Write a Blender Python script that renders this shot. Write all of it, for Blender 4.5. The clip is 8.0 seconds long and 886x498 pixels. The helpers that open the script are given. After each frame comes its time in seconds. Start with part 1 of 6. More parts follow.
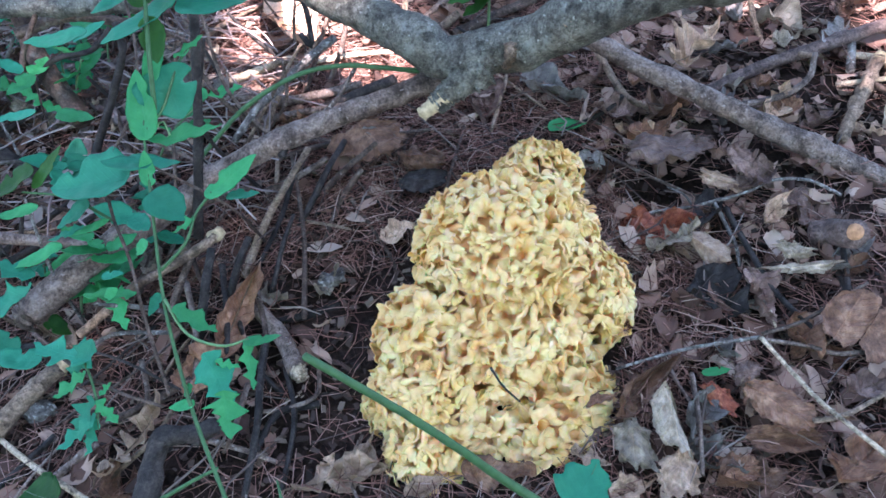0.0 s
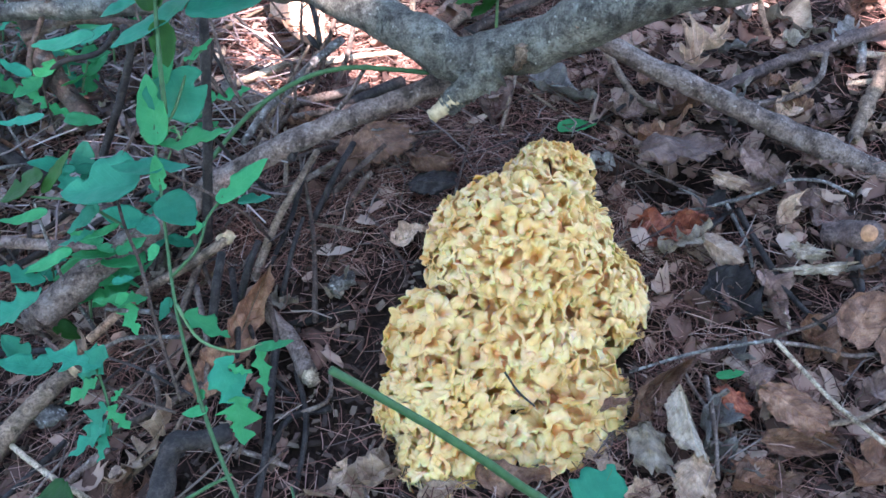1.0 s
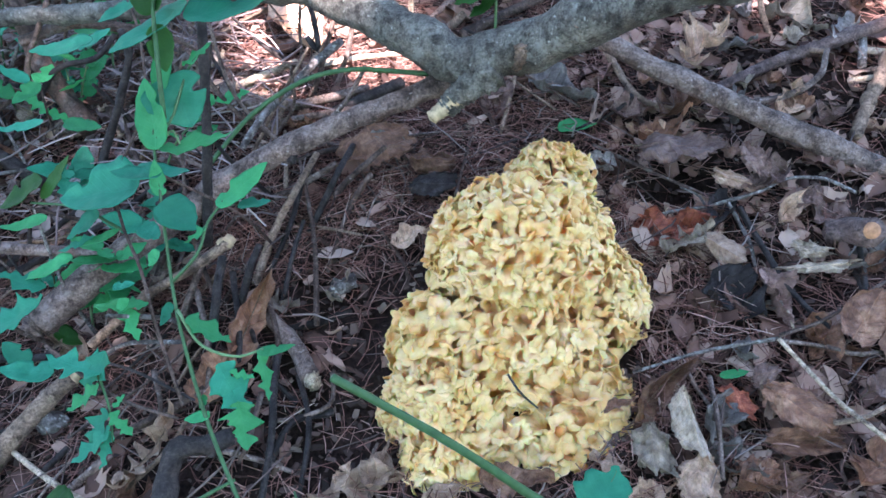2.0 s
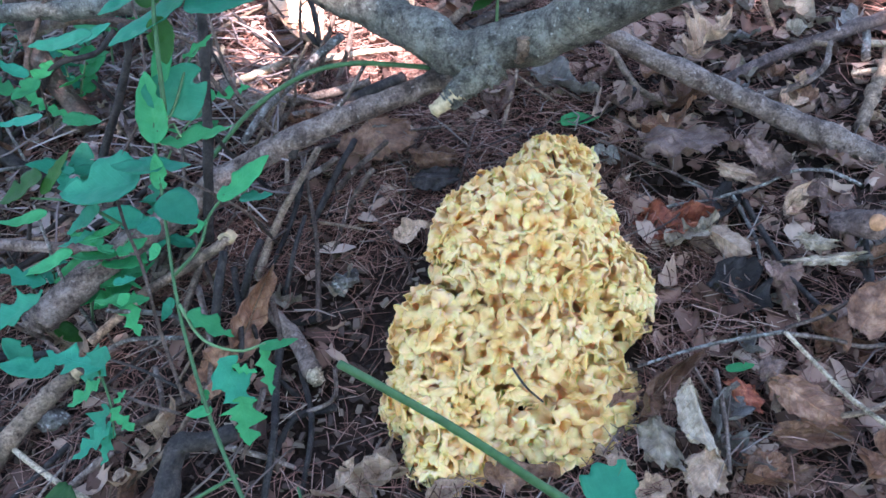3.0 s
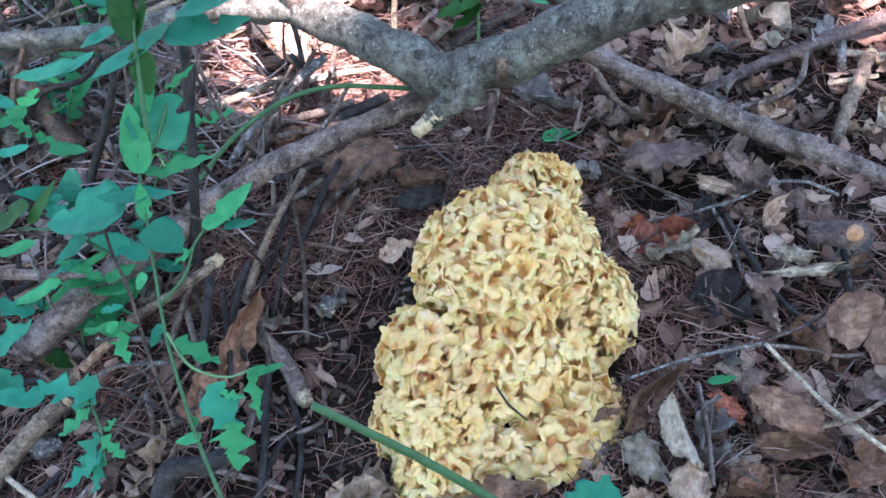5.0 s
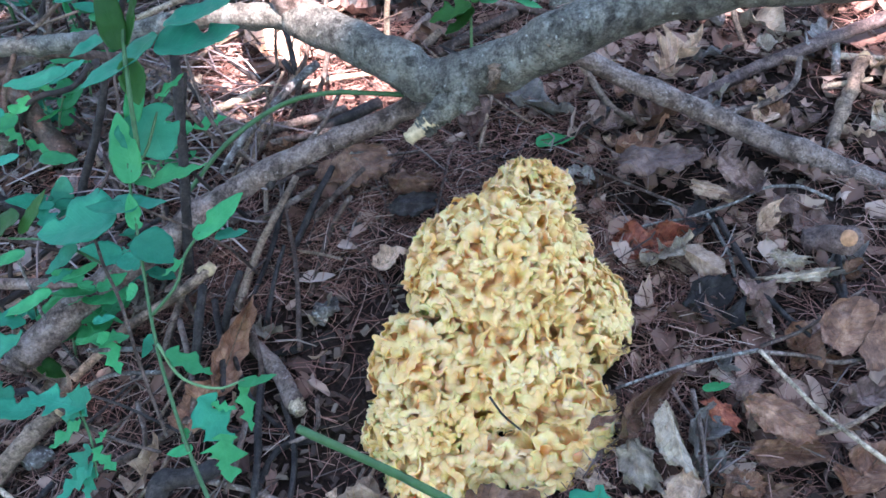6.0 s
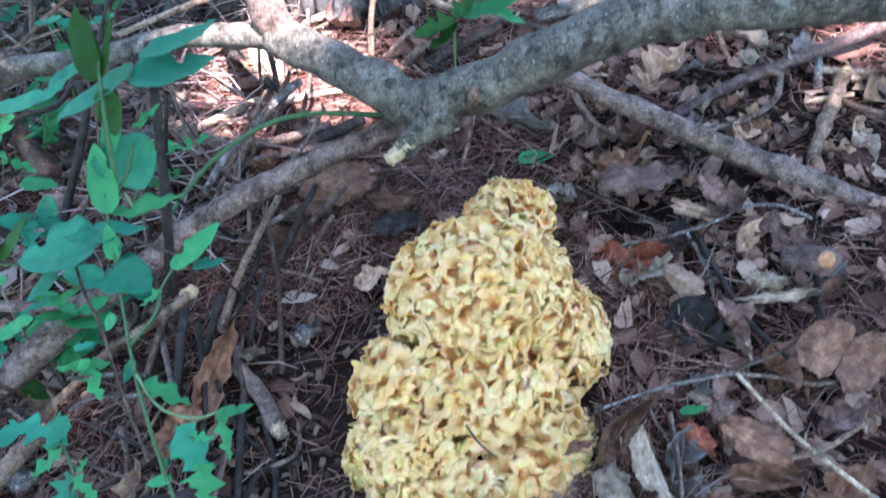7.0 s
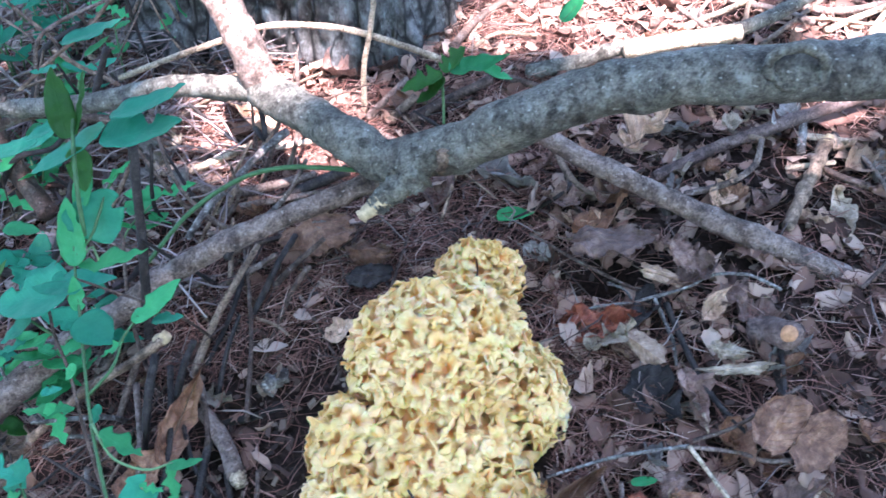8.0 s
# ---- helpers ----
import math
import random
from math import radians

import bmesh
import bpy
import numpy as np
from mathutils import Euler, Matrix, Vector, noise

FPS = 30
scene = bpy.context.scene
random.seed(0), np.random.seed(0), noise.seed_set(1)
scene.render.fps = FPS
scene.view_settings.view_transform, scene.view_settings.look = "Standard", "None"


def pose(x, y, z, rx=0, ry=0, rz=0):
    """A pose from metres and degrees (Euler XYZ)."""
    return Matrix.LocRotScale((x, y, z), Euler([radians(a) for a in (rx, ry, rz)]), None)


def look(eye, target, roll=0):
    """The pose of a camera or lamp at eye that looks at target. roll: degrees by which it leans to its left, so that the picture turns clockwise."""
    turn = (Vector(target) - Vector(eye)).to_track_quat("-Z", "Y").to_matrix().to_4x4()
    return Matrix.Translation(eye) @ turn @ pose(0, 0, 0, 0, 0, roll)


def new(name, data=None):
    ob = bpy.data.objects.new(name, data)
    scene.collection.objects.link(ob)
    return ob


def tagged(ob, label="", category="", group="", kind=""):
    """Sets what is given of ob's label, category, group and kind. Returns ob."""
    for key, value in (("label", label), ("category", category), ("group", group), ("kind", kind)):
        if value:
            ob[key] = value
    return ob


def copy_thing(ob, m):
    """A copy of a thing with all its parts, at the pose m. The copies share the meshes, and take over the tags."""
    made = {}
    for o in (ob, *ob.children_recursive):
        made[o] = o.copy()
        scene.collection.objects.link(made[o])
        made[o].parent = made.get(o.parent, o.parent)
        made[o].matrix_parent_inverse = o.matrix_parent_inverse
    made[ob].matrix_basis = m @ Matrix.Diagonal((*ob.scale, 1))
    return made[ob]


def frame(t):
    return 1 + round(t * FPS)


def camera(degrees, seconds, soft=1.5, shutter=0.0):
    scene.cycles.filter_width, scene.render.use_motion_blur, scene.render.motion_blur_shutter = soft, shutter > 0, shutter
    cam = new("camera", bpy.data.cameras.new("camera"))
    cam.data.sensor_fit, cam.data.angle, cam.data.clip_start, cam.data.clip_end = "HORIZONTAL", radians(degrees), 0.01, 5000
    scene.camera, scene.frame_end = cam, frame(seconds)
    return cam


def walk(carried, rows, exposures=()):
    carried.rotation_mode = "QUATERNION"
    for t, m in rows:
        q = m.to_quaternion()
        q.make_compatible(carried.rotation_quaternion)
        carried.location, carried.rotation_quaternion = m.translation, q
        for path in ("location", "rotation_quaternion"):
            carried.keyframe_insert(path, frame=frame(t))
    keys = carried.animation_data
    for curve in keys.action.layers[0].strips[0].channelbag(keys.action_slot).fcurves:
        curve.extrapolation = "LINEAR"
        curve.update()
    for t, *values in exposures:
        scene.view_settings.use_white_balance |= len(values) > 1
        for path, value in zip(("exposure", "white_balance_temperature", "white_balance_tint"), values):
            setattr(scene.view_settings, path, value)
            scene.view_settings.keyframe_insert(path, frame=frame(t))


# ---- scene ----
cam = camera(55.0, 8.0, 1.6, 0.5)
PATH = [
    (0, (0.005, -0.029, 0.564), (-0.011, 1.41, -0.825), -0.4),
    (0.5, (-0.002, -0.025, 0.562), (-0.018, 1.412, -0.829), -0.3),
    (1, (-0.004, -0.023, 0.565), (-0.022, 1.411, -0.828), -0.7),
    (1.5, (-0.004, -0.022, 0.565), (-0.03, 1.413, -0.828), -1.3),
    (2.8, (-0.005, -0.017, 0.559), (-0.019, 1.414, -0.838), -1.4),
    (3, (-0.007, -0.02, 0.557), (-0.027, 1.415, -0.836), -1.6),
    (3.5, (0.005, -0.018, 0.565), (-0.018, 1.414, -0.831), -2.1),
    (4, (0.005, -0.019, 0.569), (-0.014, 1.416, -0.823), -2.6),
    (5.5, (0.002, -0.016, 0.574), (-0.004, 1.428, -0.81), -2.6),
    (6, (0.007, -0.011, 0.575), (0.004, 1.43, -0.811), -2.8),
    (6.5, (0.009, -0.013, 0.57), (0.015, 1.429, -0.815), -3.0),
    (7, (0.026, 0.006, 0.597), (0.021, 1.43, -0.807), -3.2),
    (7.5, (0.041, 0.029, 0.632), (0.004, 1.457, -0.768), -2.6),
    (8, (0.089, 0.02, 0.626), (0.001, 1.48, -0.738), -3.3),
]
walk(cam, [(t, look(eye, target, roll)) for t, eye, target, roll in PATH], [(0, 3.27, 6120, 15), (6.5, 3.27, 6120, 15), (8, 3.45, 5880, 15)])


# ---- light: deep shade under trees, one warm sun through gaps in the crown ----
SUN_AZ, SUN_EL = radians(160), radians(66)
to_sun = Vector((math.sin(SUN_AZ) * math.cos(SUN_EL), math.cos(SUN_AZ) * math.cos(SUN_EL), math.sin(SUN_EL)))
world = bpy.data.worlds.new("sky")
scene.world = world
world.use_nodes = True
sky = world.node_tree.nodes.new("ShaderNodeTexSky")
sky.sky_type, sky.sun_disc = "NISHITA", False
sky.sun_elevation, sky.sun_rotation = SUN_EL, SUN_AZ
world.node_tree.nodes["Background"].inputs["Strength"].default_value = 0.07
world.node_tree.links.new(sky.outputs[0], world.node_tree.nodes["Background"].inputs["Color"])
sun_data = bpy.data.lights.new("sun", "SUN")
sun_data.energy, sun_data.angle, sun_data.color = 5.0, radians(0.53), (1.0, 0.80, 0.81)
sun = new("sun", sun_data)
sun.matrix_world = look(to_sun * 20, (0, 0, 0))


# ---- materials ----
def material(name, rough=0.8, spec=0.3):
    m = bpy.data.materials.new(name)
    m.use_nodes = True
    t = m.node_tree
    b = t.nodes["Principled BSDF"]
    b.inputs["Roughness"].default_value = rough
    b.inputs["Specular IOR Level"].default_value = spec
    return m, t, b


def node(t, kind, **values):
    n = t.nodes.new(kind)
    for k, v in values.items():
        n.inputs[k.replace("_", " ")].default_value = v
    return n


def ramp(t, source, stops):
    r = t.nodes.new("ShaderNodeValToRGB")
    while len(r.color_ramp.elements) < len(stops):
        r.color_ramp.elements.new(0.5)
    for e, (p, c) in zip(r.color_ramp.elements, stops):
        e.position, e.color = p, (*c, 1)
    t.links.new(source, r.inputs[0])
    return r.outputs[0]


def mix(t, a, b, fac, how="MIX"):
    n = t.nodes.new("ShaderNodeMixRGB")
    n.blend_type = how
    for slot, v in zip((1, 2, 0), (a, b, fac)):
        if isinstance(v, (int, float)):
            n.inputs[slot].default_value = v
        elif isinstance(v, tuple):
            n.inputs[slot].default_value = (*v, 1)
        else:
            t.links.new(v, n.inputs[slot])
    return n.outputs[0]


def coords(t, scale=(1, 1, 1), kind="Object"):
    c = t.nodes.new("ShaderNodeTexCoord")
    m = node(t, "ShaderNodeMapping", Scale=scale)
    t.links.new(c.outputs[kind], m.inputs[0])
    return m.outputs[0]


def noise_tex(t, v, scale, detail=4.0, rough=0.6):
    n = node(t, "ShaderNodeTexNoise", Scale=scale, Detail=detail, Roughness=rough)
    t.links.new(v, n.inputs["Vector"])
    return n.outputs[0]


def bump(t, b, source, height, distance=0.002):
    n = node(t, "ShaderNodeBump", Strength=height, Distance=distance)
    t.links.new(source, n.inputs["Height"])
    t.links.new(n.outputs[0], b.inputs["Normal"])


def bark(name, dark, mid, light, lichen=None, amount=0.6, size=1.0, long=1.0, plates=False):
    """Rough bark along local length, with pale lichen flecks."""
    m, t, b = material(name, 0.62, 0.4)
    v = coords(t, (1, 1, long))
    n1 = noise_tex(t, v, 95 * size, 7, 0.75)
    n2 = noise_tex(t, v, 420 * size, 4, 0.7)
    base = ramp(t, n1, [(0.36, dark), (0.48, mid), (0.68, light)])
    fine = ramp(t, n2, [(0.33, (0.22, 0.2, 0.19)), (0.62, (1.25, 1.22, 1.2))])
    col = mix(t, base, fine, 0.8, "MULTIPLY")
    blotch = noise_tex(t, coords(t), 26 * size, 3, 0.6)
    col = mix(t, col, ramp(t, blotch, [(0.34, (0.5, 0.44, 0.4)), (0.5, (1, 1, 1)), (0.66, (1.22, 1.16, 1.1))]), 0.85, "MULTIPLY")
    if lichen:
        spots = ramp(t, noise_tex(t, v, 210 * size, 3, 0.55), [(amount, (0, 0, 0)), (amount + 0.08, (1, 1, 1))])
        col = mix(t, col, lichen, spots)
        patch = ramp(t, noise_tex(t, coords(t, (1, 1, 1)), 48 * size, 5, 0.7), [(0.56, (0, 0, 0)), (0.66, (0.55, 0.55, 0.55))])
        col = mix(t, col, tuple(0.8 * q for q in lichen), patch)
    if plates:
        bend = mix(t, coords(t, (24, 24, 10)), noise_tex(t, coords(t), 9, 3, 0.6), 0.16, "ADD")
        cell = t.nodes.new("ShaderNodeTexVoronoi")
        cell.feature = "DISTANCE_TO_EDGE"
        cell.inputs["Scale"].default_value = 1.0
        t.links.new(bend, cell.inputs["Vector"])
        # dark plate edges: shade of the furrows put into the bark colour
        col = mix(t, col, ramp(t, cell.outputs["Distance"], [(0.015, (0.12, 0.12, 0.12)), (0.07, (0.85, 0.82, 0.8)), (0.2, (1.05, 1.05, 1.05))]), 1.0, "MULTIPLY")
    crack = ramp(t, noise_tex(t, coords(t, (1, 1, 0.6)), 62 * size, 8, 0.8), [(0.36, (0.3, 0.28, 0.26)), (0.46, (1, 1, 1))])
    col = mix(t, col, crack, 0.95, "MULTIPLY")
    t.links.new(col, b.inputs["Base Color"])
    bump(t, b, mix(t, mix(t, n2, n1, 0.6), crack, 0.35), 1.0, 0.0035)
    return m


def leaf_veins(t):
    """Midrib and slanting side veins of a leaf one unit long: 1 on a vein."""
    c = t.nodes.new("ShaderNodeTexCoord")
    xyz = t.nodes.new("ShaderNodeSeparateXYZ")
    t.links.new(c.outputs["Object"], xyz.inputs[0])

    def m(how, a, b=0.0):
        n = t.nodes.new("ShaderNodeMath")
        n.operation = how
        for slot, v in enumerate((a, b)):
            if isinstance(v, (int, float)):
                n.inputs[slot].default_value = v
            else:
                t.links.new(v, n.inputs[slot])
        return n.outputs[0]

    across = m("ABSOLUTE", xyz.outputs[1])
    side = m("SINE", m("MULTIPLY", m("SUBTRACT", xyz.outputs[0], m("MULTIPLY", across, 0.8)), 58.0))
    side = ramp(t, side, [(0.86, (0, 0, 0)), (0.99, (1, 1, 1))])
    rib = ramp(t, across, [(0.006, (1, 1, 1)), (0.014, (0, 0, 0))])
    return mix(t, side, rib, 1.0, "LIGHTEN")


def dry_leaf(name, dark, mid, light, rough=0.46, spec=0.5):
    m, t, b = material(name, rough, spec)
    v = coords(t)
    info = t.nodes.new("ShaderNodeObjectInfo")
    n1, n2, n3 = noise_tex(t, v, 4.5, 6, 0.7), noise_tex(t, v, 17, 4, 0.6), noise_tex(t, v, 70, 3, 0.6)
    col = ramp(t, n1, [(0.32, dark), (0.5, mid), (0.68, light)])
    col = mix(t, col, ramp(t, n2, [(0.3, (0.45, 0.4, 0.37)), (0.45, (1, 1, 1)), (0.7, (1.15, 1.12, 1.08))]), 0.55, "MULTIPLY")
    col = mix(t, col, ramp(t, n3, [(0.3, (0.7, 0.67, 0.65)), (0.6, (1.08, 1.08, 1.08))]), 0.7, "MULTIPLY")
    veins = leaf_veins(t)
    col = mix(t, col, mix(t, col, (1.45, 1.4, 1.3), 1.0, "MULTIPLY"), mix(t, veins, (0.6, 0.6, 0.6), 1.0, "MULTIPLY"))
    hue = node(t, "ShaderNodeHueSaturation")
    grey = node(t, "ShaderNodeMapRange", To_Min=0.5, To_Max=1.4)
    t.links.new(info.outputs["Random"], grey.inputs[0])
    t.links.new(grey.outputs[0], hue.inputs["Value"])
    t.links.new(col, hue.inputs["Color"])
    t.links.new(hue.outputs[0], b.inputs["Base Color"])
    bump(t, b, mix(t, mix(t, n2, n3, 0.4), veins, 0.5, "ADD"), 0.9, 0.002)
    return m


def green_leaf(name, dark, light, through_light):
    m, t, b = material(name, 0.55, 0.35)
    v = coords(t)
    info = t.nodes.new("ShaderNodeObjectInfo")
    n1 = noise_tex(t, v, 4, 5, 0.65)
    base = ramp(t, n1, [(0.3, dark), (0.7, light)])
    base = mix(t, base, ramp(t, noise_tex(t, v, 28, 3, 0.6), [(0.28, (0.55, 0.6, 0.4)), (0.4, (1, 1, 1))]), 0.6, "MULTIPLY")
    veins = leaf_veins(t)
    base = mix(t, base, mix(t, base, (1.5, 1.25, 1.3), 1.0, "MULTIPLY"), mix(t, veins, (0.4, 0.4, 0.4), 1.0, "MULTIPLY"))
    hue = node(t, "ShaderNodeHueSaturation")
    val = node(t, "ShaderNodeMapRange", To_Min=0.7, To_Max=1.25)
    t.links.new(info.outputs["Random"], val.inputs[0])
    t.links.new(val.outputs[0], hue.inputs["Value"])
    t.links.new(base, hue.inputs["Color"])
    t.links.new(hue.outputs[0], b.inputs["Base Color"])
    bump(t, b, veins, 0.35, 0.001)
    tr = node(t, "ShaderNodeBsdfTranslucent", Color=(*through_light, 1))
    mx = node(t, "ShaderNodeMixShader", Fac=0.35)
    t.links.new(b.outputs[0], mx.inputs[1])
    t.links.new(tr.outputs[0], mx.inputs[2])
    t.links.new(mx.outputs[0], t.nodes["Material Output"].inputs[0])
    return m


def plain(name, colour, rough=0.7, vary=0.35, scale=200):
    m, t, b = material(name, rough, 0.35)
    n1 = noise_tex(t, coords(t), scale, 4, 0.65)
    lo, hi = tuple(c * (1 - vary) for c in colour), tuple(min(1, c * (1 + vary)) for c in colour)
    t.links.new(ramp(t, n1, [(0.3, lo), (0.7, hi)]), b.inputs["Base Color"])
    bump(t, b, n1, 0.3, 0.001)
    return m


def soil_material():
    m, t, b = material("forest_soil", 0.95, 0.15)
    v = coords(t)
    n1, n2 = noise_tex(t, v, 14, 6, 0.7), noise_tex(t, v, 160, 6, 0.75)
    col = ramp(t, n1, [(0.3, (0.02, 0.013, 0.011)), (0.55, (0.05, 0.034, 0.029)), (0.75, (0.10, 0.07, 0.058))])
    col = mix(t, col, ramp(t, n2, [(0.35, (0.3, 0.3, 0.3)), (0.7, (1.5, 1.45, 1.4))]), 0.9, "MULTIPLY")
    t.links.new(col, b.inputs["Base Color"])
    bump(t, b, n2, 1.0, 0.006)
    return m


def litter_material(name, stops):
    """Each loose bit of a joined mass takes its own colour."""
    m, t, b = material(name, 0.75, 0.3)
    g = t.nodes.new("ShaderNodeNewGeometry")
    t.links.new(ramp(t, g.outputs["Random Per Island"], stops), b.inputs["Base Color"])
    return m


def mushroom_material():
    m, t, b = material("cream_fungus", 0.36, 0.3)
    v = coords(t)
    n1, n2 = noise_tex(t, v, 38, 4, 0.6), noise_tex(t, v, 260, 3, 0.6)
    tone_value = t.nodes.new("ShaderNodeAttribute")
    tone_value.attribute_name = "flesh_tone"
    flesh = ramp(t, tone_value.outputs["Fac"], [(0.0, (0.70, 0.32, 0.12)), (0.3, (0.85, 0.495, 0.21)), (0.6, (0.89, 0.585, 0.24)), (0.92, (0.91, 0.66, 0.305))])
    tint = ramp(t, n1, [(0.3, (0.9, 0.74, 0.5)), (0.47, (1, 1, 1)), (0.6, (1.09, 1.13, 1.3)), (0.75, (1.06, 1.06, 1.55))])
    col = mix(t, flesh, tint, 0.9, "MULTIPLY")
    col = mix(t, col, ramp(t, n2, [(0.3, (0.86, 0.8, 0.7)), (0.6, (1, 1, 1))]), 0.5, "MULTIPLY")
    t.links.new(col, b.inputs["Base Color"])
    b.inputs["Subsurface Weight"].default_value = 0.45
    b.inputs["Subsurface Radius"].default_value = (1.0, 0.38, 0.1)
    b.inputs["Subsurface Scale"].default_value = 0.003
    bump(t, b, n2, 0.3, 0.0008)
    glow = t.nodes.new("ShaderNodeBsdfTranslucent")
    t.links.new(mix(t, col, (1.1, 0.92, 0.7), 1.0, "MULTIPLY"), glow.inputs["Color"])
    both = node(t, "ShaderNodeMixShader", Fac=0.12)
    t.links.new(b.outputs[0], both.inputs[1])
    t.links.new(glow.outputs[0], both.inputs[2])
    t.links.new(both.outputs[0], t.nodes["Material Output"].inputs[0])
    return m


M = {
    "soil": soil_material(),
    "limb": bark("grey_green_bark", (0.040, 0.039, 0.032), (0.128, 0.132, 0.109), (0.225, 0.236, 0.2), (0.38, 0.41, 0.36), 0.645),
    "grey": bark("grey_brown_bark", (0.080, 0.055, 0.045), (0.20, 0.155, 0.128), (0.37, 0.305, 0.265), (0.40, 0.35, 0.315), 0.64),
    "brown": bark("brown_bark", (0.05, 0.033, 0.025), (0.12, 0.085, 0.066), (0.21, 0.155, 0.125), (0.3, 0.3, 0.27), 0.68),
    "mauvebark": bark("purple_brown_bark", (0.06, 0.04, 0.036), (0.16, 0.115, 0.1), (0.28, 0.22, 0.2)),
    "dark": bark("dark_wet_bark", (0.013, 0.0115, 0.011), (0.034, 0.030, 0.028), (0.082, 0.071, 0.066)),
    "tan": bark("weathered_tan_twig", (0.12, 0.09, 0.06), (0.27, 0.2, 0.14), (0.4, 0.31, 0.23)),
    "pale": bark("pale_peeled_twig", (0.33, 0.27, 0.19), (0.54, 0.46, 0.33), (0.7, 0.62, 0.48)),
    "lichen": bark("lichen_twig", (0.07, 0.064, 0.058), (0.165, 0.158, 0.146), (0.29, 0.288, 0.268), (0.42, 0.43, 0.40), 0.58),
    "tree": bark("tree_bark", (0.06, 0.06, 0.06), (0.135, 0.15, 0.15), (0.22, 0.24, 0.24), (0.27, 0.33, 0.32), 0.62, 0.4, 0.8, True),
    "wood": plain("broken_wood", (0.5, 0.4, 0.24), 0.8),
    "cut": plain("orange_cut_wood", (0.46, 0.25, 0.13), 0.75),
    "stem": plain("green_stem", (0.05, 0.13, 0.05), 0.5, 0.25),
    "palestem": plain("pale_green_stem", (0.13, 0.25, 0.11), 0.5, 0.25),
    "leaf_brown": dry_leaf("brown_dry_leaf", (0.085, 0.038, 0.021), (0.225, 0.115, 0.068), (0.41, 0.245, 0.155)),
    "leaf_red": dry_leaf("red_dry_leaf", (0.11, 0.024, 0.014), (0.29, 0.08, 0.045), (0.5, 0.2, 0.11)),
    "leaf_tan": dry_leaf("tan_dry_leaf", (0.254, 0.164, 0.112), (0.493, 0.344, 0.239), (0.688, 0.523, 0.389)),
    "leaf_pale": dry_leaf("pale_dry_leaf", (0.20, 0.16, 0.115), (0.41, 0.345, 0.26), (0.61, 0.53, 0.42)),
    "leaf_grey": dry_leaf("grey_dry_leaf", (0.11, 0.1, 0.09), (0.25, 0.235, 0.215), (0.44, 0.42, 0.39)),
    "leaf_mauve": dry_leaf("mauve_dry_leaf", (0.11, 0.064, 0.05), (0.265, 0.168, 0.135), (0.46, 0.325, 0.27)),
    "leaf_dark": dry_leaf("dark_wet_leaf", (0.016, 0.0145, 0.0145), (0.034, 0.031, 0.031), (0.07, 0.065, 0.066), 0.7, 0.2),
    "teal": green_leaf("blue_green_leaf", (0.026, 0.255, 0.15), (0.05, 0.365, 0.21), (0.06, 0.46, 0.22)),
    "bright": green_leaf("bright_green_leaf", (0.035, 0.29, 0.105), (0.075, 0.42, 0.16), (0.11, 0.56, 0.17)),
    "deep": green_leaf("deep_green_leaf", (0.02, 0.09, 0.02), (0.04, 0.15, 0.03), (0.08, 0.3, 0.04)),
    "fungus": mushroom_material(),
    "needle": litter_material("pine_needles", [(0.0, (0.05, 0.025, 0.02)), (0.35, (0.185, 0.09, 0.07)), (0.7, (0.35, 0.185, 0.145)), (0.93, (0.48, 0.32, 0.26)), (1.0, (0.62, 0.5, 0.42))]),
    "flake": litter_material("leaf_fragments", [(0.0, (0.06, 0.034, 0.027)), (0.3, (0.19, 0.11, 0.083)), (0.6, (0.34, 0.215, 0.16)), (0.85, (0.46, 0.325, 0.25)), (1.0, (0.55, 0.44, 0.355))]),
    "paleflake": litter_material("pale_leaf_fragments", [(0.0, (0.12, 0.09, 0.085)), (0.4, (0.26, 0.21, 0.20)), (0.8, (0.42, 0.36, 0.34)), (1.0, (0.55, 0.5, 0.47))]),
    "twiglet": litter_material("twiglets", [(0.0, (0.04, 0.03, 0.027)), (0.5, (0.12, 0.09, 0.078)), (0.85, (0.24, 0.195, 0.17)), (1.0, (0.36, 0.31, 0.27))]),
    "crumb": litter_material("litter_crumbs", [(0.0, (0.03, 0.022, 0.018)), (0.5, (0.09, 0.06, 0.05)), (0.85, (0.15, 0.11, 0.085)), (1.0, (0.24, 0.195, 0.15))]),
}


# ---- builders ----
def ground(x, y):
    """Height of the forest floor: a gentle slope with small hollows."""
    x, y = 6 * np.tanh(np.asarray(x) / 6), 6 * np.tanh(np.asarray(y) / 6)
    return (-0.058 + 0.08 * x + 0.115 * y - 0.05 * np.exp(-((x + 0.42) / 0.15) ** 2 - ((y - 0.5) / 0.2) ** 2) - 0.04 * np.exp(-((x - 0.213) / 0.036) ** 2 - ((y - 0.608) / 0.024) ** 2) + 0.005 * np.sin(17 * x + 3) * np.sin(13 * y) + 0.003 * np.sin(41 * x + 2) * np.sin(37 * y + 1))


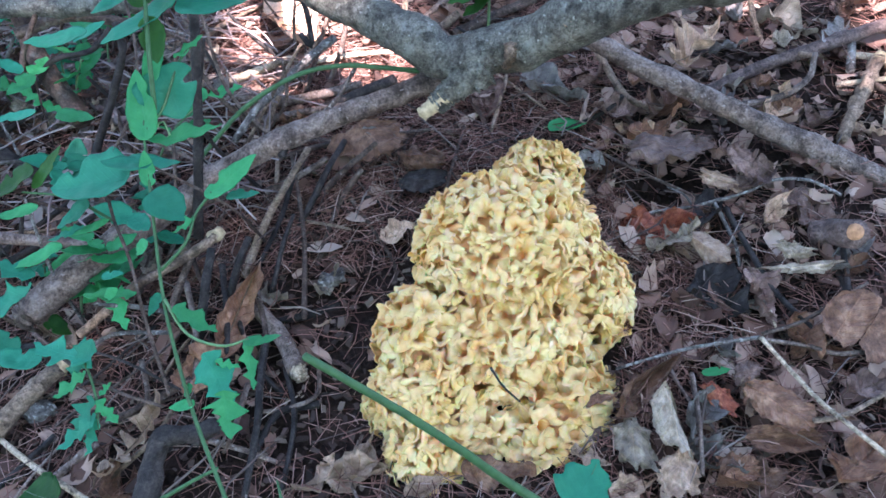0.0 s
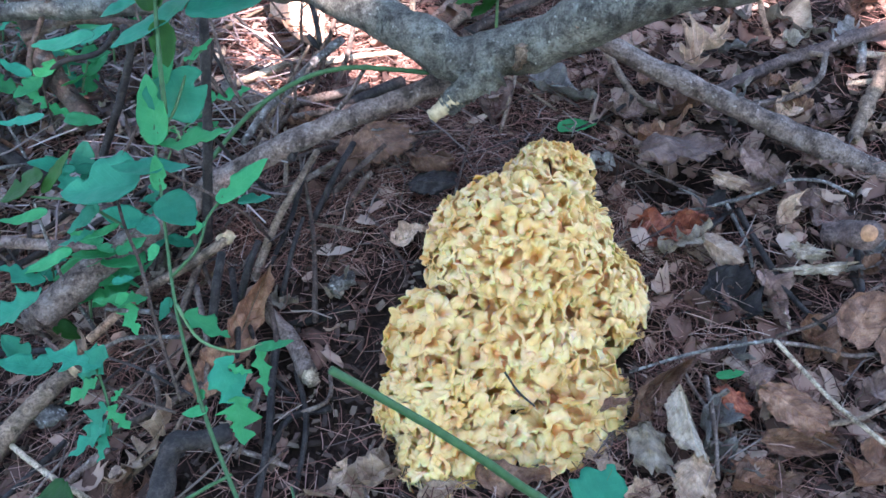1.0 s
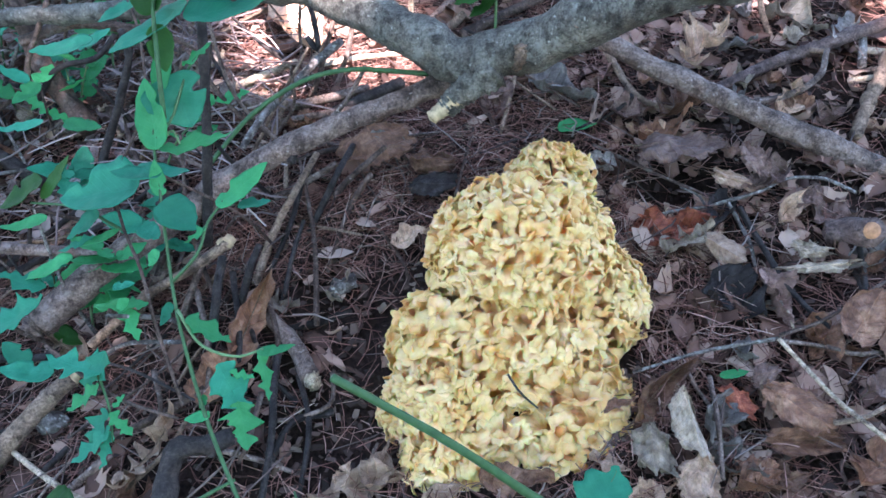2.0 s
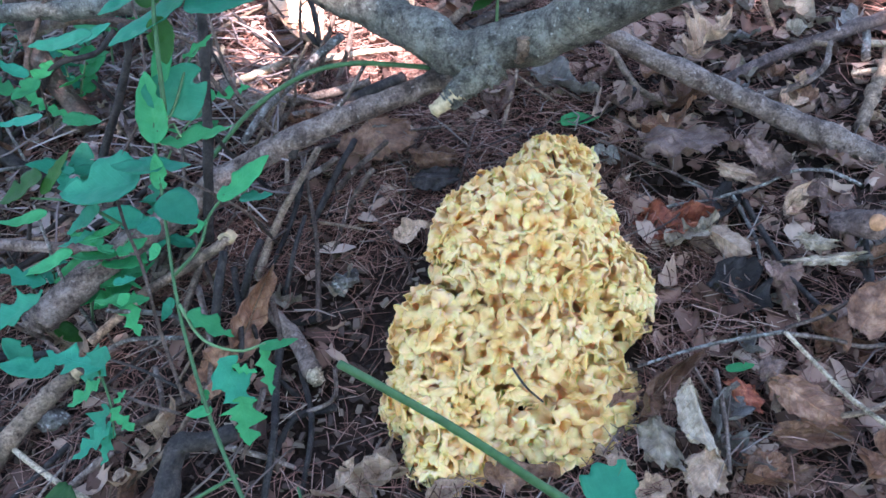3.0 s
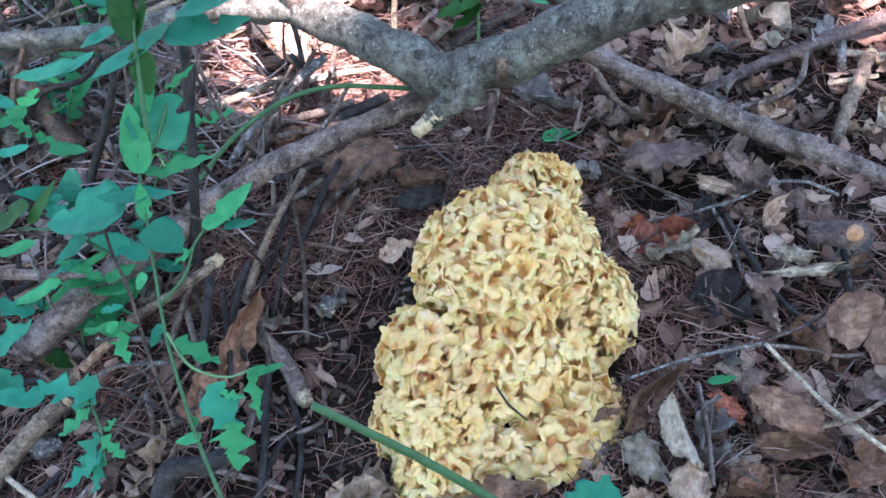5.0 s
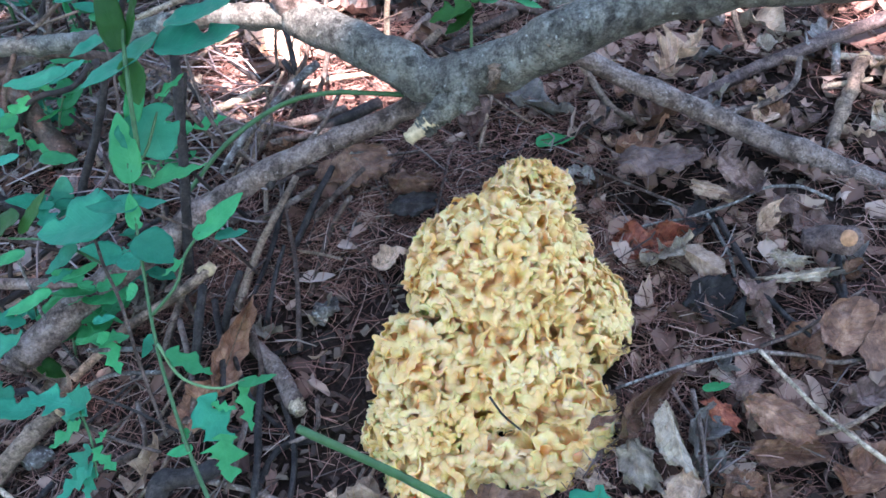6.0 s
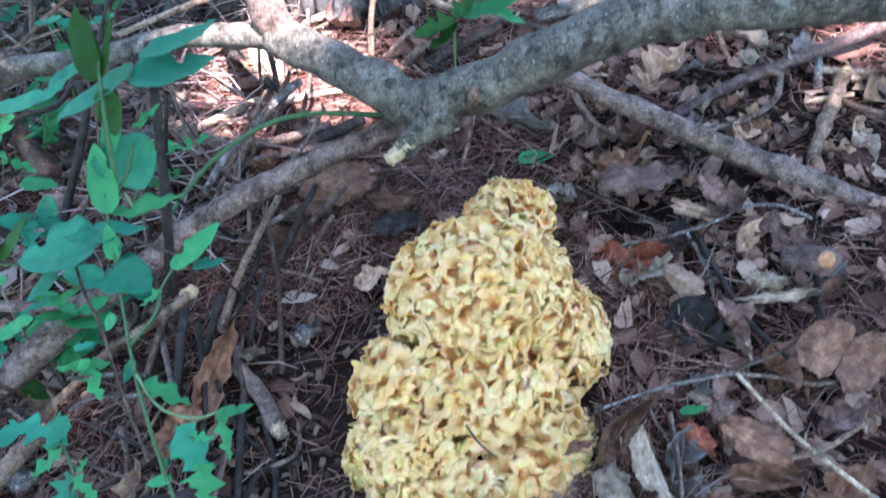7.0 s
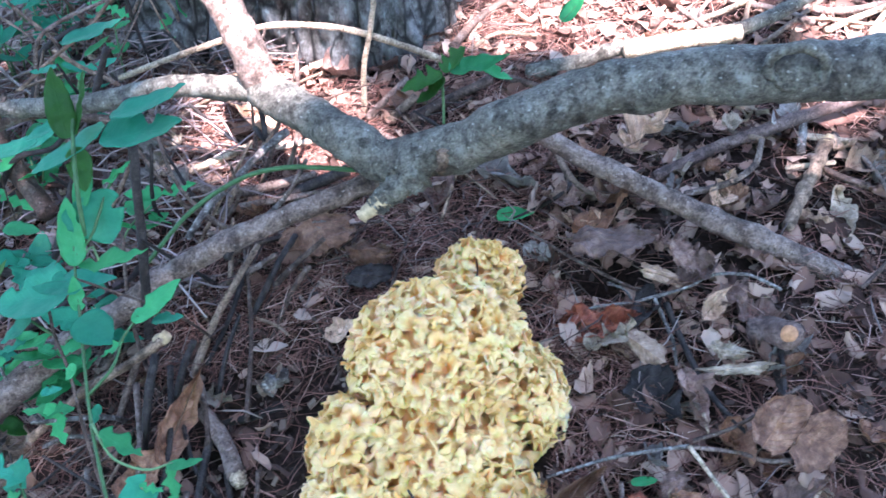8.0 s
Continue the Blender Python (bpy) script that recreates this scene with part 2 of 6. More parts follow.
def shell(name, verts, faces, mat, smooth=True):
    """A mesh from arrays of vertices and of equal-sided faces."""
    verts, faces = np.asarray(verts, np.float32), np.asarray(faces, np.int32)
    me = bpy.data.meshes.new(name)
    me.vertices.add(len(verts))
    me.vertices.foreach_set("co", verts.ravel())
    k = faces.shape[1]
    me.loops.add(faces.size)
    me.loops.foreach_set("vertex_index", faces.ravel())
    me.polygons.add(len(faces))
    me.polygons.foreach_set("loop_start", np.arange(0, faces.size, k, dtype=np.int32))
    me.polygons.foreach_set("use_smooth", np.full(len(faces), smooth))
    me.update(calc_edges=True)
    me.validate()
    if mat:
        me.materials.append(M[mat])
    return me


def part(name, me, parent, label=""):
    ob = new(name, me)
    ob.parent = parent
    return tagged(ob, label=label)


def spline(points, n):
    """n places along a smooth curve through the points, with the fraction of each."""
    p = [Vector(q) for q in points]
    p = [p[0] * 2 - p[1]] + p + [p[-1] * 2 - p[-2]]
    out = []
    for i in range(n):
        s = i / (n - 1) * (len(p) - 3)
        k = min(int(s), len(p) - 4)
        u = s - k
        a, b, c, d = p[k:k + 4]
        out.append(0.5 * ((2 * b) + (c - a) * u + (2 * a - 5 * b + 4 * c - d) * u * u + (3 * b - a - 3 * c + d) * u ** 3))
    return out


def tube_mesh(name, points, r0, r1, mat, sides=10, rough=0.12, knots=0, seed=0, step=0.006, flat_end=True):
    """A bark-covered stick along the points: uneven, slightly kinked, with swollen knots and closed ends."""
    rng = random.Random(seed)
    length = sum((Vector(a) - Vector(b)).length for a, b in zip(points, points[1:]))
    n = max(6, min(140, int(length / step)))
    line = spline(points, n)
    off = Vector((rng.uniform(0, 50), rng.uniform(0, 50), rng.uniform(0, 50)))
    bumps = [(rng.uniform(0.05, 0.95), rng.uniform(0, 6.28)) for _ in range(knots)]
    verts, up = [], Vector((0.3, 0.2, 0.93))
    for i, c in enumerate(line):
        f = i / (n - 1)
        d = (line[min(i + 1, n - 1)] - line[max(i - 1, 0)]).normalized()
        a = d.cross(up).normalized()
        b = d.cross(a)
        r = r0 + (r1 - r0) * f
        c = c + noise.noise_vector(c * 14 + off) * r * 0.16
        for k in range(sides):
            th = 6.28319 * k / sides
            o = a * math.cos(th) + b * math.sin(th)
            rr = r * (1 + rough * noise.noise((c + o * r) * (0.9 / r) + off) + 0.5 * rough * noise.noise((c + o * r) * (3 / r) + off))
            for kf, kt in bumps:
                rr += 0.32 * r * math.exp(-((f - kf) * length / (1.1 * r)) ** 2) * max(0, math.cos(th - kt)) ** 2
            verts.append(c + o * rr)
    faces = [(i * sides + k, i * sides + (k + 1) % sides, (i + 1) * sides + (k + 1) % sides, (i + 1) * sides + k) for i in range(n - 1) for k in range(sides)]
    for ring, turn in ((0, 1), (n - 1, 0)):
        mid = sum((verts[ring * sides + k] for k in range(sides)), Vector()) / sides
        d = (line[0] - line[1] if ring == 0 else line[-1] - line[-2]).normalized()
        verts.append(mid + d * (r0 if ring == 0 else r1) * 0.3)
        m = len(verts) - 1
        for k in range(0, sides, 2):
            q = [ring * sides + k, ring * sides + (k + 1) % sides, ring * sides + (k + 2) % sides, m]
            faces.append(tuple(q if turn == 0 else q[::-1]))
    return shell(name, [tuple(v) for v in verts], faces, mat)


COUNT = [0]


def stick(name, mat, points, r0, r1, label, category="twig", end=None, group="", knots=0, sides=8, rough=0.15, kind="", snags=()):
    """A twig, branch or stem as one thing; end: material of a bare broken tip."""
    COUNT[0] += 1
    root = new(name, None)
    root.location = points[0]
    base = Vector(points[0])
    rel = [tuple(Vector(p) - base) for p in points]
    part("bark", tube_mesh(name, rel, r0, r1, mat, sides, rough, knots, COUNT[0]), root)
    line = spline(rel, 60)
    for f, turn in snags:
        k = max(1, min(58, round(f * 59)))
        d = (line[k + 1] - line[k - 1]).normalized()
        o = (Matrix.Rotation(turn, 3, d) @ d.cross(Vector((0, 0, 1))).normalized())
        r = r0 + (r1 - r0) * f
        tip = line[k] + (o + d * 0.3) * r * 1.55
        part("knot", tube_mesh("knot", [tuple(line[k] + o * r * 0.4), tuple(line[k] + o * r), tuple(tip)], r * 0.5, r * 0.36, "dark", 7, 0.3, 0, COUNT[0] + 900 + k, 0.001), root, "dark broken side knot")
    if end == "cut":
        tip, d = Vector(rel[-1]), (Vector(rel[-1]) - Vector(rel[-2])).normalized()
        part("cut_face", tube_mesh("cut_face", [tuple(tip - d * r1 * 0.5), tuple(tip), tuple(tip + d * 0.0025)], r1 * 0.66, r1 * 0.54, end, 14, 0.12, 0, COUNT[0] + 500, 0.001), root, "orange cut wood")
    elif end:
        tip, d = Vector(rel[-1]), (Vector(rel[-1]) - Vector(rel[-2])).normalized()
        part("broken_end", tube_mesh("broken_end", [tuple(tip - d * r1 * 0.4), tuple(tip + d * r1 * 0.5), tuple(tip + d * r1 * 1.1)], r1 * 0.95, r1 * 0.6, end, 8, 0.5, 0, COUNT[0] + 500, 0.001), root, "bare pale broken wood")
    return tagged(root, label, category, group, kind)


def blade(name, mat, width=0.5, lobes=0, depth=0.0, curl=0.3, fold=0.2, wave=0.06, seed=0, ragged=0.0, nu=26, nv=8, crisp=False, ovate=False, spiky=False):
    """A leaf one unit long along +x: outline with lobes or bitten edge, cupped, folded and waved, with real thickness."""
    rng = random.Random(seed)
    off = Vector((rng.uniform(0, 90), rng.uniform(0, 90), 0))
    bites = [(rng.uniform(0.15, 0.95), rng.choice((-1, 1)), rng.uniform(0.03, 0.09)) for _ in range(int(ragged * 10))]
    top = []
    for i in range(nu + 1):
        u = i / nu
        w0 = 0.5 * width * (math.sin(math.pi * u ** 0.72) ** (0.7 + 0.5 * u) if 0 < u < 1 else 0.0)
        if ovate:
            w0 = 0.5 * width * 2.25 * u ** 0.45 * (1 - u) ** 0.82
        for j in range(nv + 1):
            v = 2 * j / nv - 1
            side = 1 if v > 0 else -1
            w = w0
            if lobes:
                if spiky:
                    saw = abs((lobes * (u + 0.12 * noise.noise(Vector((u * 3, side * 7, 2)) + off)) + 0.27 * side) % 1.0 - 0.5) * 2
                    w *= 1.15 - depth * (1.0 + 0.9 * noise.noise(Vector((u * 6, side * 9, 4)) + off)) * saw ** 0.7
                else:
                    w *= 1 - depth * (0.5 + 0.5 * math.cos(2 * math.pi * lobes * u + 0.6 * side)) ** 2
            w *= 1 + (0.3 if crisp else 0.12) * noise.noise(Vector((u * 8, side * 3, 0)) + off)
            for bu, bs, bw in bites:
                if bs == side:
                    w *= 1 - (0.45 if ovate else 0.8) * math.exp(-((u - bu) / bw) ** 4)
            x = u + 0.10 * abs(v) * w * (1 if lobes else 0)
            y = v * w
            z = fold * abs(y) + curl * (u - 0.45) ** 2 + curl * 0.6 * y * y * 4
            if crisp:
                z += 0.32 * abs(v) ** 3 * (0.3 + noise.noise(Vector((u * 2.6, side * 5, 7)) + off)) + 0.05 * noise.noise(Vector((u * 15, y * 15, 5)) + off)
                x += 0.07 * noise.noise(Vector((u * 5, y * 5, 9)) + off)
            z += wave * noise.noise(Vector((u * 3.2, y * 3.2, 0)) + off) + 0.35 * wave * noise.noise(Vector((u * 9, y * 9, 3)) + off)
            top.append((x, y, z))
    c = nv + 1
    faces = [(i * c + j, (i + 1) * c + j, (i + 1) * c + j + 1, i * c + j + 1) for i in range(nu) for j in range(nv)]
    n = len(top)
    under = [(x, y, z - 0.006) for x, y, z in top]
    back = [tuple(n + k for k in f[::-1]) for f in faces]
    rim = []
    for i in range(nu):
        a, b = i * c, (i + 1) * c
        rim.append((a, a + n, b + n, b))
        a, b = i * c + nv, (i + 1) * c + nv
        rim.append((a, b, b + n, a + n))
    return shell(name, top + under, faces + back + rim, mat)


def vein_mesh(width, curl, mat, seed):
    pts = [(-0.12, 0, 0.02), (0.0, 0, curl * 0.2 + 0.004), (0.25, 0, curl * 0.04 + 0.004), (0.5, 0, 0.004), (0.75, 0, curl * 0.09 + 0.004), (0.97, 0, curl * 0.27)]
    return tube_mesh("stalk", pts, 0.012, 0.004, mat, 5, 0.1, 0, seed, 0.05)




def leaf(name, mat, base, tip, width, label, category="leaf", style="oval", roll=0.0, curl=0.3, group="", parent=None):
    """A leaf from its base to its tip. style: oval, lobed or ragged."""
    COUNT[0] += 1
    seed = COUNT[0]
    base, tip = Vector(base), Vector(tip)
    if not mat.startswith("leaf_"):
        width *= 1.0 if style == "ragged" else 1.15
    d = (tip - base)
    length = d.length
    spec = {"oval": (0, 0.0, 0.18), "lobed": (3.5, 0.4, 0.3), "torn": (2.2, 0.24, 0.25), "ragged": (2.5, 0.35, 0.9)}[style]
    if style == "ragged" and not mat.startswith("leaf_"):
        spec = (2.7, 0.78, 0.25)
    dry = mat.startswith("leaf_")
    me = blade("blade", mat, width, spec[0], spec[1], curl, 0.2 if dry else 0.1, 0.2 if dry else 0.05, seed, spec[2] if dry or style != "ragged" else 0.25, 30 if dry else 44, 12 if dry else 8, dry, not dry, not dry and style in ("ragged", "lobed"))
    x = d.normalized()
    y = Vector((0, 0, 1)).cross(x).normalized()
    z = x.cross(y)
    m = Matrix((x, y, z)).transposed().to_4x4()
    m = Matrix.Translation(base) @ m @ Matrix.Rotation(radians(roll), 4, "X") @ Matrix.Scale(length, 4)
    if parent is not None:
        ob = part(name, me, parent)
        ob.matrix_basis = Matrix.Translation(-parent.location) @ m
        return ob
    root = new(name, None)
    root.matrix_basis = m
    part("blade", me, root)
    part("stalk", vein_mesh(width, curl, "tan" if dry else "palestem", seed), root)
    return tagged(root, label, category, group)


def seedling(x, y, height, count, mat, seed):
    """A small upright plant of the undergrowth: leaning stem and opposite leaves."""
    rng = random.Random(seed)
    z = float(ground(x, y))
    root = new("seedling", None)
    root.location = (x, y, z)
    lx, ly = rng.gauss(0, 0.25) * height, rng.gauss(0, 0.25) * height
    line = [(0, 0, -0.004), (lx * 0.35, ly * 0.35, height * 0.5), (lx, ly, height)]
    part("stem", tube_mesh("stem", line, 0.0016, 0.0009, rng.choice(["stem", "palestem", "brown"]), 6, 0.1, 0, seed), root)
    for k in range(count):
        f = 1 - 0.75 * (k // 2) / max(1, count / 2)
        a = rng.uniform(0, 6.28) if k % 2 == 0 else a + 3.1 + rng.gauss(0, 0.3)
        le = rng.uniform(0.022, 0.042)
        b = Vector((x + lx * f, y + ly * f, z + height * f))
        leaf("leaf", mat, b, b + Vector((math.cos(a) * le, math.sin(a) * le, rng.gauss(0.002, 0.009))), rng.uniform(0.4, 0.65), "", style=rng.choice(["oval", "oval", "ragged"]), roll=rng.gauss(0, 18), curl=0.2, parent=root)
    return tagged(root, "small %s seedling in the undergrowth" % {"teal": "blue-green", "bright": "fresh green", "deep": "dark green"}[mat], "plant", "seedlings of the undergrowth")


# ---- the tree behind, and unseen trees added to shade the place ----
def trunk_mesh(r_base, r_top, height, nth=400, nz=230):
    """A furrowed trunk with a flared foot."""
    th = np.linspace(0, 2 * np.pi, nth, endpoint=False)
    zs = np.concatenate([np.linspace(-0.15, 0.9, nz - 40), np.linspace(0.95, height, 40)])
    verts = []
    for z in zs:
        flare = 1 + 0.14 * math.exp(-max(z, 0) / 0.12)
        r = (r_base + (r_top - r_base) * max(z, 0) / height) * flare
        for a in th:
            c, s = math.cos(a), math.sin(a)
            root = 1 + 0.10 * math.exp(-max(z, 0) / 0.15) * math.sin(5 * a + 1)
            wob = noise.noise(Vector((c * 5, s * 5, z * 6))) * 0.35
            q = Vector((c * 8.5 + wob, s * 8.5 - wob, z * 9.0 + wob * 2))
            far, _ = noise.voronoi(q)
            fine, _ = noise.voronoi(q * 2.1 + Vector((5, 2, 8)))
            crack = max(0.0, 1 - (far[1] - far[0]) / 0.24) * 0.013 + max(0.0, 1 - (fine[1] - fine[0]) / 0.2) * 0.005
            plate = 0.006 * math.sin(far[0] * 9 + 40 * noise.noise(q * 0.2))
            rr = r * root - crack + plate + 0.0035 * noise.noise(Vector((c * 40, s * 40, z * 45))) + 0.002 * noise.noise(Vector((c * 95, s * 95, z * 70)))
            verts.append((rr * c, rr * s, z))
    n = len(zs)
    i, k = np.meshgrid(np.arange(n - 1), np.arange(nth), indexing="ij")
    a = (i * nth + k).ravel()
    b = (i * nth + (k + 1) % nth).ravel()
    return shell("trunk", verts, np.stack([a, b, b + nth, a + nth], 1), "tree")


def crown_mesh(n, seed, centre, spread, low, high, gaps, layers=10, sprays=()):
    """Many small leaves; gaps let sun rays through, sprays thicken the leaves to block them."""
    rng = np.random.default_rng(seed)
    side = round(math.sqrt(n / layers))
    gx, gy, gz = np.meshgrid(np.arange(side), np.arange(side), np.arange(layers), indexing="ij")
    n = gx.size
    step = 2 * spread / side
    c = np.stack([centre[0] - spread + (gx.ravel() + rng.uniform(0, 1, n)) * step, centre[1] - spread + (gy.ravel() + rng.uniform(0, 1, n)) * step, low + (gz.ravel() + rng.uniform(0, 1, n)) * (high - low) / layers], 1)
    for (sx, sy, sz), wide, m in sprays:
        run = (rng.uniform(low, high, m) - sz) / to_sun.z
        c = np.concatenate([c, np.array((sx, sy, sz)) + run[:, None] * np.array(to_sun) + rng.normal(0, wide, (m, 3)) * (1, 1, 0.2)])
    n = len(c)
    ang = np.arctan2(c[:, 1] - centre[1], c[:, 0] - centre[0])
    keep = np.hypot(c[:, 0] - centre[0], c[:, 1] - centre[1]) < spread * (0.9 + 0.07 * np.sin(3 * ang + 1) + 0.06 * np.sin(7 * ang + 2) + rng.normal(0, 0.05, n))
    s = np.array(to_sun)
    for gx, gy, gz, gr in gaps:
        o = c - np.array((gx, gy, gz))
        away = np.linalg.norm(o - (o @ s)[:, None] * s, axis=1)
        keep &= away > gr
    c = c[keep]
    n = len(c)
    size = rng.uniform(0.05, 0.10, n)
    a = rng.normal(size=(n, 3)) * (1, 1, 0.35)
    a /= np.linalg.norm(a, axis=1, keepdims=True)
    b = np.cross(a, rng.normal(size=(n, 3)) * 0.4 + (0, 0, 1))
    b /= np.linalg.norm(b, axis=1, keepdims=True)
    up = np.cross(a, b)
    outline = [(0, 0, 0), (0.5, 0.42, 0.06), (1, 0, -0.05), (0.5, -0.42, 0.06)]
    v = np.stack([c + (a * x + b * y + up * z) * size[:, None] for x, y, z in outline], 1).reshape(-1, 3)
    return shell("crown", v, np.arange(4 * n).reshape(n, 4), "deep")


# places on the floor and the boughs that the sun reaches, with the width of each gap
GAPS = [(-0.12, 0.765, 0.30, 0.145), (-0.12, 0.83, 0.02, 0.09), (0.13, 1.06, 0.07, 0.1), (-0.95, 1.6, 0.1, 0.12), (0.27, 1.02, 0.1, 0.13), (0.36, 1.1, 0.1, 0.12), (0.30, 0.94, 0.12, 0.09), (0.55, 0.95, 0.1, 0.09), (0.31, 0.87, 0.07, 0.05), (0.48, 0.84, 0.07, 0.085), (-0.415, 0.64, -0.05, 0.036), (-0.475, 0.69, -0.04, 0.028), (-0.52, 0.78, -0.02, 0.035), (-0.21, 0.845, 0.02, 0.045), (-0.6, 1.05, 0.0, 0.06), (-0.45, 0.8, 0.0, 0.03), (0.415, 0.744, 0.06, 0.035), (0.32, 0.93, 0.12, 0.09)]
tree = new("tree", None)
tree.location = (-0.14, 1.27, float(ground(-0.14, 1.27)) - 0.02)
part("trunk", trunk_mesh(0.262, 0.16, 7.4), tree, "grey furrowed bark")
crown_ob = part("crown", crown_mesh(2500, 13, (-0.1, 1.9), 0.9, 7.0, 8.2, ()), tree)
crown_ob.location = -tree.location
tagged(tree, "large tree with grey furrowed bark and leafy crown", "tree")
# unseen tree, added so its pierced crown shades the floor and shapes the flecks
added_shade_tree = new("tree", None)
added_shade_tree.location = (1.7, -2.6, float(ground(1.7, -2.6)) - 0.02)
part("trunk", trunk_mesh(0.12, 0.07, 6.4, 60, 80), added_shade_tree)
crown_ob = part("crown", crown_mesh(50000, 12, (0.95, -1.75), 2.1, 5.8, 6.6, GAPS, 10, (((0.05, 0.45, 0.03), 0.09, 900), ((0.4, 0.5, 0.03), 0.12, 600))), added_shade_tree)
crown_ob.location = -added_shade_tree.location
tagged(added_shade_tree, "unseen leafy tree added to shade the forest floor", "tree")
# unseen low tree, added to cut skylight from -y and dim the foreground
sky_blocker_tree = new("tree", None)
sky_blocker_tree.location = (-0.9, -3.0, float(ground(-0.9, -3.0)) - 0.02)
part("trunk", trunk_mesh(0.09, 0.05, 3.6, 60, 80), sky_blocker_tree)
crown_ob = part("crown", crown_mesh(14000, 14, (0.0, -2.9), 2.3, 0.6, 3.6, (), 14), sky_blocker_tree)
crown_ob.location = -sky_blocker_tree.location
tagged(sky_blocker_tree, "unseen low leafy tree added to block skylight", "tree")



# ---- branches ----
WOUNDS = ([(0.099, 0.616, 0.202), (0.107, 0.613, 0.209), (0.117, 0.616, 0.211)], [(0.057, 0.622, 0.182), (0.058, 0.619, 0.172), (0.054, 0.624, 0.159)], [(0.352, 0.588, 0.276), (0.351, 0.589, 0.264), (0.34, 0.591, 0.257), (0.326, 0.594, 0.258), (0.314, 0.596, 0.266), (0.312, 0.596, 0.279), (0.319, 0.594, 0.288), (0.332, 0.591, 0.292), (0.345, 0.589, 0.287), (0.352, 0.588, 0.276)])
bough = new("forked_bough", None)
part("limb", tube_mesh("limb", [(0.461, 0.6, 0.261), (0.406, 0.605, 0.263), (0.336, 0.612, 0.258), (0.251, 0.62, 0.249), (0.185, 0.628, 0.233), (0.115, 0.634, 0.198), (0.055, 0.64, 0.169), (0.007, 0.648, 0.152), (-0.03, 0.665, 0.162), (-0.078, 0.705, 0.168), (-0.126, 0.745, 0.17)], 0.025, 0.019, "limb", 22, 0.13, 7, 11, 0.004), bough)
# bark paler than the limb's: strong sunlight put into the colour
part("upright_arm", tube_mesh("upright_arm", [(-0.100, 0.73, 0.166), (-0.124, 0.745, 0.176), (-0.134, 0.75, 0.218), (-0.152, 0.76, 0.26), (-0.164, 0.77, 0.305), (-0.169, 0.8, 0.379)], 0.019, 0.015, "grey", 18, 0.10, 1, 12, 0.004), bough, "smooth bark, made paler to stand in for strong sunlight")
part("side_arm", tube_mesh("side_arm", [(-0.103, 0.73, 0.169), (-0.134, 0.745, 0.17), (-0.179, 0.76, 0.165), (-0.229, 0.77, 0.16), (-0.295, 0.775, 0.145), (-0.361, 0.78, 0.134), (-0.43, 0.79, 0.127), (-0.53, 0.8, 0.113)], 0.0135, 0.009, "limb", 16, 0.12, 2, 13, 0.004), bough)
part("stub", tube_mesh("stub", [(0.036, 0.632, 0.150), (0.007, 0.625, 0.132), (-0.010, 0.618, 0.121)], 0.0155, 0.0085, "limb", 12, 0.3, 2, 14, 0.002), bough)
part("broken_end", tube_mesh("broken_end", [(0.002, 0.623, 0.129), (-0.010, 0.618, 0.121), (-0.021, 0.613, 0.114)], 0.0088, 0.0062, "wood", 10, 0.35, 0, 15, 0.002), bough, "bare pale broken wood")
wound_a, wound_b, scar = WOUNDS
for k, place in enumerate((wound_a, wound_b)):
    part("bark_wound", tube_mesh("bark_wound", place, 0.006, 0.004, "tan", 9, 0.6, 0, 31 + k, 0.0015), bough, "rusty brown torn bark")
part("scar", tube_mesh("scar", scar, 0.0045, 0.0045, "limb", 9, 0.3, 0, 35, 0.002), bough, "raised oval scar in the bark")
tagged(bough, "thick forked grey-green fallen bough with pale lichen flecks", "branch")
stick('fallen_branch', 'grey', [(0.007, 0.67, 0.117), (-0.028, 0.655, 0.114), (-0.096, 0.628, 0.103), (-0.151, 0.613, 0.088), (-0.205, 0.597, 0.063), (-0.244, 0.576, 0.046), (-0.28, 0.554, 0.031), (-0.306, 0.537, 0.02), (-0.331, 0.52, 0.01), (-0.355, 0.503, -0.002), (-0.376, 0.487, -0.014)], 0.0092, 0.0146, 'grey-brown fallen branch lying over dead twigs', 'branch', knots=6, sides=16, end='grey', snags=[(0.24, 0.9), (0.31, 2.6), (0.93, 1.2)])
stick('fallen_branch', 'grey', [(0.143, 0.735, 0.123), (0.19, 0.7, 0.112), (0.282, 0.655, 0.087), (0.359, 0.625, 0.064), (0.45, 0.595, 0.034)], 0.0088, 0.0120, 'straight grey-brown fallen branch with dark knots', 'branch', knots=5, sides=16, snags=[(0.47, 1.4), (0.74, 1.0)])
stick('fallen_branch', 'mauvebark', [(0.274, 0.73, 0.06), (0.34, 0.765, 0.07), (0.395, 0.778, 0.083), (0.471, 0.795, 0.102), (0.537, 0.809, 0.121)], 0.0066, 0.0074, 'brown fallen branch lying beneath another branch', 'branch', knots=3, sides=14, snags=[(0.55, 1.3)])
stick('fallen_branch', 'limb', [(0.150, 0.925, 0.072), (0.214, 0.925, 0.086), (0.262, 0.93, 0.100), (0.390, 0.93, 0.118), (0.500, 0.97, 0.150)], 0.0105, 0.008, 'pale green-grey fallen branch behind the bough', 'branch', knots=2, sides=12, snags=[(0.5, 1.0)])
stick('peeled_stick', 'pale', [(0.262, 0.91, 0.108), (0.326, 0.91, 0.119), (0.392, 0.91, 0.128)], 0.0105, 0.0095, 'pale peeled stick lying in sunlight', 'stick', sides=10)
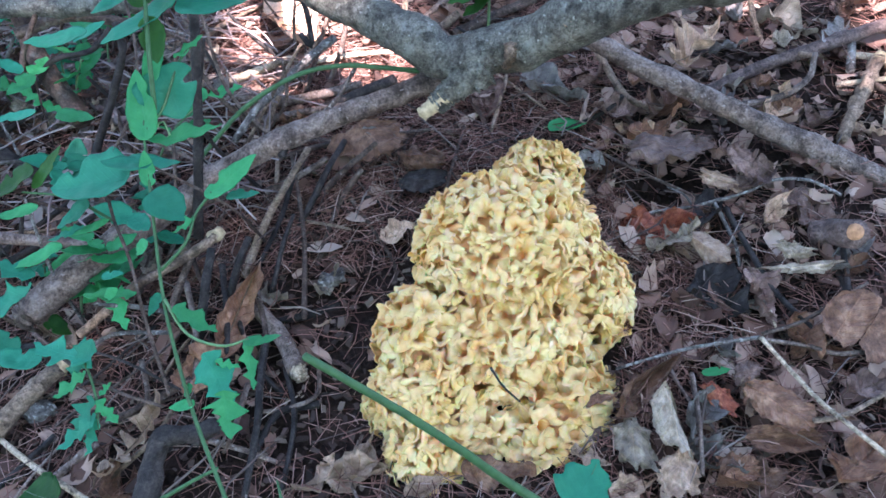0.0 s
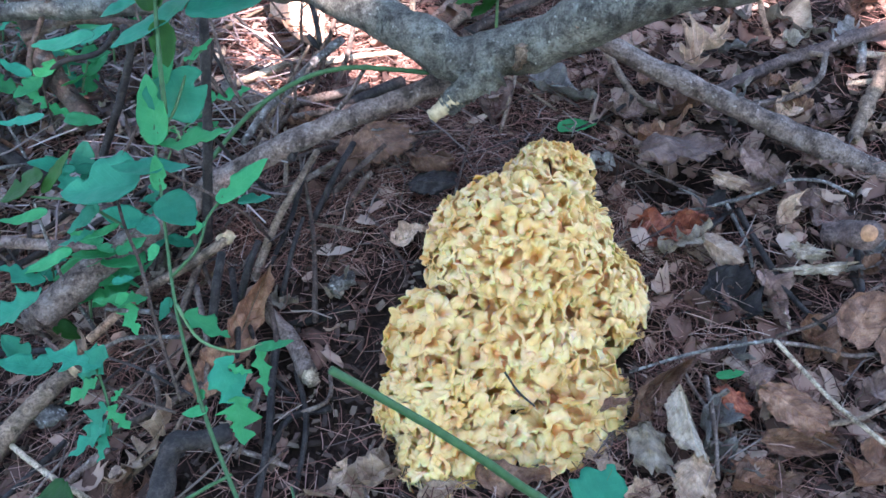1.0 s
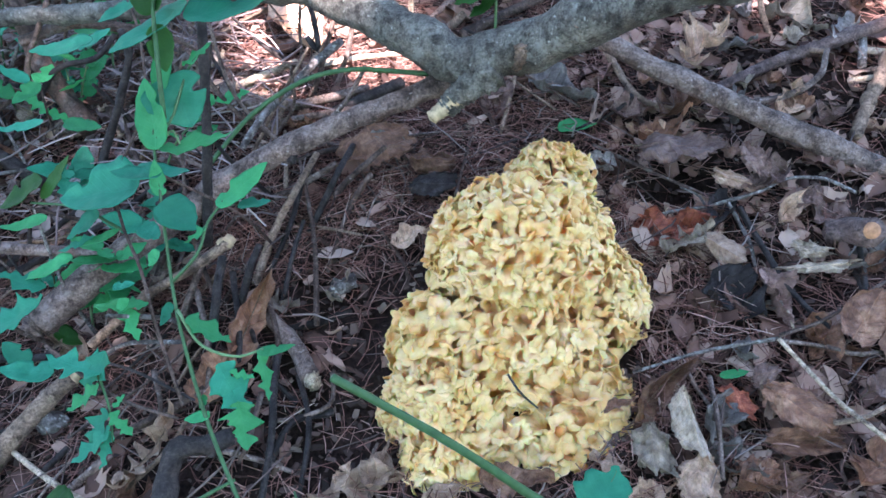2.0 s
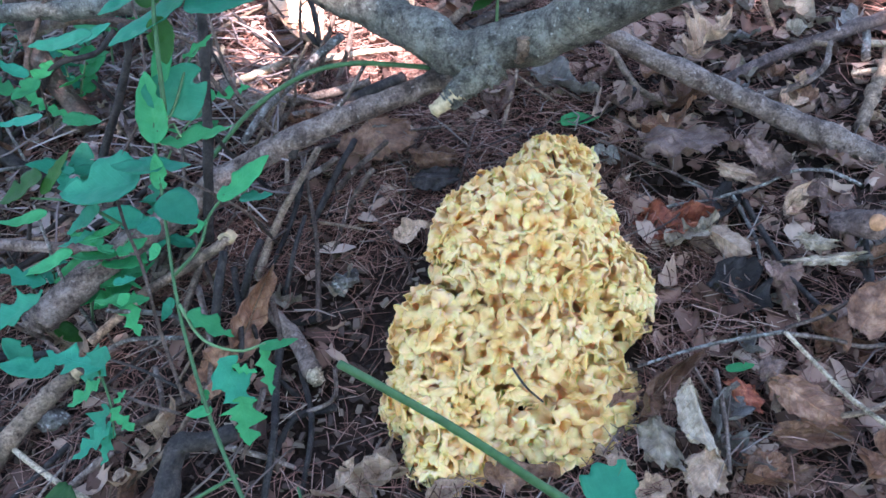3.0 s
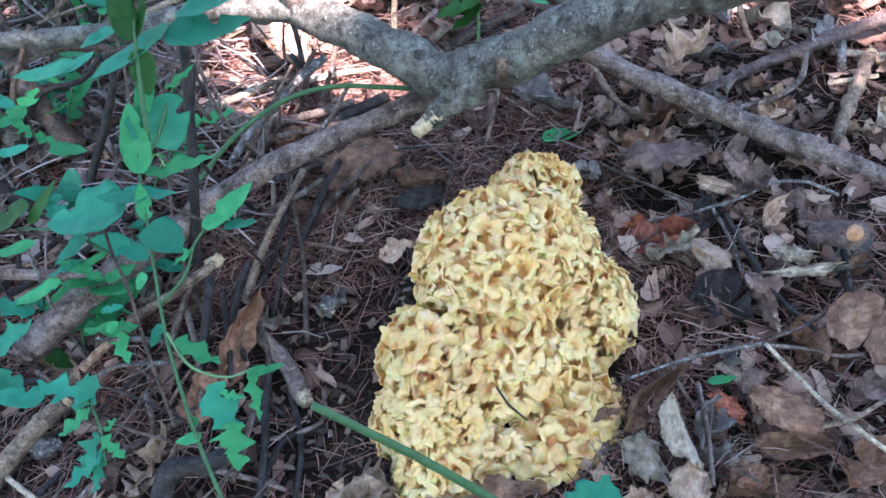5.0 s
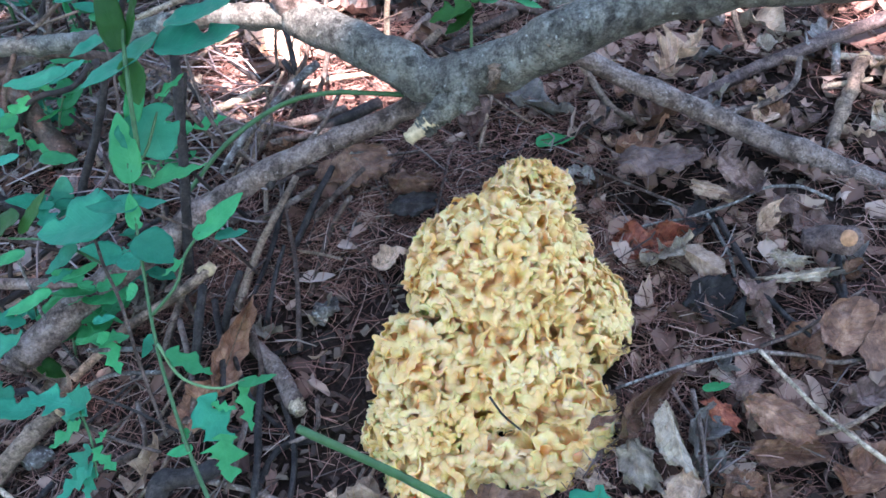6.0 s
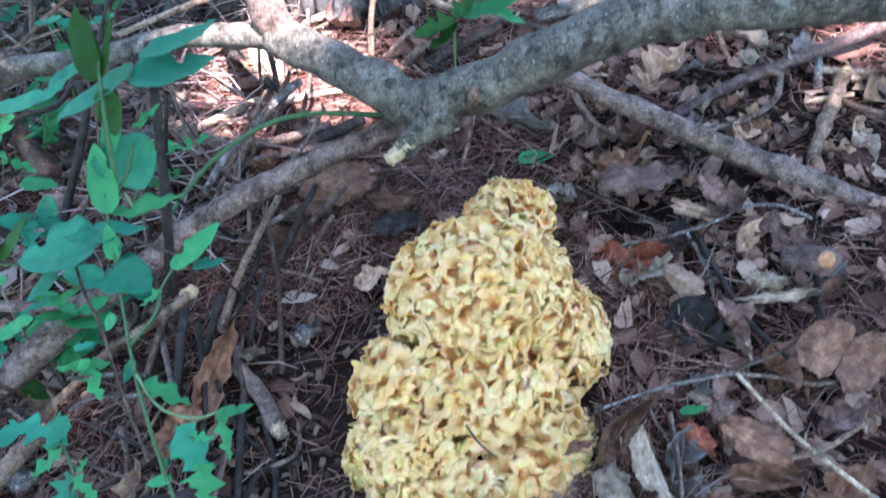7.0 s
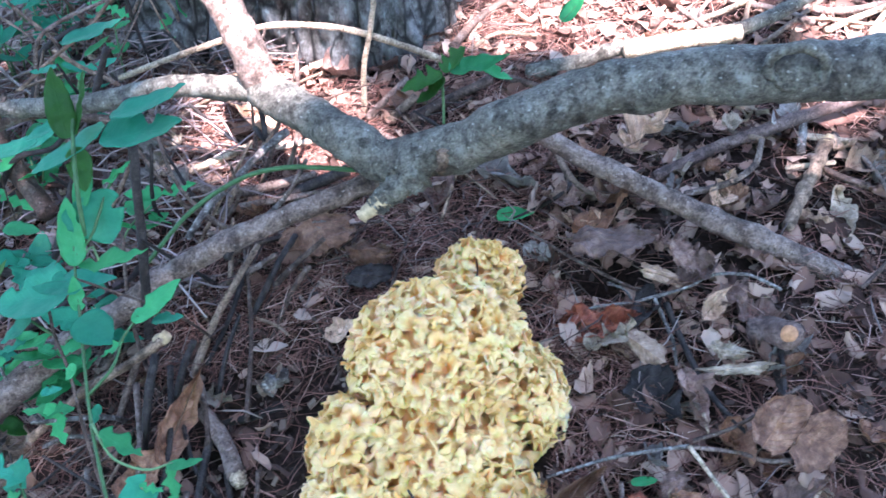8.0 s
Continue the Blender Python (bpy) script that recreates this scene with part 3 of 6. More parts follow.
stick('arched_twig', 'pale', [(-0.356, 0.93, 0.076), (-0.284, 0.925, 0.104), (-0.208, 0.92, 0.131), (-0.151, 0.92, 0.147), (-0.072, 0.92, 0.141), (-0.008, 0.925, 0.117), (0.051, 0.935, 0.085)], 0.0035, 0.0042, 'pale bare twig arching before the tree', 'twig')
stick('upright_stick', 'pale', [(-0.051, 0.9, 0.036), (-0.045, 0.9, 0.1), (-0.033, 0.905, 0.148), (-0.019, 0.91, 0.22)], 0.0036, 0.003, 'thin pale stick leaning upright on the needles', 'stick')

# ---- dead stems behind the saplings ----
stick('dead_twig', 'tan', [(-0.406, 0.8, 0.143), (-0.368, 0.82, 0.169), (-0.332, 0.84, 0.189), (-0.295, 0.86, 0.221)], 0.002356, 0.0019, 'thin dead twig leaning among the saplings', 'twig', knots=2, kind='')
stick('dead_twig', 'grey', [(-0.426, 0.86, 0.097), (-0.408, 0.87, 0.158), (-0.378, 0.88, 0.18), (-0.324, 0.9, 0.195)], 0.002604, 0.0021, 'thin dead twig leaning among the saplings', 'twig', knots=2, kind='')
stick('dead_twig', 'tan', [(-0.374, 0.84, 0.167), (-0.35, 0.835, 0.15), (-0.332, 0.83, 0.143), (-0.309, 0.82, 0.136)], 0.00279, 0.00225, 'thin dead twig leaning among the saplings', 'twig', knots=2, kind='')
stick('dead_twig', 'dark', [(-0.329, 0.79, 0.124), (-0.313, 0.795, 0.157), (-0.295, 0.8, 0.191)], 0.00403, 0.00325, 'thin dead twig leaning among the saplings', 'twig', knots=2, kind='')
stick('dead_twig', 'grey', [(-0.465, 0.9, 0.185), (-0.445, 0.9, 0.169), (-0.426, 0.9, 0.147)], 0.00186, 0.0015, 'thin dead twig leaning among the saplings', 'twig', knots=2, kind='')
stick('dead_twig', 'grey', [(-0.339, 0.9, 0.116), (-0.318, 0.91, 0.146), (-0.297, 0.92, 0.177), (-0.283, 0.93, 0.206)], 0.00124, 0.001, 'thin dead twig leaning among the saplings', 'twig', knots=2, kind='')
stick('dead_twig', 'lichen', [(-0.449, 0.84, 0.162), (-0.429, 0.83, 0.139), (-0.408, 0.82, 0.126)], 0.00186, 0.0015, 'thin dead twig leaning among the saplings', 'twig', knots=2, kind='')
stick('dead_twig', 'tan', [(-0.435, 0.84, 0.118), (-0.412, 0.84, 0.126), (-0.378, 0.845, 0.135)], 0.00186, 0.0015, 'thin dead twig leaning among the saplings', 'twig', knots=2, kind='')
stick('dead_twig', 'grey', [(-0.515, 1.0, 0.095), (-0.46, 1.0, 0.102), (-0.414, 1.0, 0.084)], 0.001364, 0.0011, 'thin dead twig leaning among the saplings', 'twig', knots=2, kind='')
stick('dead_twig', 'lichen', [(-0.453, 1.05, 0.107), (-0.439, 1.04, 0.07), (-0.443, 1.0, 0.043)], 0.001364, 0.0011, 'thin dead twig leaning among the saplings', 'twig', knots=2, kind='')
stick('dead_twig', 'grey', [(-0.568, 1.1, 0.102), (-0.527, 1.08, 0.085), (-0.458, 1.06, 0.102)], 0.001612, 0.0013, 'thin dead twig leaning among the saplings', 'twig', knots=2, kind='')

# ---- twigs at the right ----
stick('bent_twig', 'lichen', [(0.14, 0.401, 0.014), (0.19, 0.411, 0.025), (0.225, 0.412, 0.034), (0.252, 0.411, 0.042)], 0.0013, 0.0017, 'grey lichened twig beside the mushroom', 'twig')
stick('bent_twig', 'pale', [(0.252, 0.41, 0.043), (0.277, 0.355, 0.042), (0.294, 0.329, 0.042), (0.323, 0.295, 0.038)], 0.0017, 0.0020, 'pale bare twig lying over brown leaves', 'twig')
stick('thin_twig', 'grey', [(0.257, 0.414, 0.036), (0.294, 0.413, 0.029), (0.319, 0.404, 0.03), (0.366, 0.407, 0.037)], 0.0018, 0.002, 'thin grey twig on dead leaves', 'twig')
stick('thin_twig', 'brown', [(0.259, 0.422, 0.033), (0.297, 0.433, 0.039), (0.351, 0.461, 0.053)], 0.0018, 0.0015, 'thin brown twig over dead leaves', 'twig')
stick('thin_twig', 'lichen', [(0.168, 0.565, 0.03), (0.197, 0.568, 0.036), (0.209, 0.566, 0.041), (0.229, 0.566, 0.044), (0.247, 0.566, 0.051), (0.267, 0.57, 0.054), (0.285, 0.574, 0.059), (0.3, 0.582, 0.062), (0.318, 0.579, 0.067), (0.338, 0.576, 0.066), (0.361, 0.564, 0.06)], 0.0014, 0.0016, 'grey knotty lichened twig over dead leaves', 'twig', knots=9, rough=0.4)
stick('thin_twig', 'lichen', [(0.229, 0.565, 0.045), (0.223, 0.576, 0.05), (0.208, 0.585, 0.052)], 0.0012, 0.0009, 'short side twig over dead leaves', 'twig', knots=2)
stick('thin_twig', 'lichen', [(0.248, 0.567, 0.05), (0.253, 0.55, 0.045), (0.259, 0.522, 0.04), (0.259, 0.499, 0.034)], 0.0019, 0.0016, 'grey lichened twig between dead leaves', 'twig', knots=4, rough=0.4)
stick('thin_twig', 'brown', [(0.14, 0.67, 0.038), (0.188, 0.619, 0.044), (0.241, 0.581, 0.041)], 0.0018, 0.0016, 'thin brown twig behind the mushroom', 'twig')
stick('curved_twig', 'tan', [(0.165, 0.789, 0.075), (0.186, 0.734, 0.06), (0.207, 0.713, 0.054), (0.238, 0.706, 0.054)], 0.0042, 0.0025, 'tan curved twig beneath the branch', 'twig')
stick('curved_twig', 'grey', [(0.293, 0.681, 0.078), (0.336, 0.695, 0.079), (0.366, 0.71, 0.09), (0.376, 0.733, 0.105)], 0.0035, 0.003, 'grey curved twig beside the branch', 'twig')
stick('curved_twig', 'tan', [(0.339, 0.86, 0.111), (0.344, 0.83, 0.086), (0.359, 0.81, 0.066), (0.385, 0.753, 0.09)], 0.0035, 0.003, 'brown curved twig bending to the ground', 'twig')
stick('cut_branch', 'mauvebark', [(0.328, 0.53, 0.045), (0.343, 0.524, 0.053), (0.347, 0.5, 0.074)], 0.0115, 0.0125, 'short brown cut branch with orange cut end', 'branch', end='cut', sides=12)
stick('rotten_stick', 'tan', [(0.389, 0.647, 0.059), (0.417, 0.693, 0.074), (0.447, 0.742, 0.093)], 0.0058, 0.007, 'weathered broken stick on the litter', 'stick', sides=12, rough=0.6, knots=4, end='wood', snags=[(0.4, 1.2)])
stick('thin_twig', 'dark', [(0.259, 0.563, 0.045), (0.269, 0.505, 0.043), (0.284, 0.463, 0.034), (0.309, 0.429, 0.026)], 0.003, 0.0022, 'dark twig between dead leaves', 'twig')
stick('thin_twig', 'grey', [(0.198, 0.391, 0.021), (0.195, 0.349, 0.02), (0.19, 0.305, 0.012)], 0.0022, 0.0018, 'thin grey twig on dead leaves', 'twig')
stick('thin_twig', 'grey', [(0.182, 0.408, 0.015), (0.191, 0.374, 0.015), (0.219, 0.327, 0.009)], 0.0016, 0.0014, 'thin grey twig on dead leaves', 'twig')
stick('thin_twig', 'tan', [(0.276, 0.34, 0.03), (0.299, 0.341, 0.037), (0.341, 0.364, 0.037)], 0.0022, 0.0018, 'thin brown twig on dead leaves', 'twig')
stick('thin_twig', 'dark', [(0.341, 0.496, 0.038), (0.342, 0.465, 0.035), (0.349, 0.514, 0.048)], 0.003, 0.0025, 'dark twig by the cut branch', 'twig')
stick('thin_twig', 'pale', [(0.407, 0.73, 0.07), (0.452, 0.722, 0.082)], 0.003, 0.0025, 'pale thin stick on needles', 'twig')
stick('thin_twig', 'pale', [(0.427, 0.779, 0.077), (0.474, 0.752, 0.086)], 0.004, 0.003, 'pale thin stick on needles', 'twig')
stick('thin_twig', 'lichen', [(0.427, 0.75, 0.074), (0.438, 0.79, 0.088)], 0.005, 0.004, 'pale lichened stick end on needles', 'twig')
leaf('dead_leaf', 'leaf_pale', (0.445, 0.694, 0.069), (0.449, 0.64, 0.057), 0.4, 'pale flattened dead leaf on the litter', 'leaf', style='torn')

# ---- twigs at the left ----
stick('dead_stick', 'tan', [(-0.187, 0.525, -0.007), (-0.172, 0.575, 0.015), (-0.154, 0.605, 0.036), (-0.135, 0.645, 0.052)], 0.0044, 0.0032, 'tan dead stem leaning on the branch', 'stem')
stick('dead_stick', 'tan', [(-0.205, 0.532, 0.04), (-0.232, 0.515, 0.028), (-0.275, 0.49, 0.015), (-0.324, 0.46, -0.014)], 0.0046, 0.0040, 'tan dead twig with pale broken tip', 'twig', knots=3)
stick('broken_tip', 'wood', [(-0.21, 0.533, 0.036), (-0.205, 0.533, 0.04), (-0.202, 0.533, 0.043)], 0.0065, 0.005, 'pale splintered twig tip', 'wood chip', rough=0.6)
stick('dead_stick', 'tan', [(-0.402, 0.355, -0.065), (-0.384, 0.392, -0.056), (-0.362, 0.423, -0.045), (-0.342, 0.441, -0.036)], 0.0095, 0.008, 'tan dead stick with a pale broken end', 'stick', end='wood', sides=10)
stick('broken_stick', 'grey', [(-0.169, 0.486, -0.007), (-0.141, 0.451, -0.008), (-0.124, 0.419, -0.012)], 0.0062, 0.0085, 'short grey stick with pale crumbling end', 'stick', end='pale', sides=10, knots=2)
stick('crooked_root', 'dark', [(-0.226, 0.278, -0.023), (-0.221, 0.306, -0.006), (-0.217, 0.338, 0.005), (-0.197, 0.341, 0.009), (-0.175, 0.35, 0.009)], 0.0095, 0.0062, 'dark wet crooked root standing from the soil', 'root', sides=12, knots=7, rough=0.4, snags=[(0.45, 1.2), (0.8, 0.6)])
stick('dead_sapling', 'brown', [(-0.481, 0.84, 0.129), (-0.455, 0.8, 0.073), (-0.428, 0.77, 0.037), (-0.397, 0.74, 0.017)], 0.011, 0.012, 'dark leaning dead sapling stem', 'stem', sides=10)
stick('dead_stick', 'dark', [(-0.511, 0.72, 0.009), (-0.446, 0.69, -0.015), (-0.362, 0.66, -0.053)], 0.008, 0.008, 'dark dead stick under the green leaves', 'stick', knots=2)
stick('dead_stick', 'grey', [(-0.45, 0.553, 0.021), (-0.418, 0.551, 0.018), (-0.375, 0.549, 0.016), (-0.322, 0.546, 0.014)], 0.0062, 0.0048, 'grey dead stick ending at the branch', 'stick', knots=3)
stick('dead_stick', 'dark', [(-0.234, 0.56, 0.011), (-0.223, 0.575, 0.081), (-0.216, 0.587, 0.129), (-0.21, 0.6, 0.183), (-0.204, 0.62, 0.244)], 0.0048, 0.0042, 'dark upright dead stem with rusty nodes', 'stem', knots=6)
stick('dead_twig', 'dark', [(-0.373, 0.68, 0.005), (-0.36, 0.69, 0.034), (-0.338, 0.7, 0.077), (-0.318, 0.71, 0.123), (-0.321, 0.72, 0.148)], 0.0045, 0.004, 'dark upright dead twig', 'twig', knots=3)
stick('dead_twig', 'brown', [(-0.463, 0.76, 0.036), (-0.454, 0.77, 0.08), (-0.439, 0.78, 0.108), (-0.419, 0.79, 0.142)], 0.0035, 0.003, 'thin brown dead twig', 'twig')
stick('dead_twig', 'dark', [(-0.468, 0.77, 0.022), (-0.426, 0.77, 0.073), (-0.379, 0.77, 0.087), (-0.355, 0.78, 0.108)], 0.0035, 0.003, 'thin dark dead twig', 'twig')
stick('dead_twig', 'brown', [(-0.468, 0.8, 0.09), (-0.405, 0.81, 0.105), (-0.331, 0.82, 0.089)], 0.0065, 0.006, 'dark stick under the bough', 'stick')
stick('knotty_twig', 'lichen', [(-0.211, 0.66, 0.049), (-0.194, 0.69, 0.063), (-0.17, 0.73, 0.07), (-0.145, 0.755, 0.085), (-0.117, 0.775, 0.099)], 0.0038, 0.0045, 'grey knotty twig standing over the needles', 'twig', knots=6)
stick('dead_twig', 'dark', [(-0.154, 0.78, 0.101), (-0.142, 0.77, 0.092), (-0.146, 0.79, 0.115), (-0.151, 0.8, 0.13)], 0.003, 0.003, 'short dark dead twig on needles', 'twig')
stick('dead_twig', 'grey', [(-0.119, 0.617, 0.019), (-0.105, 0.628, 0.031), (-0.068, 0.65, 0.055)], 0.0035, 0.0025, 'grey knotty twig by a brown leaf', 'twig', knots=4)
stick('dead_twig', 'dark', [(-0.141, 0.58, 0.007), (-0.126, 0.611, 0.024), (-0.113, 0.635, 0.04), (-0.102, 0.67, 0.042)], 0.0035, 0.003, 'dark dead twig by the branch', 'twig', knots=3)
stick('dead_twig', 'grey', [(-0.182, 0.631, 0.007), (-0.141, 0.642, 0.024), (-0.117, 0.644, 0.04)], 0.004, 0.003, 'grey dead twig under the branch', 'twig')
stick('dead_twig', 'dark', [(-0.198, 0.482, -0.014), (-0.186, 0.511, 0.022), (-0.177, 0.532, 0.037)], 0.0037, 0.0031, 'dark dead stem by the branch', 'stem')
stick('dead_twig', 'dark', [(-0.217, 0.446, -0.019), (-0.208, 0.475, 0.024), (-0.204, 0.507, 0.047)], 0.0043, 0.0037, 'dark dead stem in the hollow', 'stem', knots=2)
stick('dead_twig', 'grey', [(-0.255, 0.494, -0.028), (-0.24, 0.506, 0.005), (-0.227, 0.518, 0.03)], 0.0037, 0.0031, 'grey dead stem in the hollow', 'stem')
stick('dead_twig', 'dark', [(-0.158, 0.502, -0.006), (-0.149, 0.533, 0.023), (-0.141, 0.564, 0.036)], 0.0025, 0.0019, 'dark dead stem by the branch', 'stem')
stick('dead_twig', 'grey', [(-0.151, 0.381, -0.018), (-0.133, 0.382, -0.017), (-0.106, 0.395, -0.015), (-0.106, 0.421, -0.009)], 0.002, 0.002, 'thin grey rootlet on the soil', 'twig')
stick('dead_twig', 'pale', [(-0.39, 0.388, -0.064), (-0.332, 0.343, -0.04), (-0.271, 0.304, -0.028)], 0.0024, 0.0026, 'pale dry grass stalk on the soil', 'grass stalk')
stick('dead_twig', 'dark', [(-0.309, 0.446, -0.02), (-0.261, 0.412, 0.005), (-0.212, 0.385, 0.006)], 0.0013, 0.0012, 'thin dark red stalk over the litter', 'stalk')
stick('dead_twig', 'tan', [(-0.269, 0.323, -0.035), (-0.23, 0.349, -0.011), (-0.214, 0.37, 0.004)], 0.0022, 0.002, 'thin tan stalk over dead leaves', 'stalk')
stick('dead_twig', 'lichen', [(-0.327, 0.472, -0.044), (-0.293, 0.468, -0.022), (-0.239, 0.452, -0.002)], 0.0022, 0.002, 'thin grey twig over the litter', 'twig')
stick('dead_twig', 'grey', [(-0.066, 0.362, -0.023), (-0.073, 0.327, -0.024), (-0.061, 0.296, -0.021)], 0.0014, 0.0014, 'thin grey stalk on the soil', 'stalk')
stick('dead_twig', 'dark', [(0.034, 0.348, 0.083), (0.043, 0.338, 0.074), (0.055, 0.330, 0.067)], 0.0009, 0.0007, 'dark thin twig lying on the mushroom', 'twig')
stick('sunlit_stick', 'pale', [(-0.259, 0.796, 0.027), (-0.218, 0.806, 0.037), (-0.178, 0.828, 0.042)], 0.005, 0.004, 'pale stick lying in sunlight', 'stick')
stick('sunlit_stick', 'pale', [(-0.15, 0.832, 0.035), (-0.11, 0.836, 0.041), (-0.064, 0.834, 0.047)], 0.004, 0.003, 'pale stick lying in sunlight', 'stick')
stick('dead_stick', 'grey', [(-0.253, 0.781, 0.026), (-0.179, 0.756, 0.032), (-0.091, 0.759, 0.051)], 0.006, 0.005, 'grey dead stick on the needles', 'stick')
stick('dead_stick', 'dark', [(-0.14, 0.738, 0.029), (-0.09, 0.746, 0.049), (-0.053, 0.753, 0.062)], 0.006, 0.007, 'dark dead stick beside the branch', 'stick')
stick('dead_stick', 'grey', [(-0.208, 0.733, 0.022), (-0.139, 0.735, 0.035), (-0.059, 0.734, 0.05)], 0.004, 0.004, 'grey dead stick beside the branch', 'stick')
stick('dead_twig', 'dark', [(-0.48, 0.925, 0.031), (-0.46, 0.955, 0.095), (-0.406, 0.975, 0.126)], 0.0045, 0.0036, 'dead twig lying before the tree', 'twig')
stick('dead_twig', 'dark', [(-0.475, 1.109, 0.055), (-0.431, 1.139, 0.069), (-0.381, 1.159, 0.092)], 0.0045, 0.0036, 'dead twig lying before the tree', 'twig')
stick('dead_twig', 'tan', [(-0.485, 1.027, 0.049), (-0.442, 1.057, 0.078), (-0.395, 1.077, 0.112)], 0.004, 0.0032, 'dead twig lying before the tree', 'twig')
stick('dead_twig', 'tan', [(-0.497, 1.05, 0.049), (-0.483, 1.08, 0.004), (-0.453, 1.1, -0.038)], 0.0042, 0.00336, 'dead twig lying before the tree', 'twig')
stick('dead_twig', 'dark', [(-0.39, 0.904, 0.039), (-0.385, 0.934, 0.065), (-0.371, 0.954, 0.105)], 0.0065, 0.0052, 'dead twig lying before the tree', 'twig')
stick('dead_twig', 'grey', [(-0.398, 1.026, 0.052), (-0.39, 1.056, 0.069), (-0.365, 1.076, 0.107)], 0.003, 0.0024000000000000002, 'dead twig lying before the tree', 'twig')
stick('dead_twig', 'dark', [(-0.515, 0.899, 0.029), (-0.488, 0.929, 0.016), (-0.452, 0.949, 0.01)], 0.006, 0.0048000000000000004, 'dead twig lying before the tree', 'twig')
stick('dead_twig', 'tan', [(-0.484, 0.972, 0.04), (-0.447, 1.002, 0.033), (-0.41, 1.022, 0.046)], 0.004, 0.0032, 'dead twig lying before the tree', 'twig')
stick('dead_twig', 'brown', [(0.057, 0.989, 0.072), (0.094, 1.055, 0.079), (0.155, 1.1, 0.095)], 0.006, 0.0048000000000000004, 'dead twig lying before the tree', 'twig')
stick('dead_twig', 'tan', [(0.079, 0.978, 0.074), (0.115, 1.009, 0.079), (0.164, 0.99, 0.086)], 0.0035, 0.0028000000000000004, 'dead twig lying before the tree', 'twig')
stick('dead_twig', 'tan', [(-0.016, 0.859, 0.051), (0.004, 0.881, 0.06), (0.014, 0.889, 0.066)], 0.006, 0.0048000000000000004, 'dead twig lying before the tree', 'twig')
stick('dead_twig', 'grey', [(-0.044, 0.872, 0.047), (-0.025, 0.893, 0.056), (0.002, 0.927, 0.066)], 0.005, 0.004, 'dead twig lying before the tree', 'twig')
stick('dead_twig', 'brown', [(0.011, 0.859, 0.054), (0.058, 0.885, 0.064), (0.106, 0.904, 0.077)], 0.007, 0.005600000000000001, 'dead twig lying before the tree', 'twig')
stick('dead_twig', 'dark', [(0.155, 0.936, 0.072), (0.195, 0.934, 0.08), (0.236, 0.934, 0.087)], 0.006, 0.0048000000000000004, 'dead twig lying before the tree', 'twig')
stick('dead_twig', 'brown', [(0.072, 0.942, 0.071), (0.106, 0.923, 0.073), (0.165, 0.88, 0.079)], 0.005, 0.004, 'dead twig lying before the tree', 'twig')
stick('dead_twig', 'pale', [(0.339, 0.985, 0.093), (0.389, 1.002, 0.102), (0.448, 1.027, 0.114)], 0.004, 0.0032, 'dead twig lying before the tree', 'twig')
stick('dead_twig', 'grey', [(0.411, 1.037, 0.103), (0.463, 0.998, 0.106), (0.491, 0.957, 0.111)], 0.005, 0.004, 'dead twig lying before the tree', 'twig')
stick('dead_twig', 'pale', [(0.504, 0.948, 0.105), (0.547, 0.965, 0.113), (0.605, 0.987, 0.121)], 0.0045, 0.0036, 'dead twig lying before the tree', 'twig')
stick('dead_twig', 'pale', [(0.552, 0.936, 0.106), (0.582, 0.976, 0.113), (0.61, 1.006, 0.127)], 0.004, 0.0032, 'dead twig lying before the tree', 'twig')
stick('dead_twig', 'grey', [(0.481, 1.011, 0.106), (0.525, 0.981, 0.112), (0.583, 0.985, 0.119)], 0.005, 0.004, 'dead twig lying before the tree', 'twig')
stick('dead_twig', 'grey', [(0.369, 0.965, 0.096), (0.371, 1.013, 0.101), (0.405, 1.051, 0.111)], 0.003, 0.0024000000000000002, 'dead twig lying before the tree', 'twig')

# ---- roots and dead shoots in the hollow ----
stick('dead_shoot', 'dark', [(-0.156, 0.478, -0.009), (-0.154, 0.413, -0.008), (-0.149, 0.359, -0.01), (-0.153, 0.304, -0.028)], 0.0037, 0.0026, 'black dead shoot in the hollow beside the mushroom', 'twig', group='dead shoots of the hollow', knots=2)
stick('dead_shoot', 'dark', [(-0.138, 0.433, -0.018), (-0.122, 0.375, -0.018), (-0.125, 0.314, -0.028)], 0.0028, 0.0020, 'black dead shoot in the hollow beside the mushroom', 'twig', group='dead shoots of the hollow', knots=2)
stick('dead_shoot', 'brown', [(-0.163, 0.402, -0.009), (-0.164, 0.352, -0.001), (-0.172, 0.339, -0.013)], 0.0025, 0.0017, 'brown dead shoot in the hollow beside the mushroom', 'twig', group='dead shoots of the hollow', knots=2)
stick('dead_shoot', 'dark', [(-0.206, 0.526, 0.007), (-0.186, 0.442, 0.002), (-0.188, 0.385, -0.016)], 0.0031, 0.0022, 'black dead shoot in the hollow beside the mushroom', 'twig', group='dead shoots of the hollow', knots=2)
stick('dead_shoot', 'grey', [(-0.239, 0.515, -0.005), (-0.213, 0.443, 0.001), (-0.21, 0.394, -0.021)], 0.0031, 0.0022, 'grey dead shoot in the hollow beside the mushroom', 'twig', group='dead shoots of the hollow', knots=2)
stick('dead_shoot', 'dark', [(-0.104, 0.391, -0.021), (-0.137, 0.377, -0.017), (-0.153, 0.331, -0.024)], 0.0035, 0.00245, 'black dead shoot in the hollow beside the mushroom', 'twig', group='dead shoots of the hollow', knots=2)
stick('dead_shoot', 'brown', [(-0.173, 0.507, 0.004), (-0.156, 0.454, -0.004), (-0.162, 0.433, -0.017)], 0.003, 0.0021, 'brown dead shoot in the hollow beside the mushroom', 'twig', group='dead shoots of the hollow', knots=2)
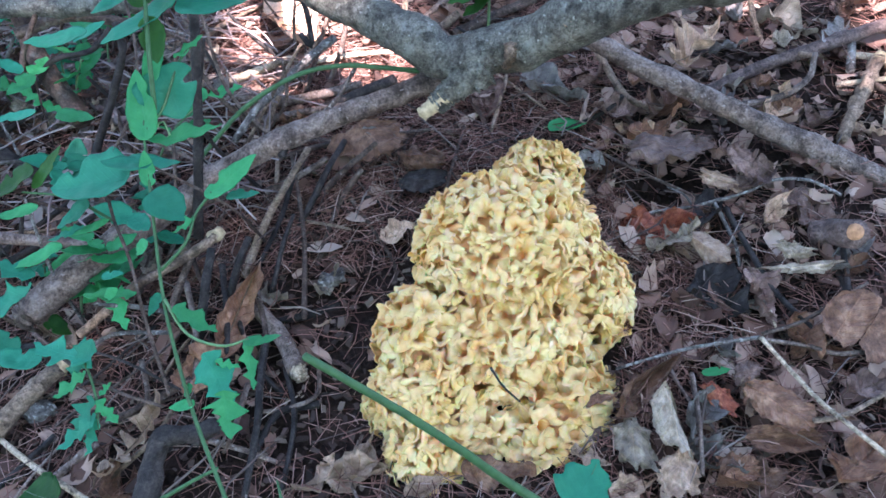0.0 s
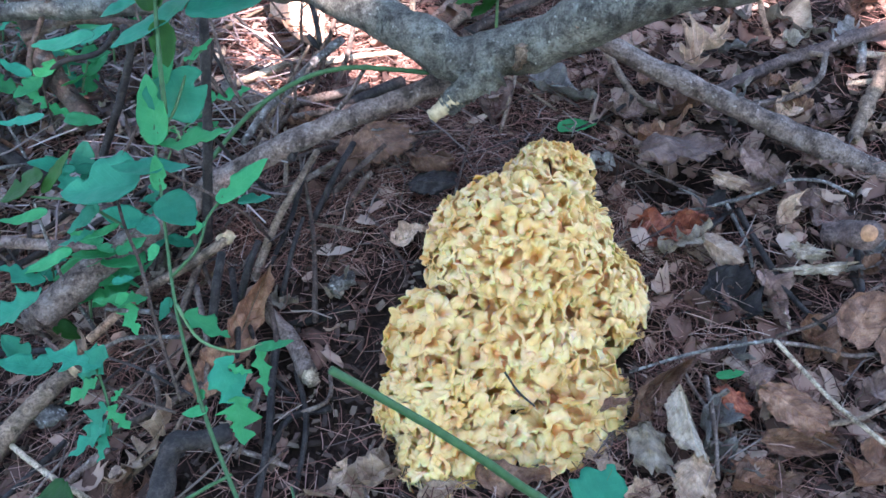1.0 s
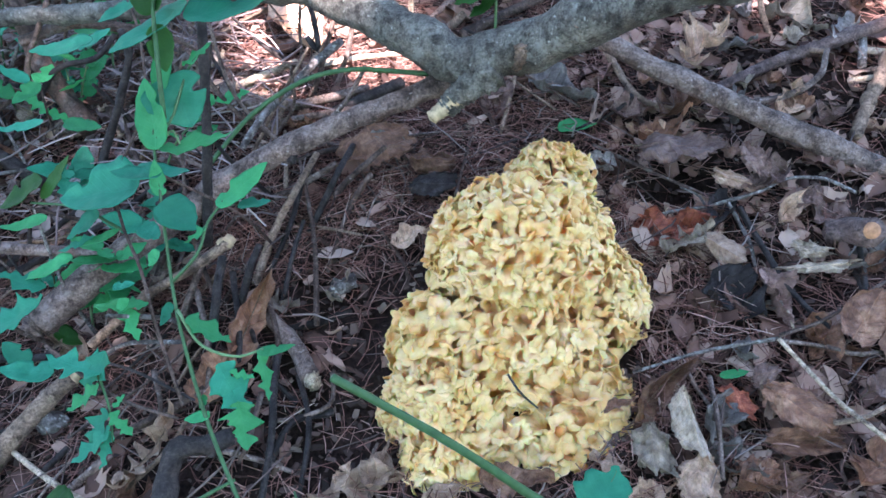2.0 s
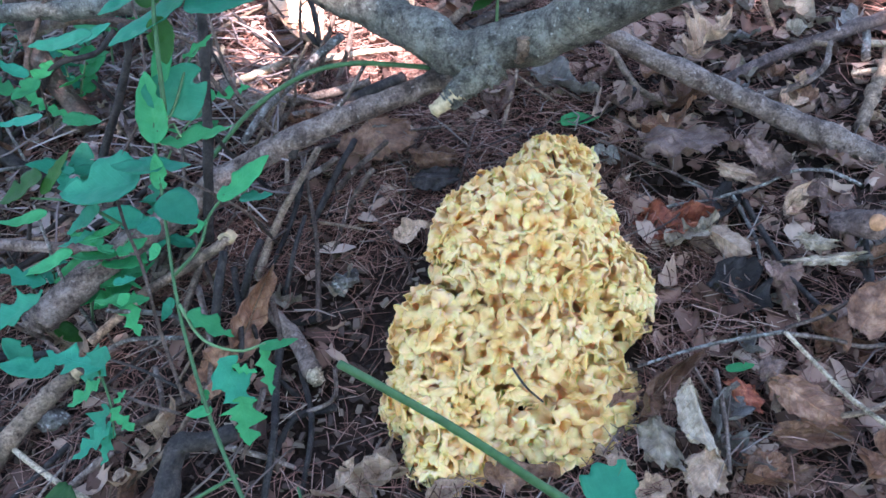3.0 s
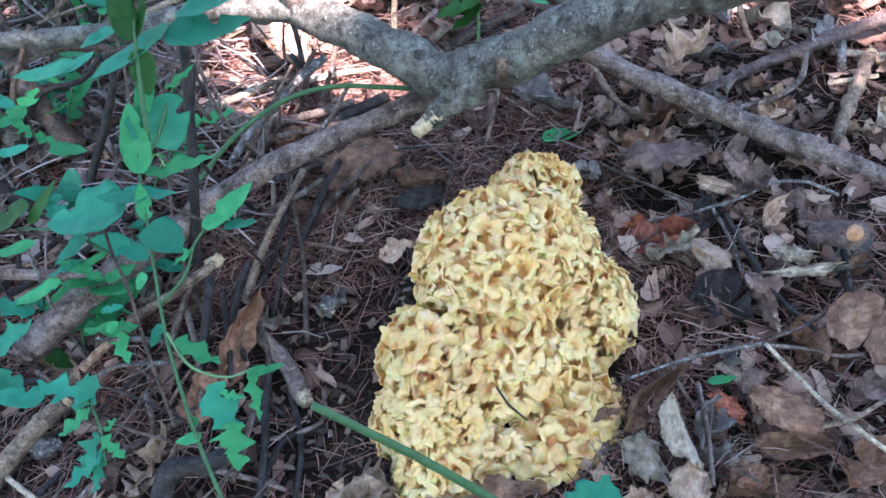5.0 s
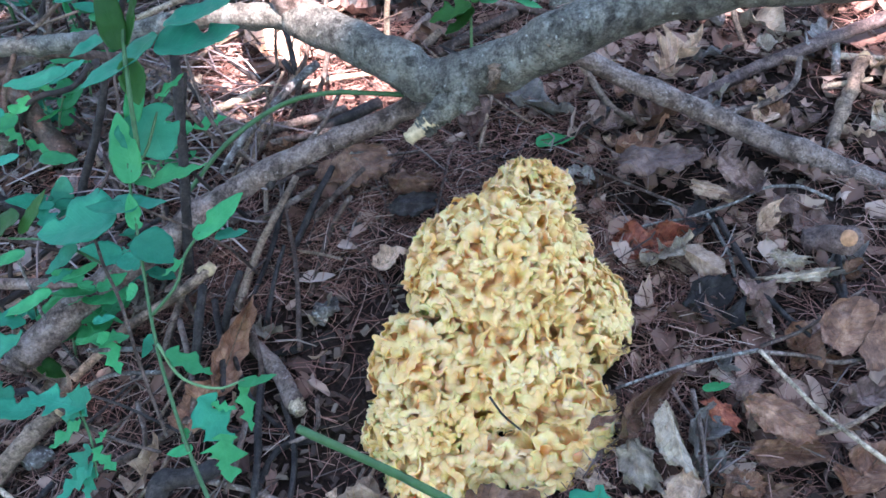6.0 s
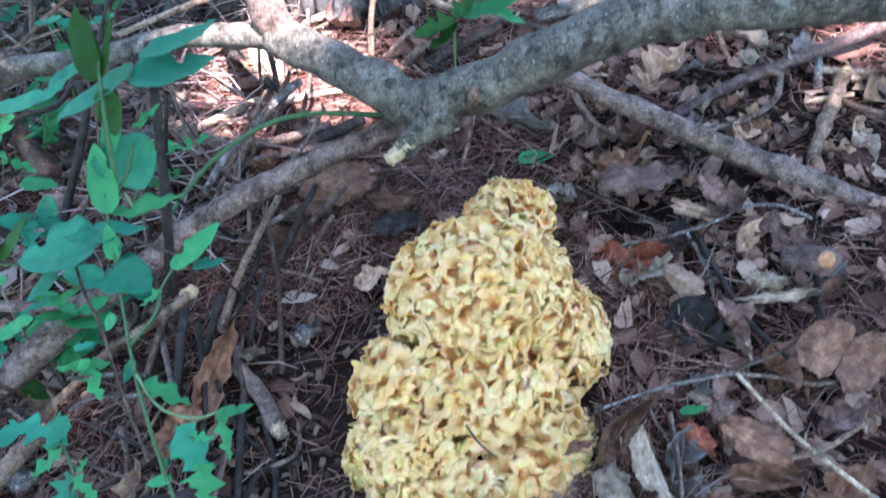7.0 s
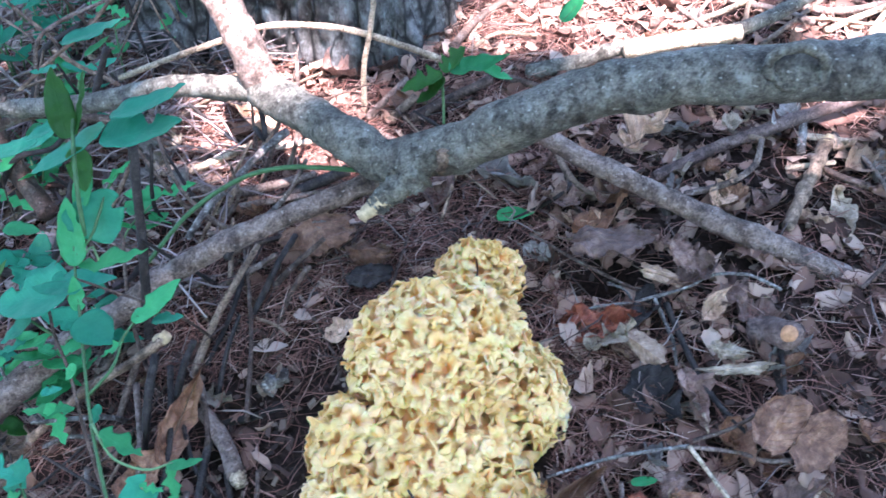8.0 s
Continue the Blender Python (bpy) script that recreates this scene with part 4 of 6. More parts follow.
stick('dead_shoot', 'dark', [(-0.096, 0.491, -0.009), (-0.125, 0.478, -0.009), (-0.16, 0.472, -0.011)], 0.0043, 0.0030, 'black dead shoot in the hollow beside the mushroom', 'twig', group='dead shoots of the hollow', knots=2)
stick('dead_shoot', 'dark', [(-0.184, 0.473, -0.004), (-0.162, 0.425, -0.008), (-0.136, 0.4, -0.021)], 0.0025, 0.0017, 'black dead shoot in the hollow beside the mushroom', 'twig', group='dead shoots of the hollow', knots=2)
stick('dead_shoot', 'grey', [(-0.186, 0.35, -0.013), (-0.154, 0.344, -0.02), (-0.118, 0.334, -0.029)], 0.0025, 0.0017499999999999998, 'grey dead shoot in the hollow beside the mushroom', 'twig', group='dead shoots of the hollow', knots=2)
stick('dead_shoot', 'brown', [(-0.258, 0.426, -0.008), (-0.244, 0.39, -0.009), (-0.251, 0.373, -0.032)], 0.0025, 0.0017499999999999998, 'brown dead shoot in the hollow beside the mushroom', 'twig', group='dead shoots of the hollow', knots=2)
stick('dead_shoot', 'brown', [(-0.081, 0.622, 0.044), (-0.103, 0.598, 0.02), (-0.119, 0.53, 0.003)], 0.003, 0.0021, 'brown dead shoot in the hollow beside the mushroom', 'twig', group='dead shoots of the hollow', knots=2)
stick('dead_shoot', 'dark', [(-0.151, 0.637, 0.031), (-0.158, 0.589, 0.014), (-0.173, 0.532, 0.001)], 0.003, 0.0021, 'black dead shoot in the hollow beside the mushroom', 'twig', group='dead shoots of the hollow', knots=2)
stick('dead_shoot', 'dark', [(-0.048, 0.595, 0.016), (-0.082, 0.607, 0.02), (-0.126, 0.593, 0.01)], 0.0025, 0.0017499999999999998, 'black dead shoot in the hollow beside the mushroom', 'twig', group='dead shoots of the hollow', knots=2)
stick('dead_shoot', 'brown', [(-0.093, 0.606, 0.021), (-0.051, 0.538, 0.01), (-0.045, 0.52, 0.005)], 0.002, 0.0014, 'brown dead shoot in the hollow beside the mushroom', 'twig', group='dead shoots of the hollow', knots=2)

# ---- green stems ----
stick('cut_green_stem', 'stem', [(-0.044, 0.152, 0.339), (-0.015, 0.152, 0.31), (0.006, 0.152, 0.286), (0.024, 0.152, 0.264), (0.048, 0.15, 0.24)], 0.0015, 0.002, 'cut green stem leaning over the mushroom', 'stem')
stick('green_vine', 'stem', [(-0.231, 0.6, 0.071), (-0.188, 0.63, 0.108), (-0.141, 0.655, 0.128), (-0.099, 0.665, 0.133), (-0.057, 0.67, 0.128), (-0.023, 0.67, 0.124)], 0.0022, 0.0026, 'thin green vine arching under the bough', 'vine')

# ---- dead leaves ----
def crumpled_leaf(mat, a, b, c, d, label, fold, curl, crush, rag):
    """A broad dead leaf spread between four corners: base a and b, tip c and d."""
    COUNT[0] += 1
    seed = COUNT[0]
    rng = random.Random(seed)
    off = Vector((rng.uniform(0, 90), rng.uniform(0, 90), rng.uniform(0, 90)))
    a, b, c, d = Vector(a), Vector(b), Vector(c), Vector(d)
    base, tip = (a + b) / 2, (c + d) / 2
    length = (tip - base).length
    x = (tip - base) / length
    z = (c - a).cross(d - b).normalized()
    if z.z < 0:
        z = -z
    z = (z - x * z.dot(x)).normalized()
    m = Matrix.Translation(base) @ Matrix((x, z.cross(x), z)).transposed().to_4x4() @ Matrix.Scale(length, 4)
    inv = m.inverted()
    corner = [inv @ q for q in (a, b, c, d)]
    nu, nv = 30, 24
    top = []
    for i in range(nu + 1):
        for j in range(nv + 1):
            u, v = 2 * i / nu - 1, 2 * j / nv - 1
            u2, v2 = u * math.sqrt(1 - 0.42 * v * v), v * math.sqrt(1 - 0.42 * u * u)
            rim = max(abs(u), abs(v)) ** 4
            e = Vector((u * 2.2, v * 2.2, 0)) + off
            pull = 1.08 - 1.6 * rag * rim * (0.6 + 1.5 * noise.noise(e) + 0.9 * noise.noise(e * 2.7) + 0.35 * noise.noise(e * 6))
            u2, v2 = u2 * pull, v2 * pull
            s, t = (u2 + 1) / 2, (v2 + 1) / 2
            p = (corner[0] * (1 - t) + corner[1] * t) * (1 - s) + (corner[3] * (1 - t) + corner[2] * t) * s
            h = fold * (1 - abs(v2)) + curl * rim * (0.25 + noise.noise(e * 0.8 + Vector((3, 7, 1)))) * 0.7
            h += crush * (1.5 * noise.noise(e * 0.9 + Vector((9, 1, 5))) + 0.45 * noise.noise(e * 2.2))
            h += 0.02 * (0.5 - abs((s * 6 - abs(v2) * 1.3) % 1 - 0.5)) * (1 - abs(v2) * 0.6)
            top.append((p.x, p.y, p.z + h))
    k = nv + 1
    faces = [(i * k + j, (i + 1) * k + j, (i + 1) * k + j + 1, i * k + j + 1) for i in range(nu) for j in range(nv)]
    n, thick = len(top), 0.0007 / length
    under = [(q[0], q[1], q[2] - thick) for q in top]
    edge = [i * k for i in range(nu)] + [nu * k + j for j in range(nv)] + [i * k + nv for i in range(nu, 0, -1)] + list(range(nv, 0, -1))
    rims = [(p, q, q + n, p + n) for p, q in zip(edge, edge[1:] + edge[:1])]
    me = shell("blade", top + under, faces + [tuple(n + q for q in face[::-1]) for face in faces] + rims, mat)
    root = new("dead_leaf", None)
    root.matrix_basis = m
    part("blade", me, root)
    part("stalk", tube_mesh("stalk", [(0.06, 0, fold + 0.01), (0.0, 0, fold * 0.8), (-0.16, 0.03, 0.03)], 0.014, 0.009, "tan", 6, 0.1, 0, seed, 0.02), root)
    return tagged(root, label, "leaf", "fallen dead leaves")


crumpled_leaf('leaf_red', (0.152, 0.568, 0.039), (0.177, 0.522, 0.031), (0.224, 0.538, 0.041), (0.237, 0.555, 0.05), 'curled red-brown dead leaf on the needles', -0.18, 0.35, 0.10400000000000001, 0.14)
crumpled_leaf('leaf_tan', (0.218, 0.537, 0.048), (0.221, 0.514, 0.037), (0.241, 0.485, 0.034), (0.255, 0.505, 0.049), 'tan curled dead leaf on the needles', 0.2, 0.2, 0.039, 0.06)
crumpled_leaf('leaf_mauve', (0.176, 0.65, 0.064), (0.172, 0.61, 0.063), (0.236, 0.596, 0.071), (0.265, 0.634, 0.072), 'grey-brown weathered leaf bridging a dark hollow', 0.05, 0.1, 0.09100000000000001, 0.12)
crumpled_leaf('leaf_tan', (0.235, 0.603, 0.065), (0.24, 0.59, 0.052), (0.278, 0.574, 0.051), (0.27, 0.591, 0.06), 'tan stiff dead leaf beside the hollow', 0.1, 0.2, 0.065, 0.14)
crumpled_leaf('leaf_mauve', (0.263, 0.626, 0.072), (0.271, 0.595, 0.061), (0.295, 0.58, 0.06), (0.289, 0.617, 0.073), 'mauve dead leaf with small holes', 0.1, 0.2, 0.09100000000000001, 0.16)
crumpled_leaf('leaf_brown', (0.322, 0.399, 0.035), (0.298, 0.423, 0.041), (0.323, 0.453, 0.053), (0.359, 0.441, 0.057), 'large orange-brown curled dead leaf with raised veins', 0.14, 0.2, 0.065, 0.05)
crumpled_leaf('leaf_brown', (0.322, 0.399, 0.035), (0.359, 0.441, 0.057), (0.385, 0.424, 0.052), (0.355, 0.387, 0.034), 'large brown dead leaf lying against another', -0.1, 0.15, 0.065, 0.06)
crumpled_leaf('leaf_pale', (0.275, 0.492, 0.042), (0.278, 0.481, 0.039), (0.333, 0.478, 0.046), (0.337, 0.489, 0.051), 'pale cream torn dead leaf', 0.1, 0.2, 0.065, 0.2)
crumpled_leaf('leaf_pale', (0.287, 0.513, 0.053), (0.288, 0.495, 0.045), (0.321, 0.49, 0.049), (0.317, 0.501, 0.058), 'pale cream crumpled dead leaf', 0.25, 0.4, 0.156, 0.25)
crumpled_leaf('leaf_brown', (0.225, 0.37, 0.021), (0.248, 0.382, 0.031), (0.291, 0.343, 0.03), (0.259, 0.328, 0.022), 'large brown dead leaf with raised veins', 0.06, 0.1, 0.065, 0.08)
crumpled_leaf('leaf_brown', (0.225, 0.342, 0.023), (0.236, 0.321, 0.013), (0.287, 0.322, 0.017), (0.284, 0.338, 0.028), 'orange-brown folded dead leaf under another', -0.2, 0.2, 0.065, 0.08)
crumpled_leaf('leaf_mauve', (0.223, 0.371, 0.026), (0.23, 0.394, 0.032), (0.249, 0.393, 0.034), (0.249, 0.38, 0.031), 'mauve curled dead leaf', 0.15, 0.3, 0.078, 0.1)
crumpled_leaf('leaf_red', (0.202, 0.385, 0.022), (0.226, 0.374, 0.022), (0.227, 0.346, 0.017), (0.205, 0.367, 0.015), 'reddish dead leaf in the litter', 0.1, 0.2, 0.065, 0.14)
crumpled_leaf('leaf_pale', (0.158, 0.37, 0.034), (0.173, 0.365, 0.027), (0.188, 0.31, 0.012), (0.159, 0.327, 0.016), 'pale grey folded dead leaf', 0.3, 0.2, 0.078, 0.08)
crumpled_leaf('leaf_pale', (0.131, 0.352, 0.016), (0.157, 0.347, 0.019), (0.16, 0.304, 0.007), (0.126, 0.321, 0.005), 'pale blotched dead leaf by the mushroom', 0.15, 0.35, 0.156, 0.16)
crumpled_leaf('leaf_tan', (0.159, 0.324, 0.013), (0.188, 0.324, 0.013), (0.188, 0.289, 0.006), (0.156, 0.287, 0.004), 'grey-brown crumpled dead leaf', 0.2, 0.25, 0.13, 0.12)
crumpled_leaf('leaf_brown', (0.2, 0.326, 0.011), (0.201, 0.3, 0.006), (0.233, 0.299, 0.008), (0.235, 0.324, 0.013), 'reddish brown crumbled dead leaf', 0.05, 0.2, 0.13, 0.2)
crumpled_leaf('leaf_brown', (-0.049, 0.702, 0.059), (-0.129, 0.677, 0.037), (-0.086, 0.639, 0.03), (-0.036, 0.656, 0.041), 'large reddish brown dead leaf beneath the bough', 0.12, 0.2, 0.078, 0.12)
crumpled_leaf('leaf_brown', (-0.039, 0.662, 0.042), (-0.049, 0.638, 0.03), (0.007, 0.63, 0.033), (0.002, 0.65, 0.042), 'brown dead leaf beneath the bough', 0.15, 0.3, 0.10400000000000001, 0.16)
crumpled_leaf('leaf_dark', (-0.048, 0.611, 0.026), (-0.04, 0.627, 0.04), (0.01, 0.627, 0.04), (-0.012, 0.602, 0.026), 'dark grey dead leaf by the mushroom', 0.1, 0.2, 0.052000000000000005, 0.1)
crumpled_leaf('leaf_brown', (0.156, 0.402, 0.022), (0.128, 0.343, 0.006), (0.136, 0.334, 0.005), (0.158, 0.377, 0.019), 'narrow brown dead leaf against the mushroom foot', 0.2, 0.2, 0.065, 0.08)
leaf('dead_leaf', 'leaf_dark', (0.216, 0.486, 0.026), (0.254, 0.441, 0.026), 0.8, 'nearly black wet dead leaf', 'leaf', group='fallen dead leaves', curl=0.4)
leaf('dead_leaf', 'leaf_mauve', (0.261, 0.491, 0.039), (0.272, 0.433, 0.021), 0.5, 'pinkish brown dead leaf', 'leaf', group='fallen dead leaves', curl=0.4, roll=-20)
leaf('dead_leaf', 'leaf_grey', (0.08, 0.767, 0.052), (0.15, 0.721, 0.048), 0.35, 'blue-grey weathered leaf on needles', 'leaf', group='fallen dead leaves', curl=0.3)
leaf('dead_leaf', 'leaf_tan', (-0.059, 0.552, 0.013), (-0.022, 0.559, 0.025), 0.55, 'small beige dead leaf on the needles', 'leaf', group='fallen dead leaves', curl=0.4)
leaf('dead_leaf', 'leaf_pale', (-0.111, 0.495, -0.001), (-0.095, 0.519, 0.013), 0.6, 'pale lacy skeleton leaf', 'leaf', group='fallen dead leaves', curl=0.6, style='ragged')
leaf('dead_leaf', 'leaf_tan', (-0.116, 0.315, -0.028), (-0.041, 0.328, -0.019), 0.3, 'tan narrow dead leaf under the mushroom', 'leaf', group='fallen dead leaves', curl=0.2)
leaf('dead_leaf', 'leaf_tan', (-0.069, 0.319, -0.02), (-0.053, 0.352, -0.007), 0.6, 'tan dead leaf against the mushroom', 'leaf', group='fallen dead leaves', curl=0.4)
leaf('dead_leaf', 'leaf_tan', (-0.094, 0.323, -0.022), (-0.084, 0.338, -0.014), 0.7, 'small tan dead leaf', 'leaf', group='fallen dead leaves', curl=0.4)
leaf('dead_leaf', 'leaf_tan', (-0.269, 0.326, -0.032), (-0.227, 0.387, -0.016), 0.5, 'tan crumpled dead leaf under the saplings', 'leaf', group='fallen dead leaves', curl=0.6, style='ragged')
leaf('dead_leaf', 'leaf_brown', (-0.194, 0.427, -0.01), (-0.167, 0.507, 0.026), 0.3, 'reddish brown hanging dead leaf', 'leaf', group='fallen dead leaves', curl=0.3, roll=30)
leaf('dead_leaf', 'leaf_brown', (-0.216, 0.398, -0.019), (-0.187, 0.442, 0.002), 0.5, 'dark reddish dead leaf in the hollow', 'leaf', group='fallen dead leaves', curl=0.3)
leaf('dead_leaf', 'leaf_mauve', (0.254, 0.633, 0.059), (0.295, 0.613, 0.057), 0.65, 'mauve dead leaf in the litter', 'leaf', group='fallen dead leaves', style='ragged')
leaf('dead_leaf', 'leaf_mauve', (0.309, 0.599, 0.062), (0.265, 0.578, 0.048), 0.6, 'mauve dead leaf in the litter', 'leaf', group='fallen dead leaves', curl=0.5)
leaf('dead_leaf', 'leaf_tan', (0.285, 0.54, 0.044), (0.314, 0.567, 0.061), 0.45, 'tan curled dead leaf', 'leaf', group='fallen dead leaves', curl=0.7, roll=25)
leaf('dead_leaf', 'leaf_mauve', (0.306, 0.552, 0.054), (0.334, 0.572, 0.057), 0.7, 'mauve dead leaf in the litter', 'leaf', group='fallen dead leaves')
leaf('dead_leaf', 'leaf_tan', (0.172, 0.685, 0.046), (0.211, 0.675, 0.047), 0.55, 'tan dead leaf on needles', 'leaf', group='fallen dead leaves')
leaf('dead_leaf', 'leaf_brown', (0.183, 0.655, 0.043), (0.242, 0.688, 0.06), 0.4, 'brown dead leaf beneath the branch', 'leaf', group='fallen dead leaves', curl=0.5)
leaf('dead_leaf', 'leaf_tan', (0.247, 0.765, 0.068), (0.301, 0.809, 0.087), 0.8, 'tan dead leaf beneath the bough', 'leaf', group='fallen dead leaves', curl=0.5, style='ragged')
leaf('dead_leaf', 'leaf_grey', (0.291, 0.8, 0.065), (0.332, 0.8, 0.076), 0.45, 'grey dead leaf in the litter', 'leaf', group='fallen dead leaves')
leaf('dead_leaf', 'leaf_pale', (0.35, 0.85, 0.083), (0.402, 0.797, 0.087), 0.28, 'pale dead leaf in the litter', 'leaf', group='fallen dead leaves')
leaf('dead_leaf', 'leaf_pale', (0.348, 0.777, 0.088), (0.377, 0.781, 0.094), 0.6, 'small pale yellow dead leaf', 'leaf', group='fallen dead leaves')
# a flat bark-like slab, built here with the leaf shape
leaf('dead_leaf', 'leaf_tan', (-0.21, 0.944, 0.054), (-0.15, 0.836, 0.044), 0.5, 'pale flat bark-like piece lying in sunlight, shaped as a leaf', 'leaf', group='fallen dead leaves', curl=0.2)
leaf('dead_leaf', 'leaf_brown', (0.015, 0.313, -0.009), (0.072, 0.311, -0.001), 0.35, 'brown wet dead leaf under the mushroom', 'leaf', group='fallen dead leaves', curl=0.4)
leaf('dead_leaf', 'leaf_tan', (-0.027, 0.302, -0.019), (0.003, 0.314, -0.011), 0.5, 'orange-brown dead leaf under the mushroom', 'leaf', group='fallen dead leaves')
leaf('dead_leaf', 'leaf_brown', (0.129, 0.353, 0.014), (0.177, 0.402, 0.023), 0.3, 'narrow brown dead leaf against the mushroom', 'leaf', group='fallen dead leaves', curl=0.5, roll=30)
leaf('dead_leaf', 'leaf_tan', (0.097, 0.33, 0.003), (0.125, 0.315, 0.004), 0.5, 'tan dead leaf under the mushroom', 'leaf', group='fallen dead leaves', curl=0.5)
leaf('dead_leaf', 'leaf_brown', (0.284, 0.296, 0.014), (0.336, 0.337, 0.024), 0.6, 'brown dead leaf in the litter', 'leaf', group='fallen dead leaves', style='torn')
leaf('dead_leaf', 'leaf_brown', (0.201, 0.301, 0.005), (0.257, 0.309, 0.007), 0.6, 'brown dead leaf in the litter', 'leaf', group='fallen dead leaves', style='torn')
leaf('dead_leaf', 'leaf_mauve', (0.311, 0.366, 0.026), (0.354, 0.378, 0.04), 0.5, 'mauve curled dead leaf', 'leaf', group='fallen dead leaves', curl=0.6)
leaf('dead_leaf', 'leaf_tan', (0.123, 0.292, -0.001), (0.157, 0.306, 0.003), 0.6, 'tan dead leaf in the litter', 'leaf', group='fallen dead leaves')
leaf('dead_leaf', 'leaf_brown', (0.289, 0.444, 0.023), (0.304, 0.404, 0.02), 0.6, 'brown dead leaf in the litter', 'leaf', group='fallen dead leaves')
leaf('dead_leaf', 'leaf_grey', (0.158, 0.634, 0.034), (0.127, 0.654, 0.033), 0.5, 'grey dead leaf behind the mushroom', 'leaf', group='fallen dead leaves')
leaf('dead_leaf', 'leaf_brown', (0.11, 0.355, 0.026), (0.136, 0.362, 0.031), 0.4, 'brown dead leaf in the litter', 'leaf', group='fallen dead leaves', curl=0.5)
leaf('dead_leaf', 'leaf_grey', (-0.05, 0.667, 0.037), (-0.085, 0.678, 0.043), 0.4, 'grey dead leaf beneath the bough', 'leaf', group='fallen dead leaves')

# ---- green leaves on the floor ----
leaf('green_leaf', 'bright', (0.107, 0.694, 0.04), (0.146, 0.689, 0.048), 0.5, 'small fresh green leaf on needles', 'leaf')
leaf('green_leaf', 'bright', (0.206, 0.391, 0.021), (0.226, 0.387, 0.03), 0.38, 'small fresh green leaf with a stalk', 'leaf')
leaf('green_leaf', 'teal', (0.089, 0.265, 0.033), (0.109, 0.295, 0.047), 0.95, 'ragged green leaf by the mushroom', 'leaf', style='torn')
leaf('green_leaf', 'deep', (-0.322, 0.312, -0.029), (-0.285, 0.295, -0.013), 0.7, 'dark green leaf over the litter', 'leaf')

# ---- sprig behind the bough ----
sprig = new('green_sprig', None)
part('stem', tube_mesh('stem', [(0.048, 0.84, 0.034), (0.049, 0.85, 0.075), (0.049, 0.855, 0.109)], 0.002, 0.0016, 'palestem', 6, 0.1, 0, 71), sprig)
leaf('leaf', 'deep', (0.051, 0.852, 0.115), (0.003, 0.845, 0.098), 0.7, '', parent=sprig, style='lobed' if 0.7>.6 else 'oval')
leaf('leaf', 'deep', (0.051, 0.855, 0.117), (0.077, 0.87, 0.139), 0.8, '', parent=sprig, style='lobed' if 0.8>.6 else 'oval')
leaf('leaf', 'deep', (0.054, 0.85, 0.112), (0.021, 0.84, 0.086), 0.55, '', parent=sprig, style='lobed' if 0.55>.6 else 'oval')
leaf('leaf', 'bright', (0.057, 0.855, 0.118), (0.127, 0.86, 0.13), 0.45, '', parent=sprig, style='lobed' if 0.45>.6 else 'oval')
leaf('leaf', 'bright', (0.092, 0.86, 0.121), (0.127, 0.85, 0.107), 0.5, '', parent=sprig, style='lobed' if 0.5>.6 else 'oval')
tagged(sprig, 'small green sprig behind the bough', 'plant')
leaf('green_leaf', 'bright', (0.186, 0.9, 0.151), (0.214, 0.92, 0.178), 0.45, 'green leaf hanging before the litter', 'leaf')

# ---- saplings ----
sapling = new('green_sapling', None)
part('stem', tube_mesh('stem', [(-0.144, 0.262, 0.039), (-0.173, 0.316, 0.067), (-0.194, 0.364, 0.095), (-0.205, 0.398, 0.118), (-0.216, 0.449, 0.155), (-0.224, 0.493, 0.19), (-0.219, 0.532, 0.222)], 0.0017, 0.0009, 'stem', 7, 0.12, 0, 80), sapling)
part('stem', tube_mesh('stem', [(-0.205, 0.404, 0.124), (-0.188, 0.421, 0.136), (-0.183, 0.439, 0.147), (-0.171, 0.452, 0.158)], 0.0014, 0.001, 'stem', 7, 0.12, 0, 81), sapling)
part('stem', tube_mesh('stem', [(-0.221, 0.489, 0.188), (-0.21, 0.503, 0.198), (-0.2, 0.53, 0.22), (-0.188, 0.542, 0.23)], 0.0012, 0.0009, 'stem', 7, 0.12, 0, 82), sapling)
part('stem', tube_mesh('stem', [(-0.201, 0.387, 0.112), (-0.184, 0.367, 0.098), (-0.159, 0.36, 0.092), (-0.139, 0.364, 0.095)], 0.0013, 0.0009, 'palestem', 7, 0.12, 0, 83), sapling)
part('stem', tube_mesh('stem', [(-0.22, 0.483, 0.182), (-0.211, 0.495, 0.191), (-0.204, 0.486, 0.185)], 0.001, 0.0008, 'palestem', 7, 0.12, 0, 84), sapling)
leaf('leaf', 'bright', (-0.222, 0.517, 0.209), (-0.214, 0.548, 0.242), 0.28, '', parent=sapling, style='oval', roll=20, curl=0.2)
leaf('leaf', 'bright', (-0.22, 0.483, 0.182), (-0.229, 0.52, 0.22), 0.45, '', parent=sapling, style='oval', roll=-30, curl=0.2)
leaf('leaf', 'teal', (-0.215, 0.527, 0.217), (-0.196, 0.5, 0.189), 0.95, '', parent=sapling, style='oval', roll=20, curl=0.2)
leaf('leaf', 'bright', (-0.218, 0.481, 0.181), (-0.164, 0.49, 0.19), 0.42, '', parent=sapling, style='ragged', roll=0, curl=0.2)
leaf('leaf', 'bright', (-0.203, 0.532, 0.222), (-0.181, 0.545, 0.234), 0.4, '', parent=sapling, style='ragged', roll=10, curl=0.2)
leaf('leaf', 'teal', (-0.218, 0.45, 0.157), (-0.19, 0.437, 0.143), 0.85, '', parent=sapling, style='oval', roll=0, curl=0.2)
leaf('leaf', 'bright', (-0.175, 0.449, 0.155), (-0.137, 0.471, 0.177), 0.32, '', parent=sapling, style='oval', roll=15, curl=0.2)
